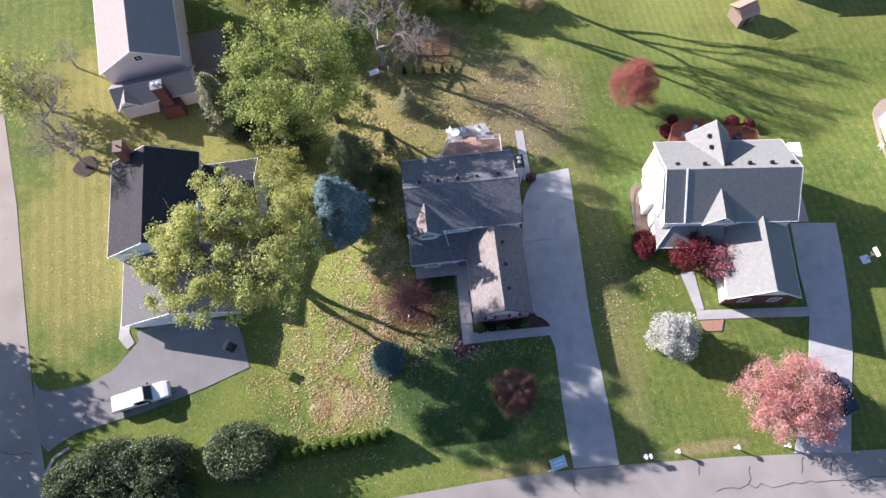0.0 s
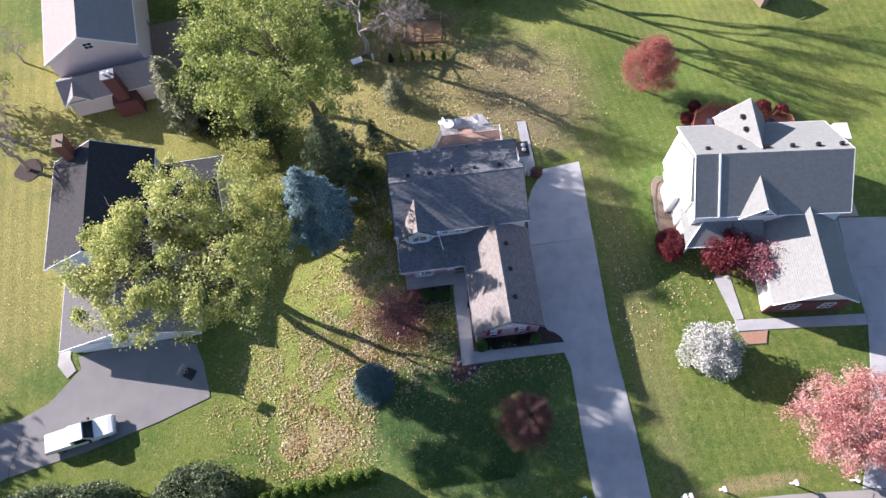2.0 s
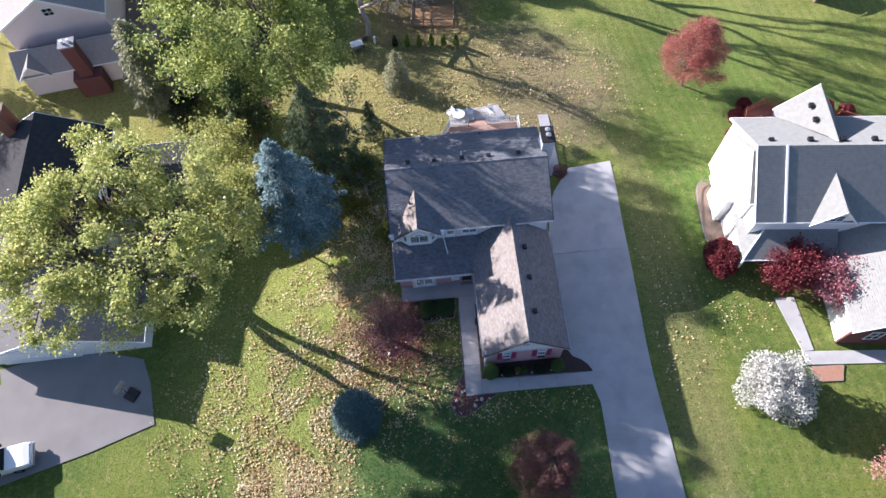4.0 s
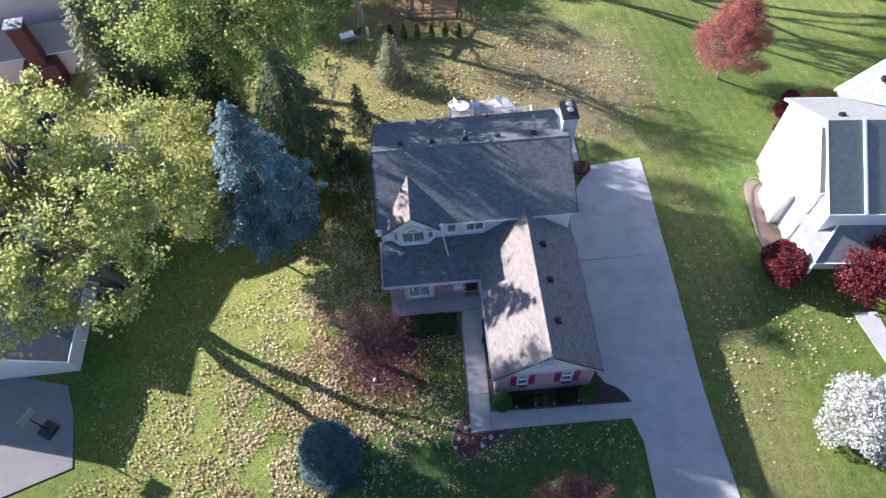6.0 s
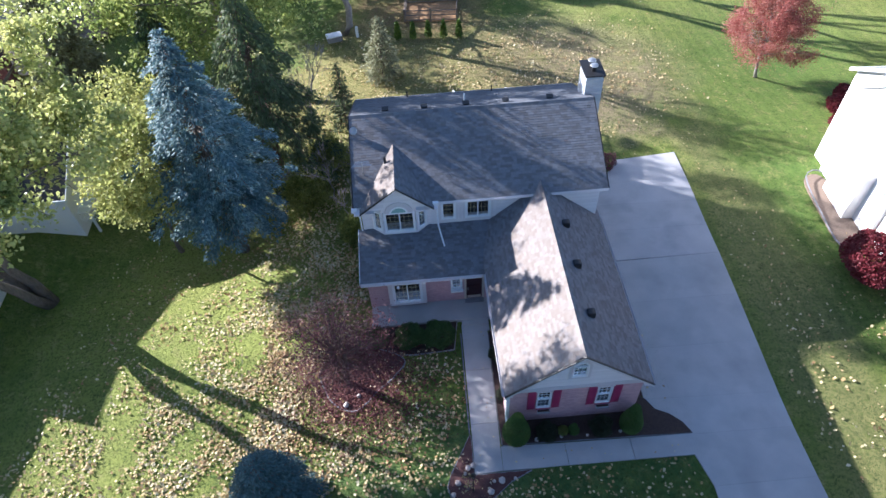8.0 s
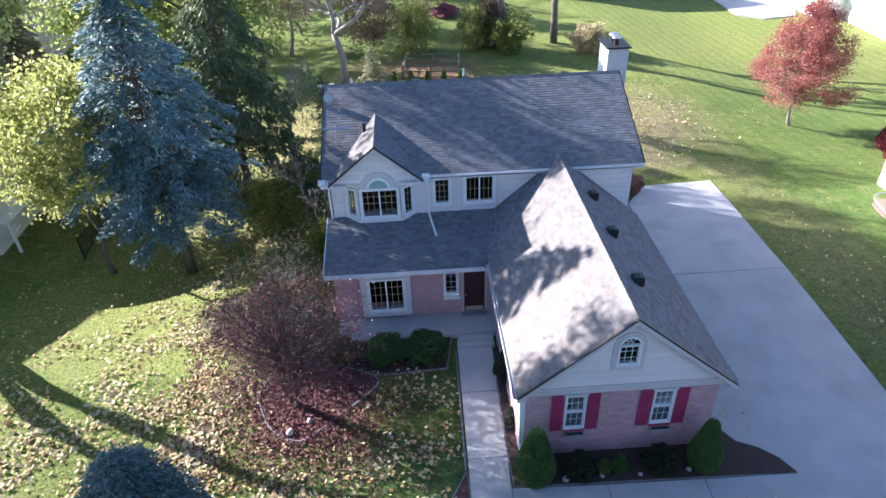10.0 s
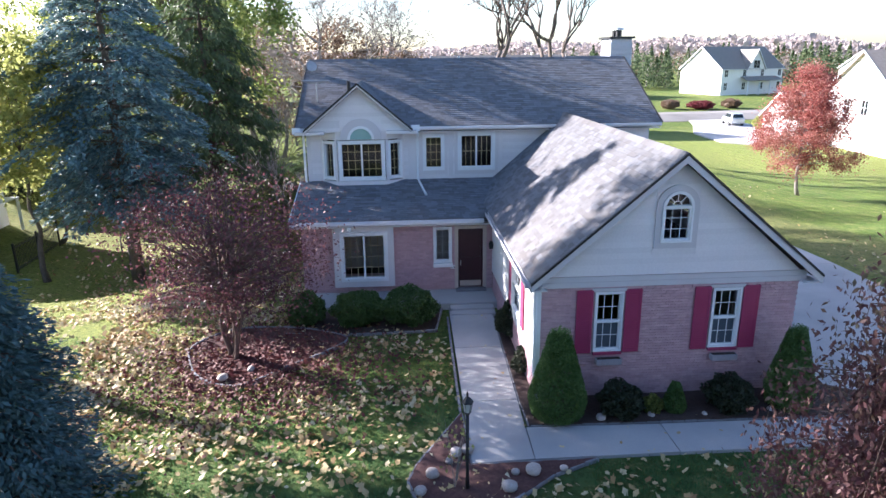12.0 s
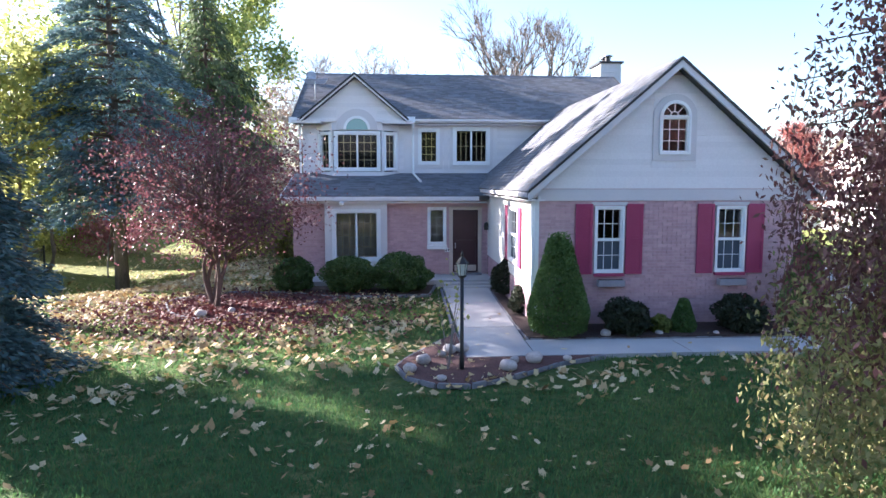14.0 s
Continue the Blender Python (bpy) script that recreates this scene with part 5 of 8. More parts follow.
def house_east():
    h = thing("house", "white two-storey house with light grey shingle roof", "house", (24.9, 24.5, 0), -5.5)
    block(h, -1.7, 12.3, 0.35, 9.9, 6.1, 9.0, "x", WHITE_SIDING, EAST_ROOF, 0.3)
    block(h, -1.95, 0.2, 1.9, 8.4, 5.9, 8.3, "x", WHITE_SIDING, EAST_ROOF, 0.1)
    part("roof_step", Shape().slab([(0.15, 0.0, 6.02), (0.3, 0.0, 6.02), (0.3, 5.1, 9.12), (0.15, 5.1, 9.12)], 0.14), TRIM, h)
    gable_on_slope(h, 4.0, 1.6, 0.15, 3.4, 6.0, 7.9, WHITE_SIDING, EAST_ROOF)
    gable_on_slope(h, 4.3, 2.2, 10.9, 5.6, 6.0, 8.9, WHITE_SIDING, EAST_ROOF, 1)
    far_window(h, mapper("front", 0.13), 3.5, 4.5, 6.05, 6.75)
    block(h, 5.1, 12.4, -7.6, 1.5, 3.5, 6.3, "y", WHITE_SIDING, EAST_ROOF, 0.35)
    brick = part("brick_front", Shape().box(5.0, -7.75, -0.2, 12.5, -7.6, 3.1), MAROON_BRICK, h, "dark maroon brick garage front")
    for u in (6.6, 9.9):
        far_window(h, mapper("front", -7.75), u, u + 1.0, 1.2, 2.6)
    # porch roof with a hipped corner
    part("roof", Shape().slab([(-2.3, -1.8, 3.2), (5.2, -1.8, 3.2), (5.2, 0.4, 4.3), (-0.6, 0.4, 4.3)], 0.12), EAST_ROOF, h)
    part("roof", Shape().slab([(-2.3, 2.4, 3.2), (-2.3, -1.8, 3.2), (-0.6, 0.4, 4.3), (-0.6, 2.4, 4.3)], 0.12), EAST_ROOF, h)
    part("hip_cap", Shape().tube([(-2.3, -1.8, 3.24), (-0.6, 0.4, 4.34)], [0.07, 0.07], 6), TRIM, h)
    part("porch_wall", Shape().box(-1.7, -0.4, -0.2, 5.1, 0.4, 3.2), WHITE_SIDING, h)
    part("gutter", Shape().tube([(-2.3, -1.85, 3.12), (5.1, -1.85, 3.12)], [0.07, 0.07], 6), TRIM, h)
    for x in (-1.9, 1.2, 4.2):
        part("porch_post", Shape().box(x - 0.08, -1.6, 0.0, x + 0.08, -1.44, 3.1), TRIM, h)
    roof_vents(h, [(x, 5.9, 8.7) for x in (2.3, 4.8, 7.2, 9.6, 11.8)] + [(-0.6, 6.0, 8.5), (3.5, 8.2, 8.2), (3.5, 9.6, 8.2)])
    ch = part("chimney", Shape().box(12.7, 7.4, -0.2, 14.0, 9.2, 7.0), WHITE_SIDING, h, "white clad chimney chase")
    part("chimney_shoulder", Shape().box(12.6, 6.9, -0.2, 13.6, 7.4, 3.4), WHITE_SIDING, ch)
    part("side_bay", Shape().box(-2.6, 3.6, -0.2, -1.9, 6.4, 3.2), WHITE_SIDING, h)


house_east()


def house_west():
    h = thing("house", "house with slate-grey shingle roof beside the tree", "house", (-34.5, 31, 0), 1.5)
    block(h, -5.0, 4.8, -2.2, 9.2, 4.9, 7.7, "y", WHITE_SIDING, WEST_ROOF, 0.35)
    block(h, -4.4, 8.2, -9.8, -2.2, 2.3, 5.0, "y", WHITE_SIDING, SLATE_SHINGLE, 0.35)
    block(h, 4.8, 11.2, 1.5, 8.6, 2.7, 4.5, "x", WHITE_SIDING, WEST_ROOF, 0.3)
    part("garage_door", Shape().box(-3.6, -9.9, 0.0, 2.6, -9.8, 2.4), TRIM, h, "white panelled garage door")
    for i in range(4):
        part("door_panel", Shape().box(-3.5, -9.93, 0.08 + i * 0.58, 2.5, -9.9, 0.08 + i * 0.58 + 0.5), TRIM, h)
    part("porch_light", Shape().lathe([(0.06, 0), (0.09, 0.08), (0.04, 0.2)], 8, (-3.95, -9.95, 1.9)), BLACK, h)
    ch = part("chimney", Shape().box(-3.2, 8.6, -0.2, -2.2, 10.0, 8.6), RED_BRICK, h, "brick chimney")
    part("chimney_cap", Shape().box(-3.25, 8.55, 8.6, -2.15, 10.05, 8.72), BROWN_SHINGLE, ch)
    part("flue", Shape().tube([(-2.7, 9.3, 8.7), (-2.7, 9.3, 9.05)], [0.12, 0.12], 10), RED_BRICK, ch)
    part("roof_trim", Shape().slab([(4.4, 3.0, 4.9), (5.1, 3.0, 4.9), (5.1, -1.2, 4.9), (4.4, -1.2, 4.9)], -0.2), TRIM, h)
    part("roof_trim", Shape().box(-5.1, -2.4, 4.55, -0.2, -2.0, 4.75), TRIM, h)


house_west()


def deck_west():
    """Pale deck with lattice at the east end of the west house."""
    d = thing("deck", "low pale grey deck with a lattice skirt", "deck", (-25.6, 36.0, 0))
    for i in range(18):
        part("deck_board", Shape().box(-3.2, -2.8 + i * 0.36, 0.72, 3.0, -2.8 + i * 0.36 + 0.33, 0.78), TRIM, d)
    for x in (-3.1, -1, 1, 2.9):
        for y in (-2.7, 3.6):
            part("post", Shape().box(x - 0.06, y - 0.06, -1.2, x + 0.06, y + 0.06, 0.72), TRIM, d)
    la = Shape()
    for i in range(24):
        u = -3.0 + i * 0.26
        la.tube([(u, -2.8, 0.0), (u + 0.6, -2.8, 0.7)], [0.015, 0.015], 4)
        la.tube([(u + 0.6, -2.82, 0.0), (u, -2.82, 0.7)], [0.015, 0.015], 4)
    part("lattice", la, TRIM, d, kind="stuff")


deck_west()


def house_northwest():
    h = thing("house", "pale two-storey house with grey roof and brick chimney", "house", (-37.6, 59, 0), 8.5)
    block(h, -5.0, 4.6, -5.4, 9.0, 5.7, 8.4, "y", PINK_SIDING, NW_ROOF, 0.3)
    block(h, -4.6, 5.2, -8.9, -5.4, 2.9, 4.3, "x", PINK_SIDING, NW_ROOF, 0.3)
    gable_on_slope(h, -3.2, 1.3, -9.1, -6.4, 2.8, 4.1, PINK_SIDING, NW_ROOF)
    ch = part("chimney", Shape().box(1.0, -10.2, -0.2, 2.3, -9.1, 6.2), MAROON_BRICK, h, "tall dark brick chimney")
    part("chimney_base", Shape().box(0.3, -10.5, -0.2, 3.0, -9.1, 2.4), MAROON_BRICK, ch)
    part("chimney_cap", Shape().box(0.9, -10.3, 6.2, 2.4, -9.0, 6.35), EDGING, ch)
    for x in (1.35, 1.95):
        part("flue", Shape().tube([(x, -9.65, 6.3), (x, -9.65, 6.7)], [0.16, 0.13], 10), TRIM, ch)
    far_window(h, mapper("front", -5.4), -0.4, 0.5, 6.2, 7.0)
    d = thing("deck", "grey wooden deck in the shade of the house", "deck", (-30.2, 58.0, 0), 8.5)
    for i in range(20):
        part("deck_board", Shape().box(-2.4, -3.5 + i * 0.36, 0.5, 2.4, -3.5 + i * 0.36 + 0.34, 0.56), WOOD, d)
    for x in (-2.3, 2.3):
        for y in (-3.4, 3.5):
            part("post", Shape().box(x - 0.06, y - 0.06, -0.2, x + 0.06, y + 0.06, 1.5), WOOD, d)
    part("rail", Shape().box(2.25, -3.4, 1.4, 2.35, 3.5, 1.5), WOOD, d)
    part("rail", Shape().box(-2.4, -3.5, 1.4, 2.4, -3.4, 1.5), WOOD, d)


house_northwest()


def far_house(x, y, rz, w, d, ze, zr, wall, roof, label, wing=True, dormer=False, garage=False):
    """A house in the distance: one block under a gabled roof, with a wing, a dormer or a low garage."""
    h = thing("house", label, "house", (x, y, height(x, y)), rz)
    block(h, -w / 2, w / 2, -d / 2, d / 2, ze, zr, "x", wall, roof, 0.35)
    if wing:
        block(h, w / 2 - 6.5, w / 2 - 0.6, -d / 2 - 3.5, -d / 2 + 0.5, ze - 1.2, ze + 1.2, "y", wall, roof, 0.3)
    if dormer:
        gable_on_slope(h, 0.5, 2.6, -d / 2 - 0.3, -1.5, ze - 0.2, zr - 0.6, wall, roof)
        far_window(h, mapper("front", -d / 2 - 0.32), -0.4, 1.4, ze - 0.1, ze + 1.5)
        part("porch_roof", Shape().slab([(-3.5, -d / 2 - 2.2, 2.9), (7.0, -d / 2 - 2.2, 2.9), (7.0, -d / 2, 3.7), (-3.5, -d / 2, 3.7)], 0.14), roof, h)
        for u in (-3.2, 0.2, 3.4, 6.7):
            part("porch_post", Shape().box(u - 0.12, -d / 2 - 2.0, -0.2, u + 0.12, -d / 2 - 1.76, 2.85), TRIM, h)
    if garage:
        block(h, -w / 2 - 3.0, -w / 2 + 4.5, d / 2 - 0.6, d / 2 + 8.0, 2.8, 5.6, "x", wall, roof, 0.35)
        part("garage_door", Shape().box(-w / 2 - 3.06, d / 2 + 1.2, -0.1, -w / 2 - 3.0, d / 2 + 6.2, 2.3), TRIM, h, "white garage door")
        far_window(h, mapper("left", -w / 2), -1.6, -0.6, 3.7, 5.1)
        far_window(h, mapper("left", -w / 2), 1.4, 2.4, 3.7, 5.1)
    n = int(w / 4)
    for i in range(n):
        u = -w / 2 + 0.8 + i * (w - 2.2) / max(1, n - 1)
        for z in (1.0, 3.7):
            if z + 1.4 < ze:
                far_window(h, mapper("front", -d / 2), u, u + 0.9, z, z + 1.4)
    return h


far_house(11.2, 92, -4, 17, 9, 5.6, 8.4, PINK_SIDING, TAUPE_SHINGLE, "pale two-storey house behind bare trees", False)
far_house(51.8, 67.6, -4, 14, 11, 6.2, 10.0, WHITE_SIDING, TAN_SHINGLE, "big white house glaring in the sun", False, garage=True)
far_house(73, 150, 20, 18, 12, 5.5, 10.0, WHITE_SIDING, TAUPE_SHINGLE, "distant white house with a grey roof and a dormer", False, True)
far_house(112, 152, 14, 18, 11, 5.2, 8.8, WHITE_SIDING, TAN_SHINGLE, "distant pale house with a tan roof")
far_house(34, 146, 8, 16, 10, 5.2, 8.4, WHITE_SIDING, TAUPE_SHINGLE, "distant house beyond the back street")
far_house(-34, 128, 10, 16, 10, 5.2, 8.4, PINK_SIDING, TAUPE_SHINGLE, "distant pale house among trees")
far_house(62.5, 32, -6, 15, 11, 5.6, 8.6, WHITE_SIDING, EAST_ROOF, "white neighbour house beyond the lawn", False)
# two unseen houses behind the camera, added for the window glass to reflect
far_house(-4, -31, 180, 18, 10, 5.4, 8.4, PINK_SIDING, TAUPE_SHINGLE, "unseen house across the street, added for window reflections")
far_house(30, -33, 176, 18, 10, 5.4, 8.4, WHITE_SIDING, TAUPE_SHINGLE, "unseen white house across the street, added for window reflections")


# ---- decks and garden structures ----
def railing(d, pts, z, material, spacing=0.14, post=0.05, tall=0.95):
    for a, b in zip(pts[:-1], pts[1:]):
        ln = math.hypot(b[0] - a[0], b[1] - a[1])
        for zz in (z + 0.1, z + tall):
            part("rail", Shape().tube([(a[0], a[1], zz), (b[0], b[1], zz)], [0.04, 0.04], 4), material, d)
        n = max(1, int(ln / spacing))
        bar = Shape().box(-0.018, -0.018, 0.1, 0.018, 0.018, tall).mesh("baluster", material)
        for i in range(1, n):
            p = lerp(a, b, i / n)
            part("baluster", bar, material, d).location = (p[0], p[1], z)
    for p in pts:
        part("post", Shape().box(p[0] - post, p[1] - post, 0.0, p[0] + post, p[1] + post, z + tall + 0.12), material, d)


def deck_back():
    d = thing("deck", "wooden back deck with white railing", "deck")
    rows_n = 26
    for i in range(rows_n):
        y = 35.6 + i * 0.19
        inset = max(0.0, (y - 38.6) * 0.55)
        part("deck_board", Shape().box(-0.7 + inset, y, 0.58, 6.9, y + 0.175, 0.62), DECK_WOOD, d)
    railing(d, [(-0.7, 35.7), (-0.7, 38.6), (0.4, 40.5), (2.2, 40.5)], 0.62, TRIM)
    railing(d, [(4.0, 40.5), (6.9, 40.4), (6.9, 38.0), (6.9, 35.7)], 0.62, TRIM)
    part("deck_skirt", Shape().box(-0.6, 35.7, 0.0, 6.85, 38.5, 0.56), WOOD, d)
    for i in range(3):
        part("deck_step", Shape().box(2.3, 40.55 + i * 0.3, 0.0, 3.9, 40.85 + i * 0.3, 0.46 - i * 0.15), DECK_WOOD, d)
    t = thing("patio_table", "white round patio table on the back patio", "table", (1.4, 41.9, 0.035))
    part("tabletop", Shape().lathe([(0.6, 0.7), (0.6, 0.74), (0.02, 0.745)], 24), TRIM, t)
    for k in range(4):
        a = k * math.pi / 2
        part("leg", Shape().tube([(0.4 * math.cos(a), 0.4 * math.sin(a), 0), (0.1 * math.cos(a), 0.1 * math.sin(a), 0.7)], [0.025, 0.025], 6), TRIM, t)
    c = patio_chair("white plastic patio chair on the back patio", TRIM)
    c.matrix_basis = pose(2.6, 42.2, 0.035, 0, 0, 80)
    for x, y, r in ((0.6, 42.3, -60), (4.6, 42.1, 20)):
        copy_thing(c, pose(x, y, 0.035, 0, 0, r))


def patio_chair(label, material):
    c = thing("patio_chair", label, "chair", group="patio chairs")
    part("seat", Shape().box(-0.25, -0.25, 0.4, 0.25, 0.25, 0.44), material, c, bevel=0.012)
    part("backrest", Shape().slab([(-0.25, 0.25, 0.44), (0.25, 0.25, 0.44), (0.25, 0.38, 0.95), (-0.25, 0.38, 0.95)], 0.03), material, c)
    for x in (-0.22, 0.22):
        part("armrest", Shape().box(x - 0.03, -0.25, 0.62, x + 0.03, 0.3, 0.65), material, c)
        for y in (-0.22, 0.22):
            part("leg", Shape().tube([(x * 1.1, y * 1.1, 0), (x, y, 0.4)], [0.02, 0.025], 6), material, c)
    return c


deck_back()


def deck_east():
    d = thing("deck", "red-stained wooden deck behind the white house", "deck", (0, 0, -0.7))
    outline = [(27.6, 36.8), (28.9, 39.7), (31.0, 40.6), (33.0, 40.0), (34.2, 38.9), (37.6, 38.4), (39.0, 37.6), (39.2, 35.2)]
    poly = [(28.0, 34.8)] + [(39.2, 34.4)] + outline[::-1]
    part("deck_floor", Shape().prism(poly, 0.35, 0.4), RED_DECK, d)
    for i in range(22):
        y = 35.0 + i * 0.26
        xs = []
        ring = poly + [poly[0]]
        for a, b in zip(ring[:-1], ring[1:]):
            if (a[1] - y - 0.12) * (b[1] - y - 0.12) < 0:
                xs.append(a[0] + (b[0] - a[0]) * (y + 0.12 - a[1]) / (b[1] - a[1]))
        if len(xs) >= 2:
            part("deck_board", Shape().box(min(xs) + 0.06, y, 0.4, max(xs) - 0.06, y + 0.245, 0.43), RED_DECK, d)
    railing(d, outline, 0.4, RED_DECK, 0.18)
    c = patio_chair("blue-grey cushioned patio chair on the red deck", surface("blue_cushion", (0.2, 0.27, 0.36), (0.3, 0.38, 0.47), 5, 0.8, 0.1))
    c.matrix_basis = pose(30.2, 38.3, -0.27, 0, 0, 70)
    copy_thing(c, pose(31.6, 38.9, -0.27, 0, 0, -30))
    copy_thing(c, pose(31.9, 37.9, -0.27, 0, 0, -120))
    g = thing("grill", "covered black barbecue grill on the red deck", "grill", (36.6, 37.2, -0.27))
    part("grill_body", Shape().box(-0.5, -0.3, 0.3, 0.5, 0.3, 0.8), BLACK, g, bevel=0.05)
    part("grill_lid", Shape().lathe([(0.5, 0.0), (0.42, 0.2), (0.2, 0.32), (0.02, 0.34)], 14, (0, 0, 0.8)), BLACK, g, smooth=True)
    for x in (-0.4, 0.4):
        part("leg", Shape().box(x - 0.03, -0.25, 0.0, x + 0.03, 0.25, 0.3), BLACK, g)


deck_east()


def garden_plot():
    g = thing("garden_fence", "low dark timber frame round a bare garden plot", "garden bed")
    c = [(-2.3, 54.4), (2.1, 54.0), (2.4, 57.2), (-2.0, 57.5)]
    for a, b in zip(c, c[1:] + c[:1]):
        for z in (0.15, 0.6, 1.0):
            part("rail", Shape().tube([(a[0], a[1], z), (b[0], b[1], z)], [0.05, 0.05], 4), WOOD, g)
    for p in c + [lerp(c[0], c[1], 0.5), lerp(c[2], c[3], 0.5)]:
        part("post", Shape().box(p[0] - 0.07, p[1] - 0.07, 0, p[0] + 0.07, p[1] + 0.07, 1.15), WOOD, g)
    part("soil", Shape().prism(c, -0.05, 0.06), surface("straw_soil", (0.26, 0.14, 0.06), (0.42, 0.26, 0.13), 6, 0.95, 0.6, 40), g)
    s = thing("stump_post", "short white post beside the garden", "post", (-6.3, 52.6, 0))
    part("post", Shape().tube([(0, 0, 0), (0, 0, 0.9)], [0.12, 0.12], 8), TRIM, s)
    b = thing("storage_box", "low grey storage box on the lawn", "box", (-8.2, 52.3, 0), 15)
    part("box_body", Shape().box(-0.6, -0.35, 0, 0.6, 0.35, 0.45), EDGING, b, bevel=0.02)
    part("lid", Shape().box(-0.64, -0.38, 0.45, 0.64, 0.38, 0.52), TRIM, b)


garden_plot()


def side_fence():
    f = thing("metal_fence", "low black metal picket fence beside the yellow tree", "fence", (-19.2, 32.6, height(-19.2, 34.0)), 4)
    for z in (0.15, 1.1):
        part("rail", Shape().box(-0.02, 0.0, z, 0.02, 4.4, z + 0.04), BLACK, f)
    picket = Shape().box(-0.012, -0.012, 0.05, 0.012, 0.012, 1.25).mesh("picket", BLACK)
    for i in range(1, 34):
        part("picket", picket, BLACK, f).location = (0, i * 0.13, 0)
    for y in (0.0, 2.2, 4.4):
        part("post", Shape().box(-0.04, y - 0.04, -0.1, 0.04, y + 0.04, 1.35), BLACK, f)


side_fence()


def mulch_bed(name, pts, material, label, edge=True, top=0.06, tall=1.0):
    b = thing(name, label, "flower bed", kind="structure")
    part("mulch", Shape().paving(pts, 0.12, top), material, b)
    if edge:
        rng = np.random.default_rng(len(pts))
        ring = pts + [pts[0]]
        for a, c in zip(ring[:-1], ring[1:]):
            ln = math.hypot(c[0] - a[0], c[1] - a[1])
            n = max(1, int(ln / 0.28))
            ang = math.degrees(math.atan2(c[1] - a[1], c[0] - a[0]))
            for i in range(n):
                p = lerp(a, c, (i + 0.5) / n)
                ob = part("edging_stone", EDGE_MESH, EDGING, b)
                ob.matrix_basis = pose(p[0], p[1], 0, 0, 0, ang + rng.normal() * 2) @ Matrix.Diagonal((ln / n / 0.28, 1, tall * rng.uniform(0.85, 1.15), 1))
    return b


EDGE_MESH = Shape().box(-0.135, -0.03, -0.03, 0.135, 0.03, 0.06).mesh("edging_stone", EDGING, bevel=0.012)


def curve_through(pts, n=5):
    """A smooth closed outline through a few corners."""
    out = []
    m = len(pts)
    for i in range(m):
        p0, p1, p2, p3 = (Vector(pts[(i + k - 1) % m]) for k in range(4))
        for j in range(n):
            t = j / n
            out.append(tuple(0.5 * ((2 * p1) + (p2 - p0) * t + (2 * p0 - 5 * p1 + 4 * p2 - p3) * t * t + (3 * p1 - p0 - 3 * p2 + p3) * t ** 3)))
    return out


mulch_bed("flower_bed", [(-0.68, 16.8), (-1.2, 15.9), (-1.72, 15.0), (-1.92, 14.45), (-1.76, 13.85), (-1.3, 13.4), (-0.75, 13.35), (0.0, 13.75), (0.9, 14.45), (1.9, 14.88), (-0.68, 14.86)], MULCH, "pointed red-mulch bed with stone edging round the lamp post")
mulch_bed("flower_bed", [(0.75, 16.15), (7.6, 16.0), (9.52, 15.92), (9.24, 16.48), (8.75, 16.95), (8.15, 17.25), (7.85, 17.8), (7.15, 18.2), (7.15, 17.32), (1.14, 17.32), (1.14, 22.6), (0.85, 22.3), (0.72, 17.2)], DARK_MULCH, "dark mulch bed along the garage wall", top=0.09)
def path_edging():
    b = thing("path_edging", "grey edging stones along the front path", "edging", kind="structure")
    for i in range(20):
        ob = part("edging_stone", EDGE_MESH, EDGING, b)
        ob.matrix_basis = pose(-0.7 + i * 0.006, 17.0 + i * 0.28, 0, 0, 0, 89)


path_edging()
mulch_bed("flower_bed", [(-5.3, 23.28), (-5.4, 21.6), (-3.2, 21.4), (-1.0, 21.5), (-0.7, 23.28)], DARK_MULCH, "dark mulch bed before the porch", top=0.05)
mulch_bed("flower_bed", curve_through([(-7.85, 20.9), (-7.5, 19.6), (-7.0, 18.9), (-6.2, 18.5), (-5.6, 18.8), (-4.95, 19.5), (-4.1, 20.25), (-3.6, 21.2), (-5.2, 22.0), (-7.0, 22.0)]), MULCH, "round red-mulch bed under the plum tree", tall=1.5)
mulch_bed("flower_bed", [(7.2, 18.0), (7.78, 18.0), (7.88, 27.0), (8.2, 30.0), (8.9, 33.5), (7.25, 33.5)], MULCH, "dark red mulch strip beside the drive", False, 0.03)
mulch_bed("flower_bed", curve_through([(21.6, 26.2), (21.7, 29.0), (22.2, 32.0), (23.4, 32.2), (23.4, 29.2), (23.0, 26.2)], 4), surface("tan_mulch", (0.14, 0.1, 0.075), (0.25, 0.19, 0.145), 10, 0.95, 0.6, 50), "curved tan bed beside the white house")
mulch_bed("flower_bed", [(26.5, 14.6), (26.9, 13.4), (28.7, 13.3), (29.2, 14.5)], surface("tan_mulch", (0.28, 0.14, 0.09), (0.4, 0.24, 0.17), 10, 0.95, 0.6, 50), "small brown bed beside the path")
mulch_bed("flower_bed", curve_through([(-47.6, 42.6), (-46, 41.7), (-44.6, 42.7), (-45.2, 44.4), (-46.8, 44.2)], 4), DARK_MULCH, "round mulch bed under a bare tree")


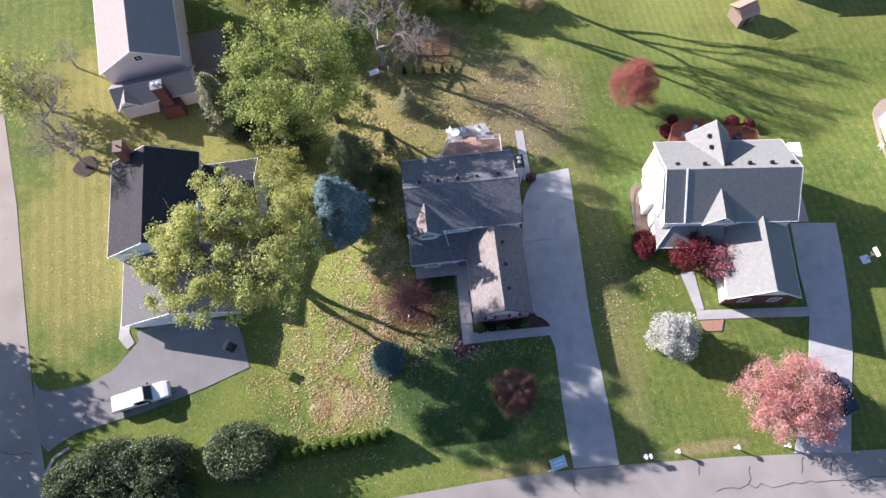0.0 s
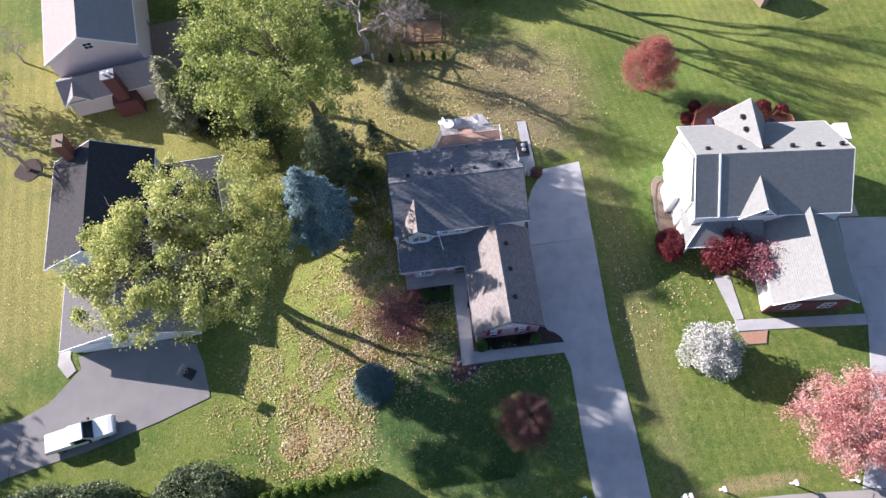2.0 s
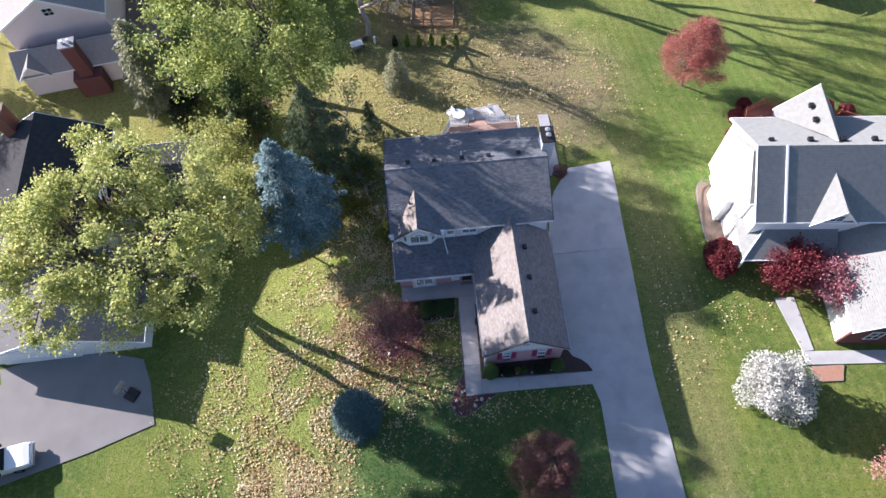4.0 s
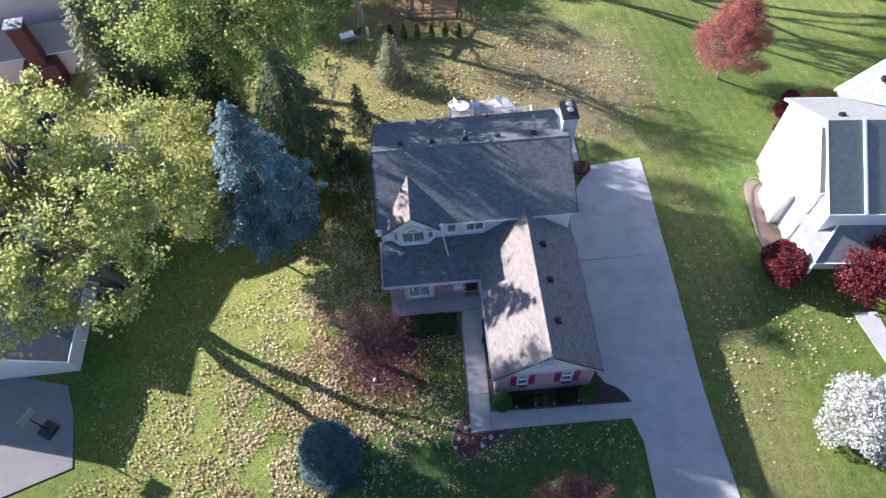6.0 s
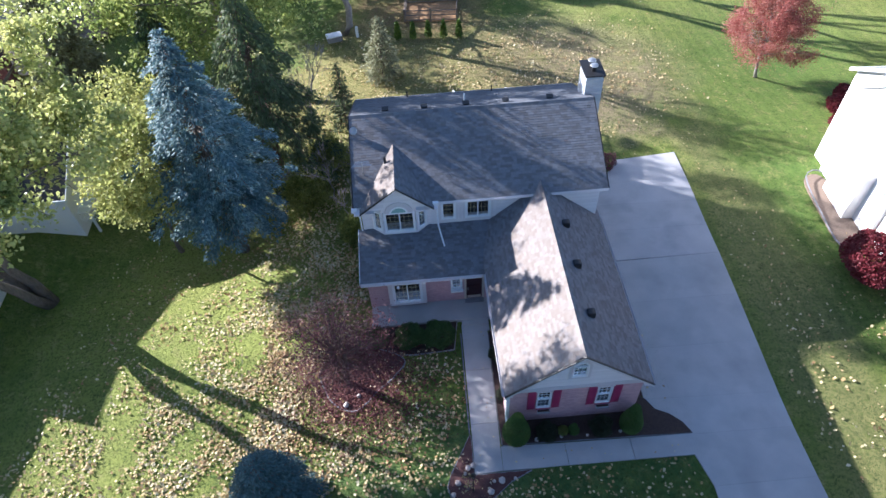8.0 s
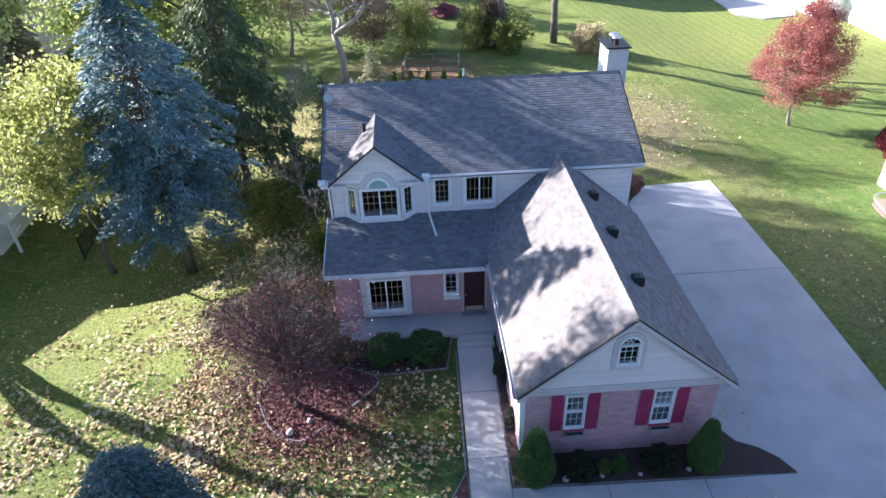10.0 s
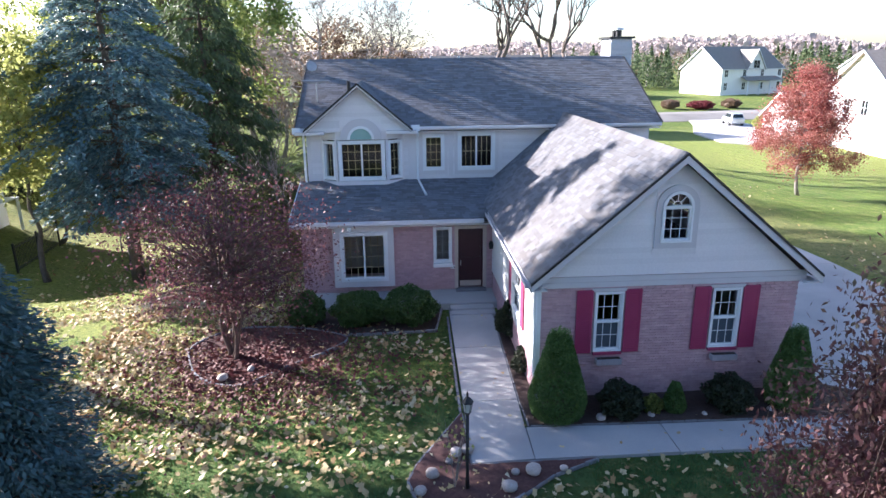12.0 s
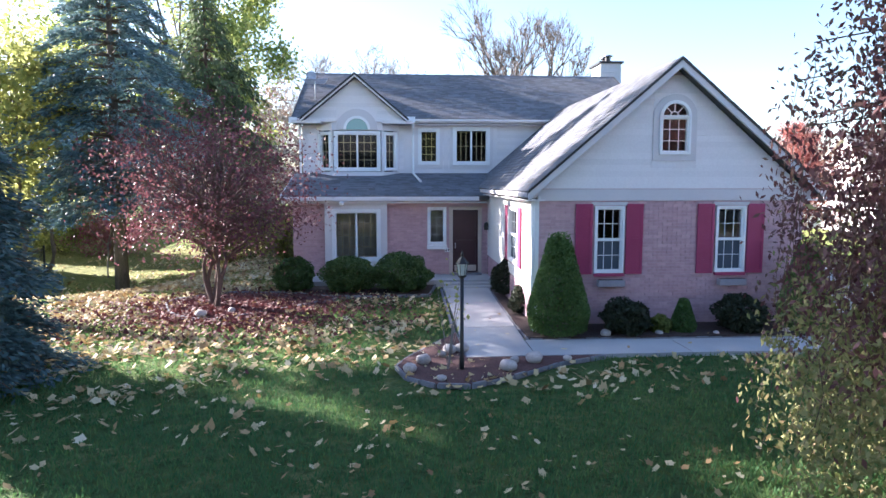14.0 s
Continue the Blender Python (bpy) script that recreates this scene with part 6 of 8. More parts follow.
def stones():
    rng = np.random.default_rng(3)
    bm = bmesh.new()
    bmesh.ops.create_icosphere(bm, subdivisions=2, radius=1.0)
    for v in bm.verts:
        v.co *= 1 + 0.18 * noise.noise(v.co * 1.7)
        v.co.z *= 0.72
    me = bpy.data.meshes.new("stone")
    bm.to_mesh(me)
    bm.free()
    me.materials.append(STONE)
    me.shade_smooth()
    spots = [(-1.45, 14.55, 0.17), (-1.7, 14.05, 0.16), (-0.95, 15.2, 0.17), (-0.7, 15.3, 0.17), (-0.05, 14.05, 0.18), (0.5, 14.5, 0.2), (-1.1, 14.95, 0.12), (0.15, 14.5, 0.11), (-1.2, 13.55, 0.1), (1.1, 14.55, 0.1),
             (2.35, 16.25, 0.15), (6.25, 16.3, 0.11), (3.5, 16.3, 0.1), (4.7, 16.25, 0.08), (-6.5, 18.85, 0.17), (-5.9, 19.3, 0.13)]
    for x, y, r in spots:
        r *= 0.8
        ob = tagged(new("stone", me), "rounded grey-pink field stone on mulch", "stone", "stones in the beds")
        ob.matrix_basis = pose(x, y, 0.06 + r * 0.5, 0, 0, rng.uniform(0, 360)) @ Matrix.Diagonal((r * rng.uniform(0.9, 1.25), r * rng.uniform(0.8, 1.1), r, 1))


stones()


# ---- plants ----
def standing(loc):
    """A place given at level zero, brought to the lie of the land."""
    return loc if loc[2] else (loc[0], loc[1], height(loc[0], loc[1]))


def limb_path(a, b, rng, sag=0.1, n=5):
    a, b = np.array(a, float), np.array(b, float)
    d = np.linalg.norm(b - a)
    bend = rng.normal(size=3) * 0.07 * d
    out = []
    for i in range(n + 1):
        t = i / n
        p = a + (b - a) * t + bend * math.sin(math.pi * t) + rng.normal(size=3) * 0.015 * d * (0 < i < n)
        p[2] += sag * d * math.sin(math.pi * t)
        out.append(tuple(p))
    return out


def crown_points(rng, n, centre, radii, hollow=0.5, lumps=0.35, seed=0.0, gaps=None):
    """Places inside an uneven crown, most of them towards its skin; gaps leaves open holes in it."""
    if gaps is not None:
        many = crown_points(rng, n * 4, centre, radii, hollow, lumps, seed)
        keep = [noise.noise((p[0] * 0.42 + seed, p[1] * 0.42, p[2] * 0.42)) > gaps for p in many]
        return many[np.array(keep)][:n]
    d = rng.normal(size=(n, 3))
    d /= np.linalg.norm(d, axis=1)[:, None]
    r = rng.uniform(hollow ** 3, 1, n) ** (1 / 3)
    lump = np.array([1 + lumps * noise.noise((v[0] * 1.8 + seed, v[1] * 1.8, v[2] * 1.8)) for v in d])
    return np.array(centre) + d * np.array(radii) * (r * lump)[:, None]


def broadleaf(name, label, loc, trunk_h, trunk_r, centre, radii, clusters, per, leaf, material, bark, seed, spread=0.6, limbs=26, stems=1, droop=0.0, hollow=0.45, lumps=0.4, category="tree", long=1.4, flat=0.0, gaps=None, cone=0.0, fan=0.22):
    """A deciduous tree: tapered trunk, limbs, and a crown of leaf clumps."""
    rng = np.random.default_rng(seed)
    t = thing(name, label, category, standing(loc))
    pts = crown_points(rng, clusters, centre, radii, hollow, lumps, seed * 3.7, gaps)
    clusters = len(pts)
    if cone:
        rel = (pts[:, 2] - centre[2]) / radii[2]
        pts[:, :2] *= (1 - cone * np.clip(rel, -0.4, 1))[:, None]
    wood = Shape()
    forks = []
    for k in range(stems):
        a = 2 * math.pi * k / stems + rng.uniform(0, 1)
        lean = 0.0 if stems == 1 else fan
        top = (centre[0] * 0.6 + math.cos(a) * lean * trunk_h, centre[1] * 0.6 + math.sin(a) * lean * trunk_h, trunk_h + (centre[2] - trunk_h) * 0.6)
        base = (math.cos(a) * 0.12 * (stems > 1), math.sin(a) * 0.12 * (stems > 1), -0.15)
        path = limb_path(base, top, rng, 0.0, 6)
        r = trunk_r / math.sqrt(stems)
        wood.tube(path, [r * 1.25] + [r * (1 - 0.7 * i / 6) for i in range(1, 7)], 9)
        forks += path[3:]
    order = rng.permutation(clusters)[:limbs]
    for i in order:
        tip = pts[i]
        f = min(forks, key=lambda q: np.linalg.norm(np.array(q) - tip) + 0.8 * max(0, q[2] - tip[2] + 0.5))
        path = limb_path(f, tip, rng, 0.06)
        r = max(0.012, trunk_r * 0.3 * rng.uniform(0.6, 1))
        wood.tube(path, [r * (1 - 0.82 * j / 5) for j in range(6)], 5)
        for _ in range(3):
            b = path[rng.integers(2, 5)]
            q = np.array(b) + rng.normal(size=3) * np.array(radii) * 0.22
            wood.tube(limb_path(b, q, rng, 0.03, 3), [r * 0.35, r * 0.25, r * 0.16, r * 0.08], 4)
    part("trunk", wood, bark, t, smooth=True)
    n = clusters * per
    c = np.repeat(pts, per, 0) + rng.normal(size=(n, 3)) * np.repeat(rng.uniform(0.5, 1.2, clusters), per)[:, None] * spread * np.array([1, 1, 0.75])
    if droop:
        c[:, 2] -= np.abs(rng.normal(size=n)) * droop
    keep = c[:, 2] > 0.15
    c = c[keep]
    u, v = random_axes(rng, len(c), leaf, long, flat, droop * 0.8)
    part("crown", flecks("crown", c, u, v, material), material, t, kind="stuff")
    return t


def bare_tree(name, label, loc, tall, trunk_r, seed, bark, spread=0.55, depth=5, category="tree"):
    """A leafless tree: forks all the way out to twigs."""
    rng = np.random.default_rng(seed)
    t = thing(name, label, category, standing(loc))
    s = Shape()

    def grow(p, d, length, r, level):
        q = np.array(p) + d * length
        s.tube(limb_path(p, q, rng, 0.02, 3), [max(q, 0.01) for q in (r, r * 0.9, r * 0.8, r * 0.68)], 7 if level < 2 else 4)
        if level >= depth:
            return
        for _ in range(3 if level < depth - 1 else 4):
            e = d + rng.normal(size=3) * spread
            e[2] += 0.18
            e /= np.linalg.norm(e)
            grow(q, e, length * rng.uniform(0.62, 0.85), r * rng.uniform(0.5, 0.68), level + 1)
    grow((0, 0, -0.2), np.array([0.03, 0.02, 1.0]), tall * 0.27, trunk_r, 0)
    part("trunk", s, bark, t, smooth=True)
    return t


def conifer(name, label, loc, tall, radius, material, bark, seed, bare=0.12, per=26, needle=0.32, droop=0.25, whorls=26, curve=0.85, limb_n=9, trunk_r=0.16, category="tree", hang=0.0, tuft=0.2, column=1.0):
    """A spruce: straight trunk, whorls of boughs, sprays of needles along each."""
    rng = np.random.default_rng(seed)
    t = thing(name, label, category, standing(loc))
    wood = Shape().tube([(0, 0, -0.2), (0, 0, tall * 0.5), (0, 0, tall * 0.97)], [trunk_r * 1.2, trunk_r * 0.7, 0.02], 9)
    cs, us, vs = [], [], []
    for i in range(whorls):
        k = i / (whorls - 1)
        z = tall * (bare + (0.98 - bare) * k)
        rr = radius * min(1.0, (1 - k) / column) ** curve * (1 + 0.12 * rng.normal()) + 0.12
        nb = max(4, int(limb_n * (1 - 0.45 * k)))
        for j in range(nb):
            a = 2 * math.pi * (j + rng.uniform(-0.35, 0.35)) / nb + i * 2.4
            ln = rr * rng.uniform(0.72, 1.08)
            d = np.array([math.cos(a), math.sin(a), 0.0])
            tip = d * ln + np.array([0, 0, z - droop * ln * rng.uniform(0.6, 1.3)])
            up = np.array([0, 0, z])
            path = [up + (tip - up) * s + np.array([0, 0, 0.12 * ln * math.sin(math.pi * s)]) for s in (0, 0.35, 0.7, 1.0)]
            wood.tube(path, [0.035 * trunk_r / 0.16, 0.026, 0.018, 0.008], 4)
            m = max(6, int(per * ln / max(radius, 0.5) + 5))
            tufts = 3 + int(ln * 2.2)
            pick = rng.integers(0, tufts, m)
            ts = rng.uniform(0.25, 1.0, tufts) ** 0.7
            s = np.clip(ts[pick] + rng.normal(size=m) * tuft / max(ln, 0.4), 0.12, 1.04)
            pos = up + (tip - up) * s[:, None]
            pos[:, 2] += 0.12 * ln * np.sin(np.pi * s)
            side = np.array([-d[1], d[0], 0.0])
            off = (rng.normal(size=tufts) * 0.22 * ln * (1.15 - ts))[pick] + rng.normal(size=m) * tuft
            pos += side * off[:, None]
            pos[:, 2] += rng.normal(size=m) * (0.03 + tuft * 0.25) - hang * rng.uniform(0, 1, m)
            ax = d * 0.8 + side * (np.sign(off) * rng.uniform(0.1, 0.9, m))[:, None] + rng.normal(size=(m, 3)) * 0.25
            ax[:, 2] -= 0.25 + 2.0 * hang
            ax /= np.linalg.norm(ax, axis=1)[:, None]
            nv = np.cross(ax, rng.normal(size=(m, 3)) * 0.5 + np.array([0, 0, 1.0]))
            nv /= np.linalg.norm(nv, axis=1)[:, None] + 1e-9
            sz = needle * rng.uniform(0.6, 1.3, m)[:, None]
            cs.append(pos)
            us.append(ax * sz * 0.75)
            vs.append(nv * sz * 0.3)
    part("trunk", wood, bark, t, smooth=True)
    part("needles", flecks("needles", np.concatenate(cs), np.concatenate(us), np.concatenate(vs), material), material, t, kind="stuff")
    return t


def shrub(name, label, loc, radii, n, leaf, material, seed, cone=0.0, lumps=0.15, hollow=0.75, group="", category="bush"):
    """A clipped or rounded bush: a dark twiggy core under a skin of leaves."""
    rng = np.random.default_rng(seed)
    t = thing(name, label, category, standing(loc), 0, group)
    core = Shape()
    for _ in range(7):
        a = rng.uniform(0, 2 * math.pi)
        core.tube([(0, 0, -0.05), (0.35 * radii[0] * math.cos(a), 0.35 * radii[1] * math.sin(a), radii[2] * 0.8), (0.7 * radii[0] * math.cos(a), 0.7 * radii[1] * math.sin(a), radii[2] * 1.2)], [0.03, 0.02, 0.008], 4)
    part("twig_core", core, BROWN_BARK, t, kind="stuff")
    c = crown_points(rng, n, (0, 0, radii[2]), radii, hollow, lumps, seed * 1.3)
    if cone:
        k = np.clip(c[:, 2] / (2 * radii[2]), 0, 1)
        f = np.where(k < 0.25, 0.85 + 0.6 * k, 1 - cone * (k - 0.25) / 0.75)
        rad = np.hypot(c[:, 0] / radii[0], c[:, 1] / radii[1])
        want = np.where(k > 0.6, np.sqrt(rng.uniform(0, 1, len(c))), rng.uniform(hollow, 1, len(c))) * f
        g = want / np.maximum(rad, 1e-3)
        c[:, 0] *= g
        c[:, 1] *= g
    c[:, 2] = np.maximum(c[:, 2], rng.uniform(0.0, 0.15, len(c)))
    u, v = random_axes(rng, len(c), leaf, 1.5)
    part("leaves", flecks("leaves", c, u, v, material), material, t, kind="stuff")
    return t


BROWN_LEAF = leafy("brown_leaves", [(0.14, 0.09, 0.06), (0.22, 0.15, 0.10), (0.3, 0.22, 0.15)], 0.3)
# both far-woods colours are paled to carry the haze of distance
HAZE_GREYED_WOODS = leafy("haze_greyed_twigs", [(0.24, 0.2, 0.19), (0.32, 0.27, 0.255), (0.42, 0.36, 0.33)], 0.3)
HAZE_PALED_HILL = leafy("haze_paled_far_woods", [(0.34, 0.29, 0.29), (0.42, 0.36, 0.355), (0.52, 0.45, 0.43)], 0.3)
TAN_LEAF = leafy("tan_grass_leaves", [(0.36, 0.29, 0.15), (0.48, 0.4, 0.22), (0.6, 0.52, 0.32)], 0.3)
# the west trees
broadleaf("shade_tree", "big green and yellow autumn maple over the west house", (-23.8, 27.4, 0), 6.5, 0.6, (1.0, -3.5, 14.3), (9.0, 7.4, 3.8), 340, 210, 0.15, GREEN_LEAF, BARK, 21, 0.4, 60, 4, lumps=0.45, hollow=0.6, gaps=-0.04, fan=0.42)
broadleaf("shade_tree", "tall green and yellow tree behind the spruces", (-13.5, 46.6, 0), 6.5, 0.4, (-2.5, -1.6, 13.0), (7.8, 6.6, 6.0), 300, 130, 0.18, BACK_LEAF, BARK, 22, 0.55, 56, lumps=0.7, gaps=-0.1)
broadleaf("young_tree", "slim yellow-green tree beside the blue spruce", (-17.2, 31.2, 0), 2.8, 0.14, (0, -0.4, 7.4), (2.9, 2.9, 3.4), 150, 90, 0.15, YELLOW_LEAF, BARK, 23, 0.45, 26)
broadleaf("young_tree", "yellow-leaved tree behind the maple", (-19.8, 37.5, 0), 2.6, 0.14, (0, 0, 6.0), (2.8, 2.8, 3.2), 90, 80, 0.16, YELLOW_LEAF, BARK, 24, 0.45, 26)
conifer("blue_spruce", "tall blue spruce with a bare lower trunk", (-13.2, 30.8, 0), 15.2, 3.2, BLUE_NEEDLE, BARK, 31, 0.24, 330, 0.15, 0.26, 26, 0.85, 11, 0.24, tuft=0.17, column=0.52)
conifer("norway_spruce", "dark drooping spruce behind the blue one", (-11.2, 36.8, 0), 13.8, 4.2, DARK_NEEDLE, BROWN_BARK, 32, 0.24, 300, 0.17, 0.26, 22, 0.72, 9, 0.22, hang=0.4)
conifer("norway_spruce", "dark spruce among the back trees", (-17.9, 41.4, 0), 11.5, 2.3, DARK_NEEDLE, BROWN_BARK, 33, 0.42, 110, 0.22, 0.28, 18, 0.75, 8, 0.2, hang=0.35)
conifer("cedar", "olive-grey conifer beside the pale house", (-27.4, 47.4, 0), 10.5, 2.7, OLIVE_NEEDLE, BROWN_BARK, 34, 0.05, 100, 0.24, 0.05, 28, 0.55, 12, 0.18)
conifer("small_spruce", "small grey-green spruce on the back lawn", (-4.2, 46.4, 0), 5.0, 1.5, OLIVE_NEEDLE, BROWN_BARK, 35, 0.04, 60, 0.15, 0.15, 18, 0.8, 9, 0.07)
conifer("small_spruce", "thin young conifer beside the house", (-6.9, 40.6, 0), 5.2, 1.0, DARK_NEEDLE, BROWN_BARK, 36, 0.1, 40, 0.15, 0.2, 14, 0.8, 7, 0.06)
conifer("front_spruce", "dense dark blue-green spruce on the front lawn", (-9.15, 14.0, 0), 5.3, 1.9, TEAL_NEEDLE, BROWN_BARK, 37, 0.02, 330, 0.09, 0.12, 26, 0.48, 12, 0.1)
broadleaf("plum_tree", "small multi-stemmed plum tree with dark purple leaves", (-6.55, 20.2, 0), 1.3, 0.15, (0.1, 0.0, 3.2), (2.7, 2.5, 2.0), 250, 45, 0.06, PLUM_LEAF, BROWN_BARK, 41, 0.44, 110, 5, 0.1, 0.25, 0.3)


def weeping_tree():
    """A grafted weeping tree: upright stem, arching limbs, and strings of leaves that hang to the ground."""
    rng = np.random.default_rng(42)
    t = thing("weeping_tree", "small weeping tree with red and green hanging leaves", "tree", (4.25, 8.8, 0))
    wood = Shape().tube(limb_path((0, 0, -0.15), (0.1, 0.05, 6.2), rng, 0.0, 6), [0.12, 0.1, 0.085, 0.07, 0.055, 0.04, 0.02], 8)
    red, green = [], []
    for i in range(470):
        k = rng.uniform(0, 1)
        start = 1.6 + 4.9 * k
        a = rng.uniform(0, 2 * math.pi)
        reach = (2.55 - 1.5 * max(0.0, k - 0.35)) * math.sqrt(rng.uniform(0.05, 1.0)) * (1 + 0.25 * noise.noise((math.cos(a) * 1.5, math.sin(a) * 1.5, 3.1)))
        rise = rng.uniform(0.0, 0.5)
        tip = np.array([math.cos(a) * reach, math.sin(a) * reach, start + rise])
        low = max(0.2, tip[2] - rng.uniform(1.0, 3.6) * (0.6 + reach / 2.2))
        path = [np.array([0.05, 0.02, start]), tip * np.array([0.5, 0.5, 0]) + np.array([0, 0, start + rise + 0.15]), tip]
        n = 7
        for j in range(1, n + 1):
            s = j / n
            path.append(np.array([tip[0] * (1 + 0.1 * s) + rng.normal() * 0.05, tip[1] * (1 + 0.1 * s) + rng.normal() * 0.05, tip[2] + (low - tip[2]) * s]))
        if i % 2 == 0:
            wood.tube(path, [0.014, 0.01, 0.007] + [0.0045 - 0.0004 * j for j in range(n)], 4)
        p = np.array(path)
        m = 210 if k < 0.5 else 280
        at = rng.uniform(1.0, len(p) - 1.01, m)
        i0 = at.astype(int)
        c = p[i0] + (p[i0 + 1] - p[i0]) * (at - i0)[:, None] + rng.normal(size=(m, 3)) * np.array([0.13, 0.13, 0.1])
        c = c[c[:, 2] > 0.12]
        g = c[:, 2] + rng.normal(size=len(c)) * 0.5 < 1.9
        red.append(c[~g])
        green.append(c[g])
    part("trunk", wood, BROWN_BARK, t, smooth=True)
    for c, m_ in ((np.concatenate(red), WEEP_LEAF), (np.concatenate(green), WEEP_GREEN)):
        u, v = random_axes(rng, len(c), 0.04, 2.1, 0.0, 1.2)
        part("crown", flecks("crown", c, u, v, m_), m_, t, kind="stuff")


weeping_tree()
broadleaf("red_maple", "young round red-leaved maple on the back lawn", (24.5, 44.6, -1.3), 1.7, 0.12, (0, 0, 4.9), (2.9, 2.9, 3.5), 230, 210, 0.078, RED_LEAF, PALE_BARK, 43, 0.36, 90, lumps=0.2, hollow=0.25, cone=0.5)
broadleaf("coral_maple", "wide coral-red maple beside the east drive", (32.2, 4.6, 0), 1.6, 0.2, (0, 0.2, 4.0), (5.0, 4.4, 2.6), 300, 165, 0.105, PINK_LEAF, PALE_BARK, 44, 0.42, 60, lumps=0.55, hollow=0.4)
broadleaf("cherry_tree", "crimson ornamental tree before the white house", (26.6, 22.0, 0), 1.3, 0.12, (0, 0, 3.0), (2.6, 2.0, 1.4), 140, 90, 0.13, CRIMSON_LEAF, BROWN_BARK, 45, 0.4, 40)
broadleaf("cherry_tree", "mauve ornamental tree half bare before the white house", (29.6, 20.6, 0), 1.3, 0.12, (0, 0, 3.0), (2.6, 2.2, 1.6), 130, 60, 0.12, MAUVE_LEAF, PALE_BARK, 46, 0.4, 60)
shrub("silver_shrub", "big round silvery-white shrub on the east lawn", (22.6, 13.2, 0), (2.4, 2.4, 2.1), 17000, 0.12, SILVER_LEAF, 51, 0, 0.7, 0.35)
shrub("crimson_shrub", "tall crimson burning bush beside the white house", (21.8, 24.2, 0), (1.35, 1.8, 1.25), 9000, 0.11, CRIMSON_LEAF, 52, 0, 0.2)
for x, y, r in ((28.3, 39.6, 0.8), (27.2, 37.4, 0.7), (37.0, 39.8, 0.9), (39.0, 39.2, 0.75), (29.6, 41.2, 0.7)):
    shrub("crimson_shrub", "round red bush beside the red deck", (x, y, height(x, y)), (r, r, r * 0.8), 1500, 0.14, CRIMSON_LEAF, int(x * 7), 0, 0.2, group="red bushes round the deck")
# bushes before the house
for x, y, rx, rz, n, mat_, lab in ((-3.25, 22.2, 0.76, 0.52, 5200, SHRUB_LEAF, "rounded clipped boxwood before the porch"), (-1.75, 22.2, 0.82, 0.54, 5200, SHRUB_LEAF, "rounded clipped boxwood before the porch"), (-4.85, 22.3, 0.55, 0.48, 3200, SHRUB_LEAF, "small dark boxwood at the porch end"),
                                   (1.3, 20.8, 0.58, 0.56, 5000, DARK_SHRUB, "dark bush beside the front path"), (1.1, 18.6, 0.32, 0.34, 1500, DARK_SHRUB, "low dark bush beside the front path"), (2.85, 16.45, 0.48, 0.36, 2600, DARK_SHRUB, "low dark bush under the garage window"), (5.35, 16.45, 0.52, 0.4, 2600, DARK_SHRUB, "low dark bush under the garage window"),
                                   (3.6, 16.5, 0.25, 0.2, 700, OLIVE_LEAF, "thin perennial clump in the mulch"), (10.1, 34.7, 0.7, 0.45, 1600, PLUM_LEAF, "reddish grass clump at the end of the drive")):
    shrub("bush", lab, (x, y, height(x, y) + 0.03), (rx, rx, rz), int(n * 2.2), 0.05, mat_, int(abs(x) * 31 + y), 0, 0.45)
for x, rr, zz in ((1.42, 0.66, 1.02), (6.75, 0.55, 0.95), (4.1, 0.27, 0.36)):
    shrub("cone_shrub", "clipped cone-shaped dwarf spruce against the brick", (x, 16.5, 0.05), (rr, rr, zz), int(52000 * rr * zz) + 4000, 0.03, CONE_LEAF, int(x * 13), 0.66, 0.22, 0.8, "cone shrubs before the garage")
# evergreens along the south-west corner
for i in range(11):
    x = -20.6 + i * 1.05
    shrub("arborvitae", "bright green arborvitae in a hedge row", (x, 5.0 + 0.09 * i, 0), (0.85, 0.85, 1.35), 5000, 0.1, ARB_LEAF, 60 + i, 0.75, 0.15, 0.6, "hedge row")
for i in range(6):
    shrub("arborvitae", "small columnar arborvitae on the back lawn", (-4.2 + i * 1.25, 51.9 - i * 0.1, 0), (0.3, 0.3, 0.8), 800, 0.12, ARB_LEAF if i else DARK_SHRUB, 80 + i, 0.7, 0.1, 0.6, "row of young arborvitae")
for x, y, r, z, sd in ((-42.6, 4.4, 3.3, 2.5, 1), (-38.6, 5.6, 3.6, 3.0, 2), (-34.2, 5.4, 3.6, 2.9, 3), (-38.4, 1.8, 3.4, 2.4, 4), (-33.4, 1.6, 3.4, 2.5, 6), (-43.4, 1.2, 2.8, 1.7, 5)):
    shrub("juniper", "large spreading dark green juniper at the street corner", (x, y, 0), (r, r * 0.9, z), 20000, 0.17, JUNIPER_NEEDLE, 90 + sd, 0.3, 0.95, 0.35, "junipers")
shrub("juniper", "loose grey-green juniper at the end of the hedge", (-25.4, 5.6, 0), (4.4, 3.6, 2.5), 16000, 0.18, JUNIPER_NEEDLE, 99, 0.35, 1.0, 0.3, "junipers")
# undergrowth behind the spruces
for i, (x, y, r, z, m_) in enumerate(((-9.5, 33.5, 1.8, 1.4, OLIVE_LEAF), (-8.0, 36.8, 1.4, 1.0, OLIVE_LEAF), (-19.5, 45.0, 2.2, 1.5, MAUVE_LEAF), (-22.5, 44.6, 2.4, 1.6, OLIVE_LEAF), (-25.4, 45.8, 1.8, 1.2, DARK_SHRUB), (-6.2, 29.8, 0.8, 0.9, OLIVE_LEAF))):
    shrub("undergrowth", "tangled bush among the back trees", (x, y, 0), (r, r, z), 7000, 0.1, m_, 110 + i, 0, 0.6, 0.3, "undergrowth")
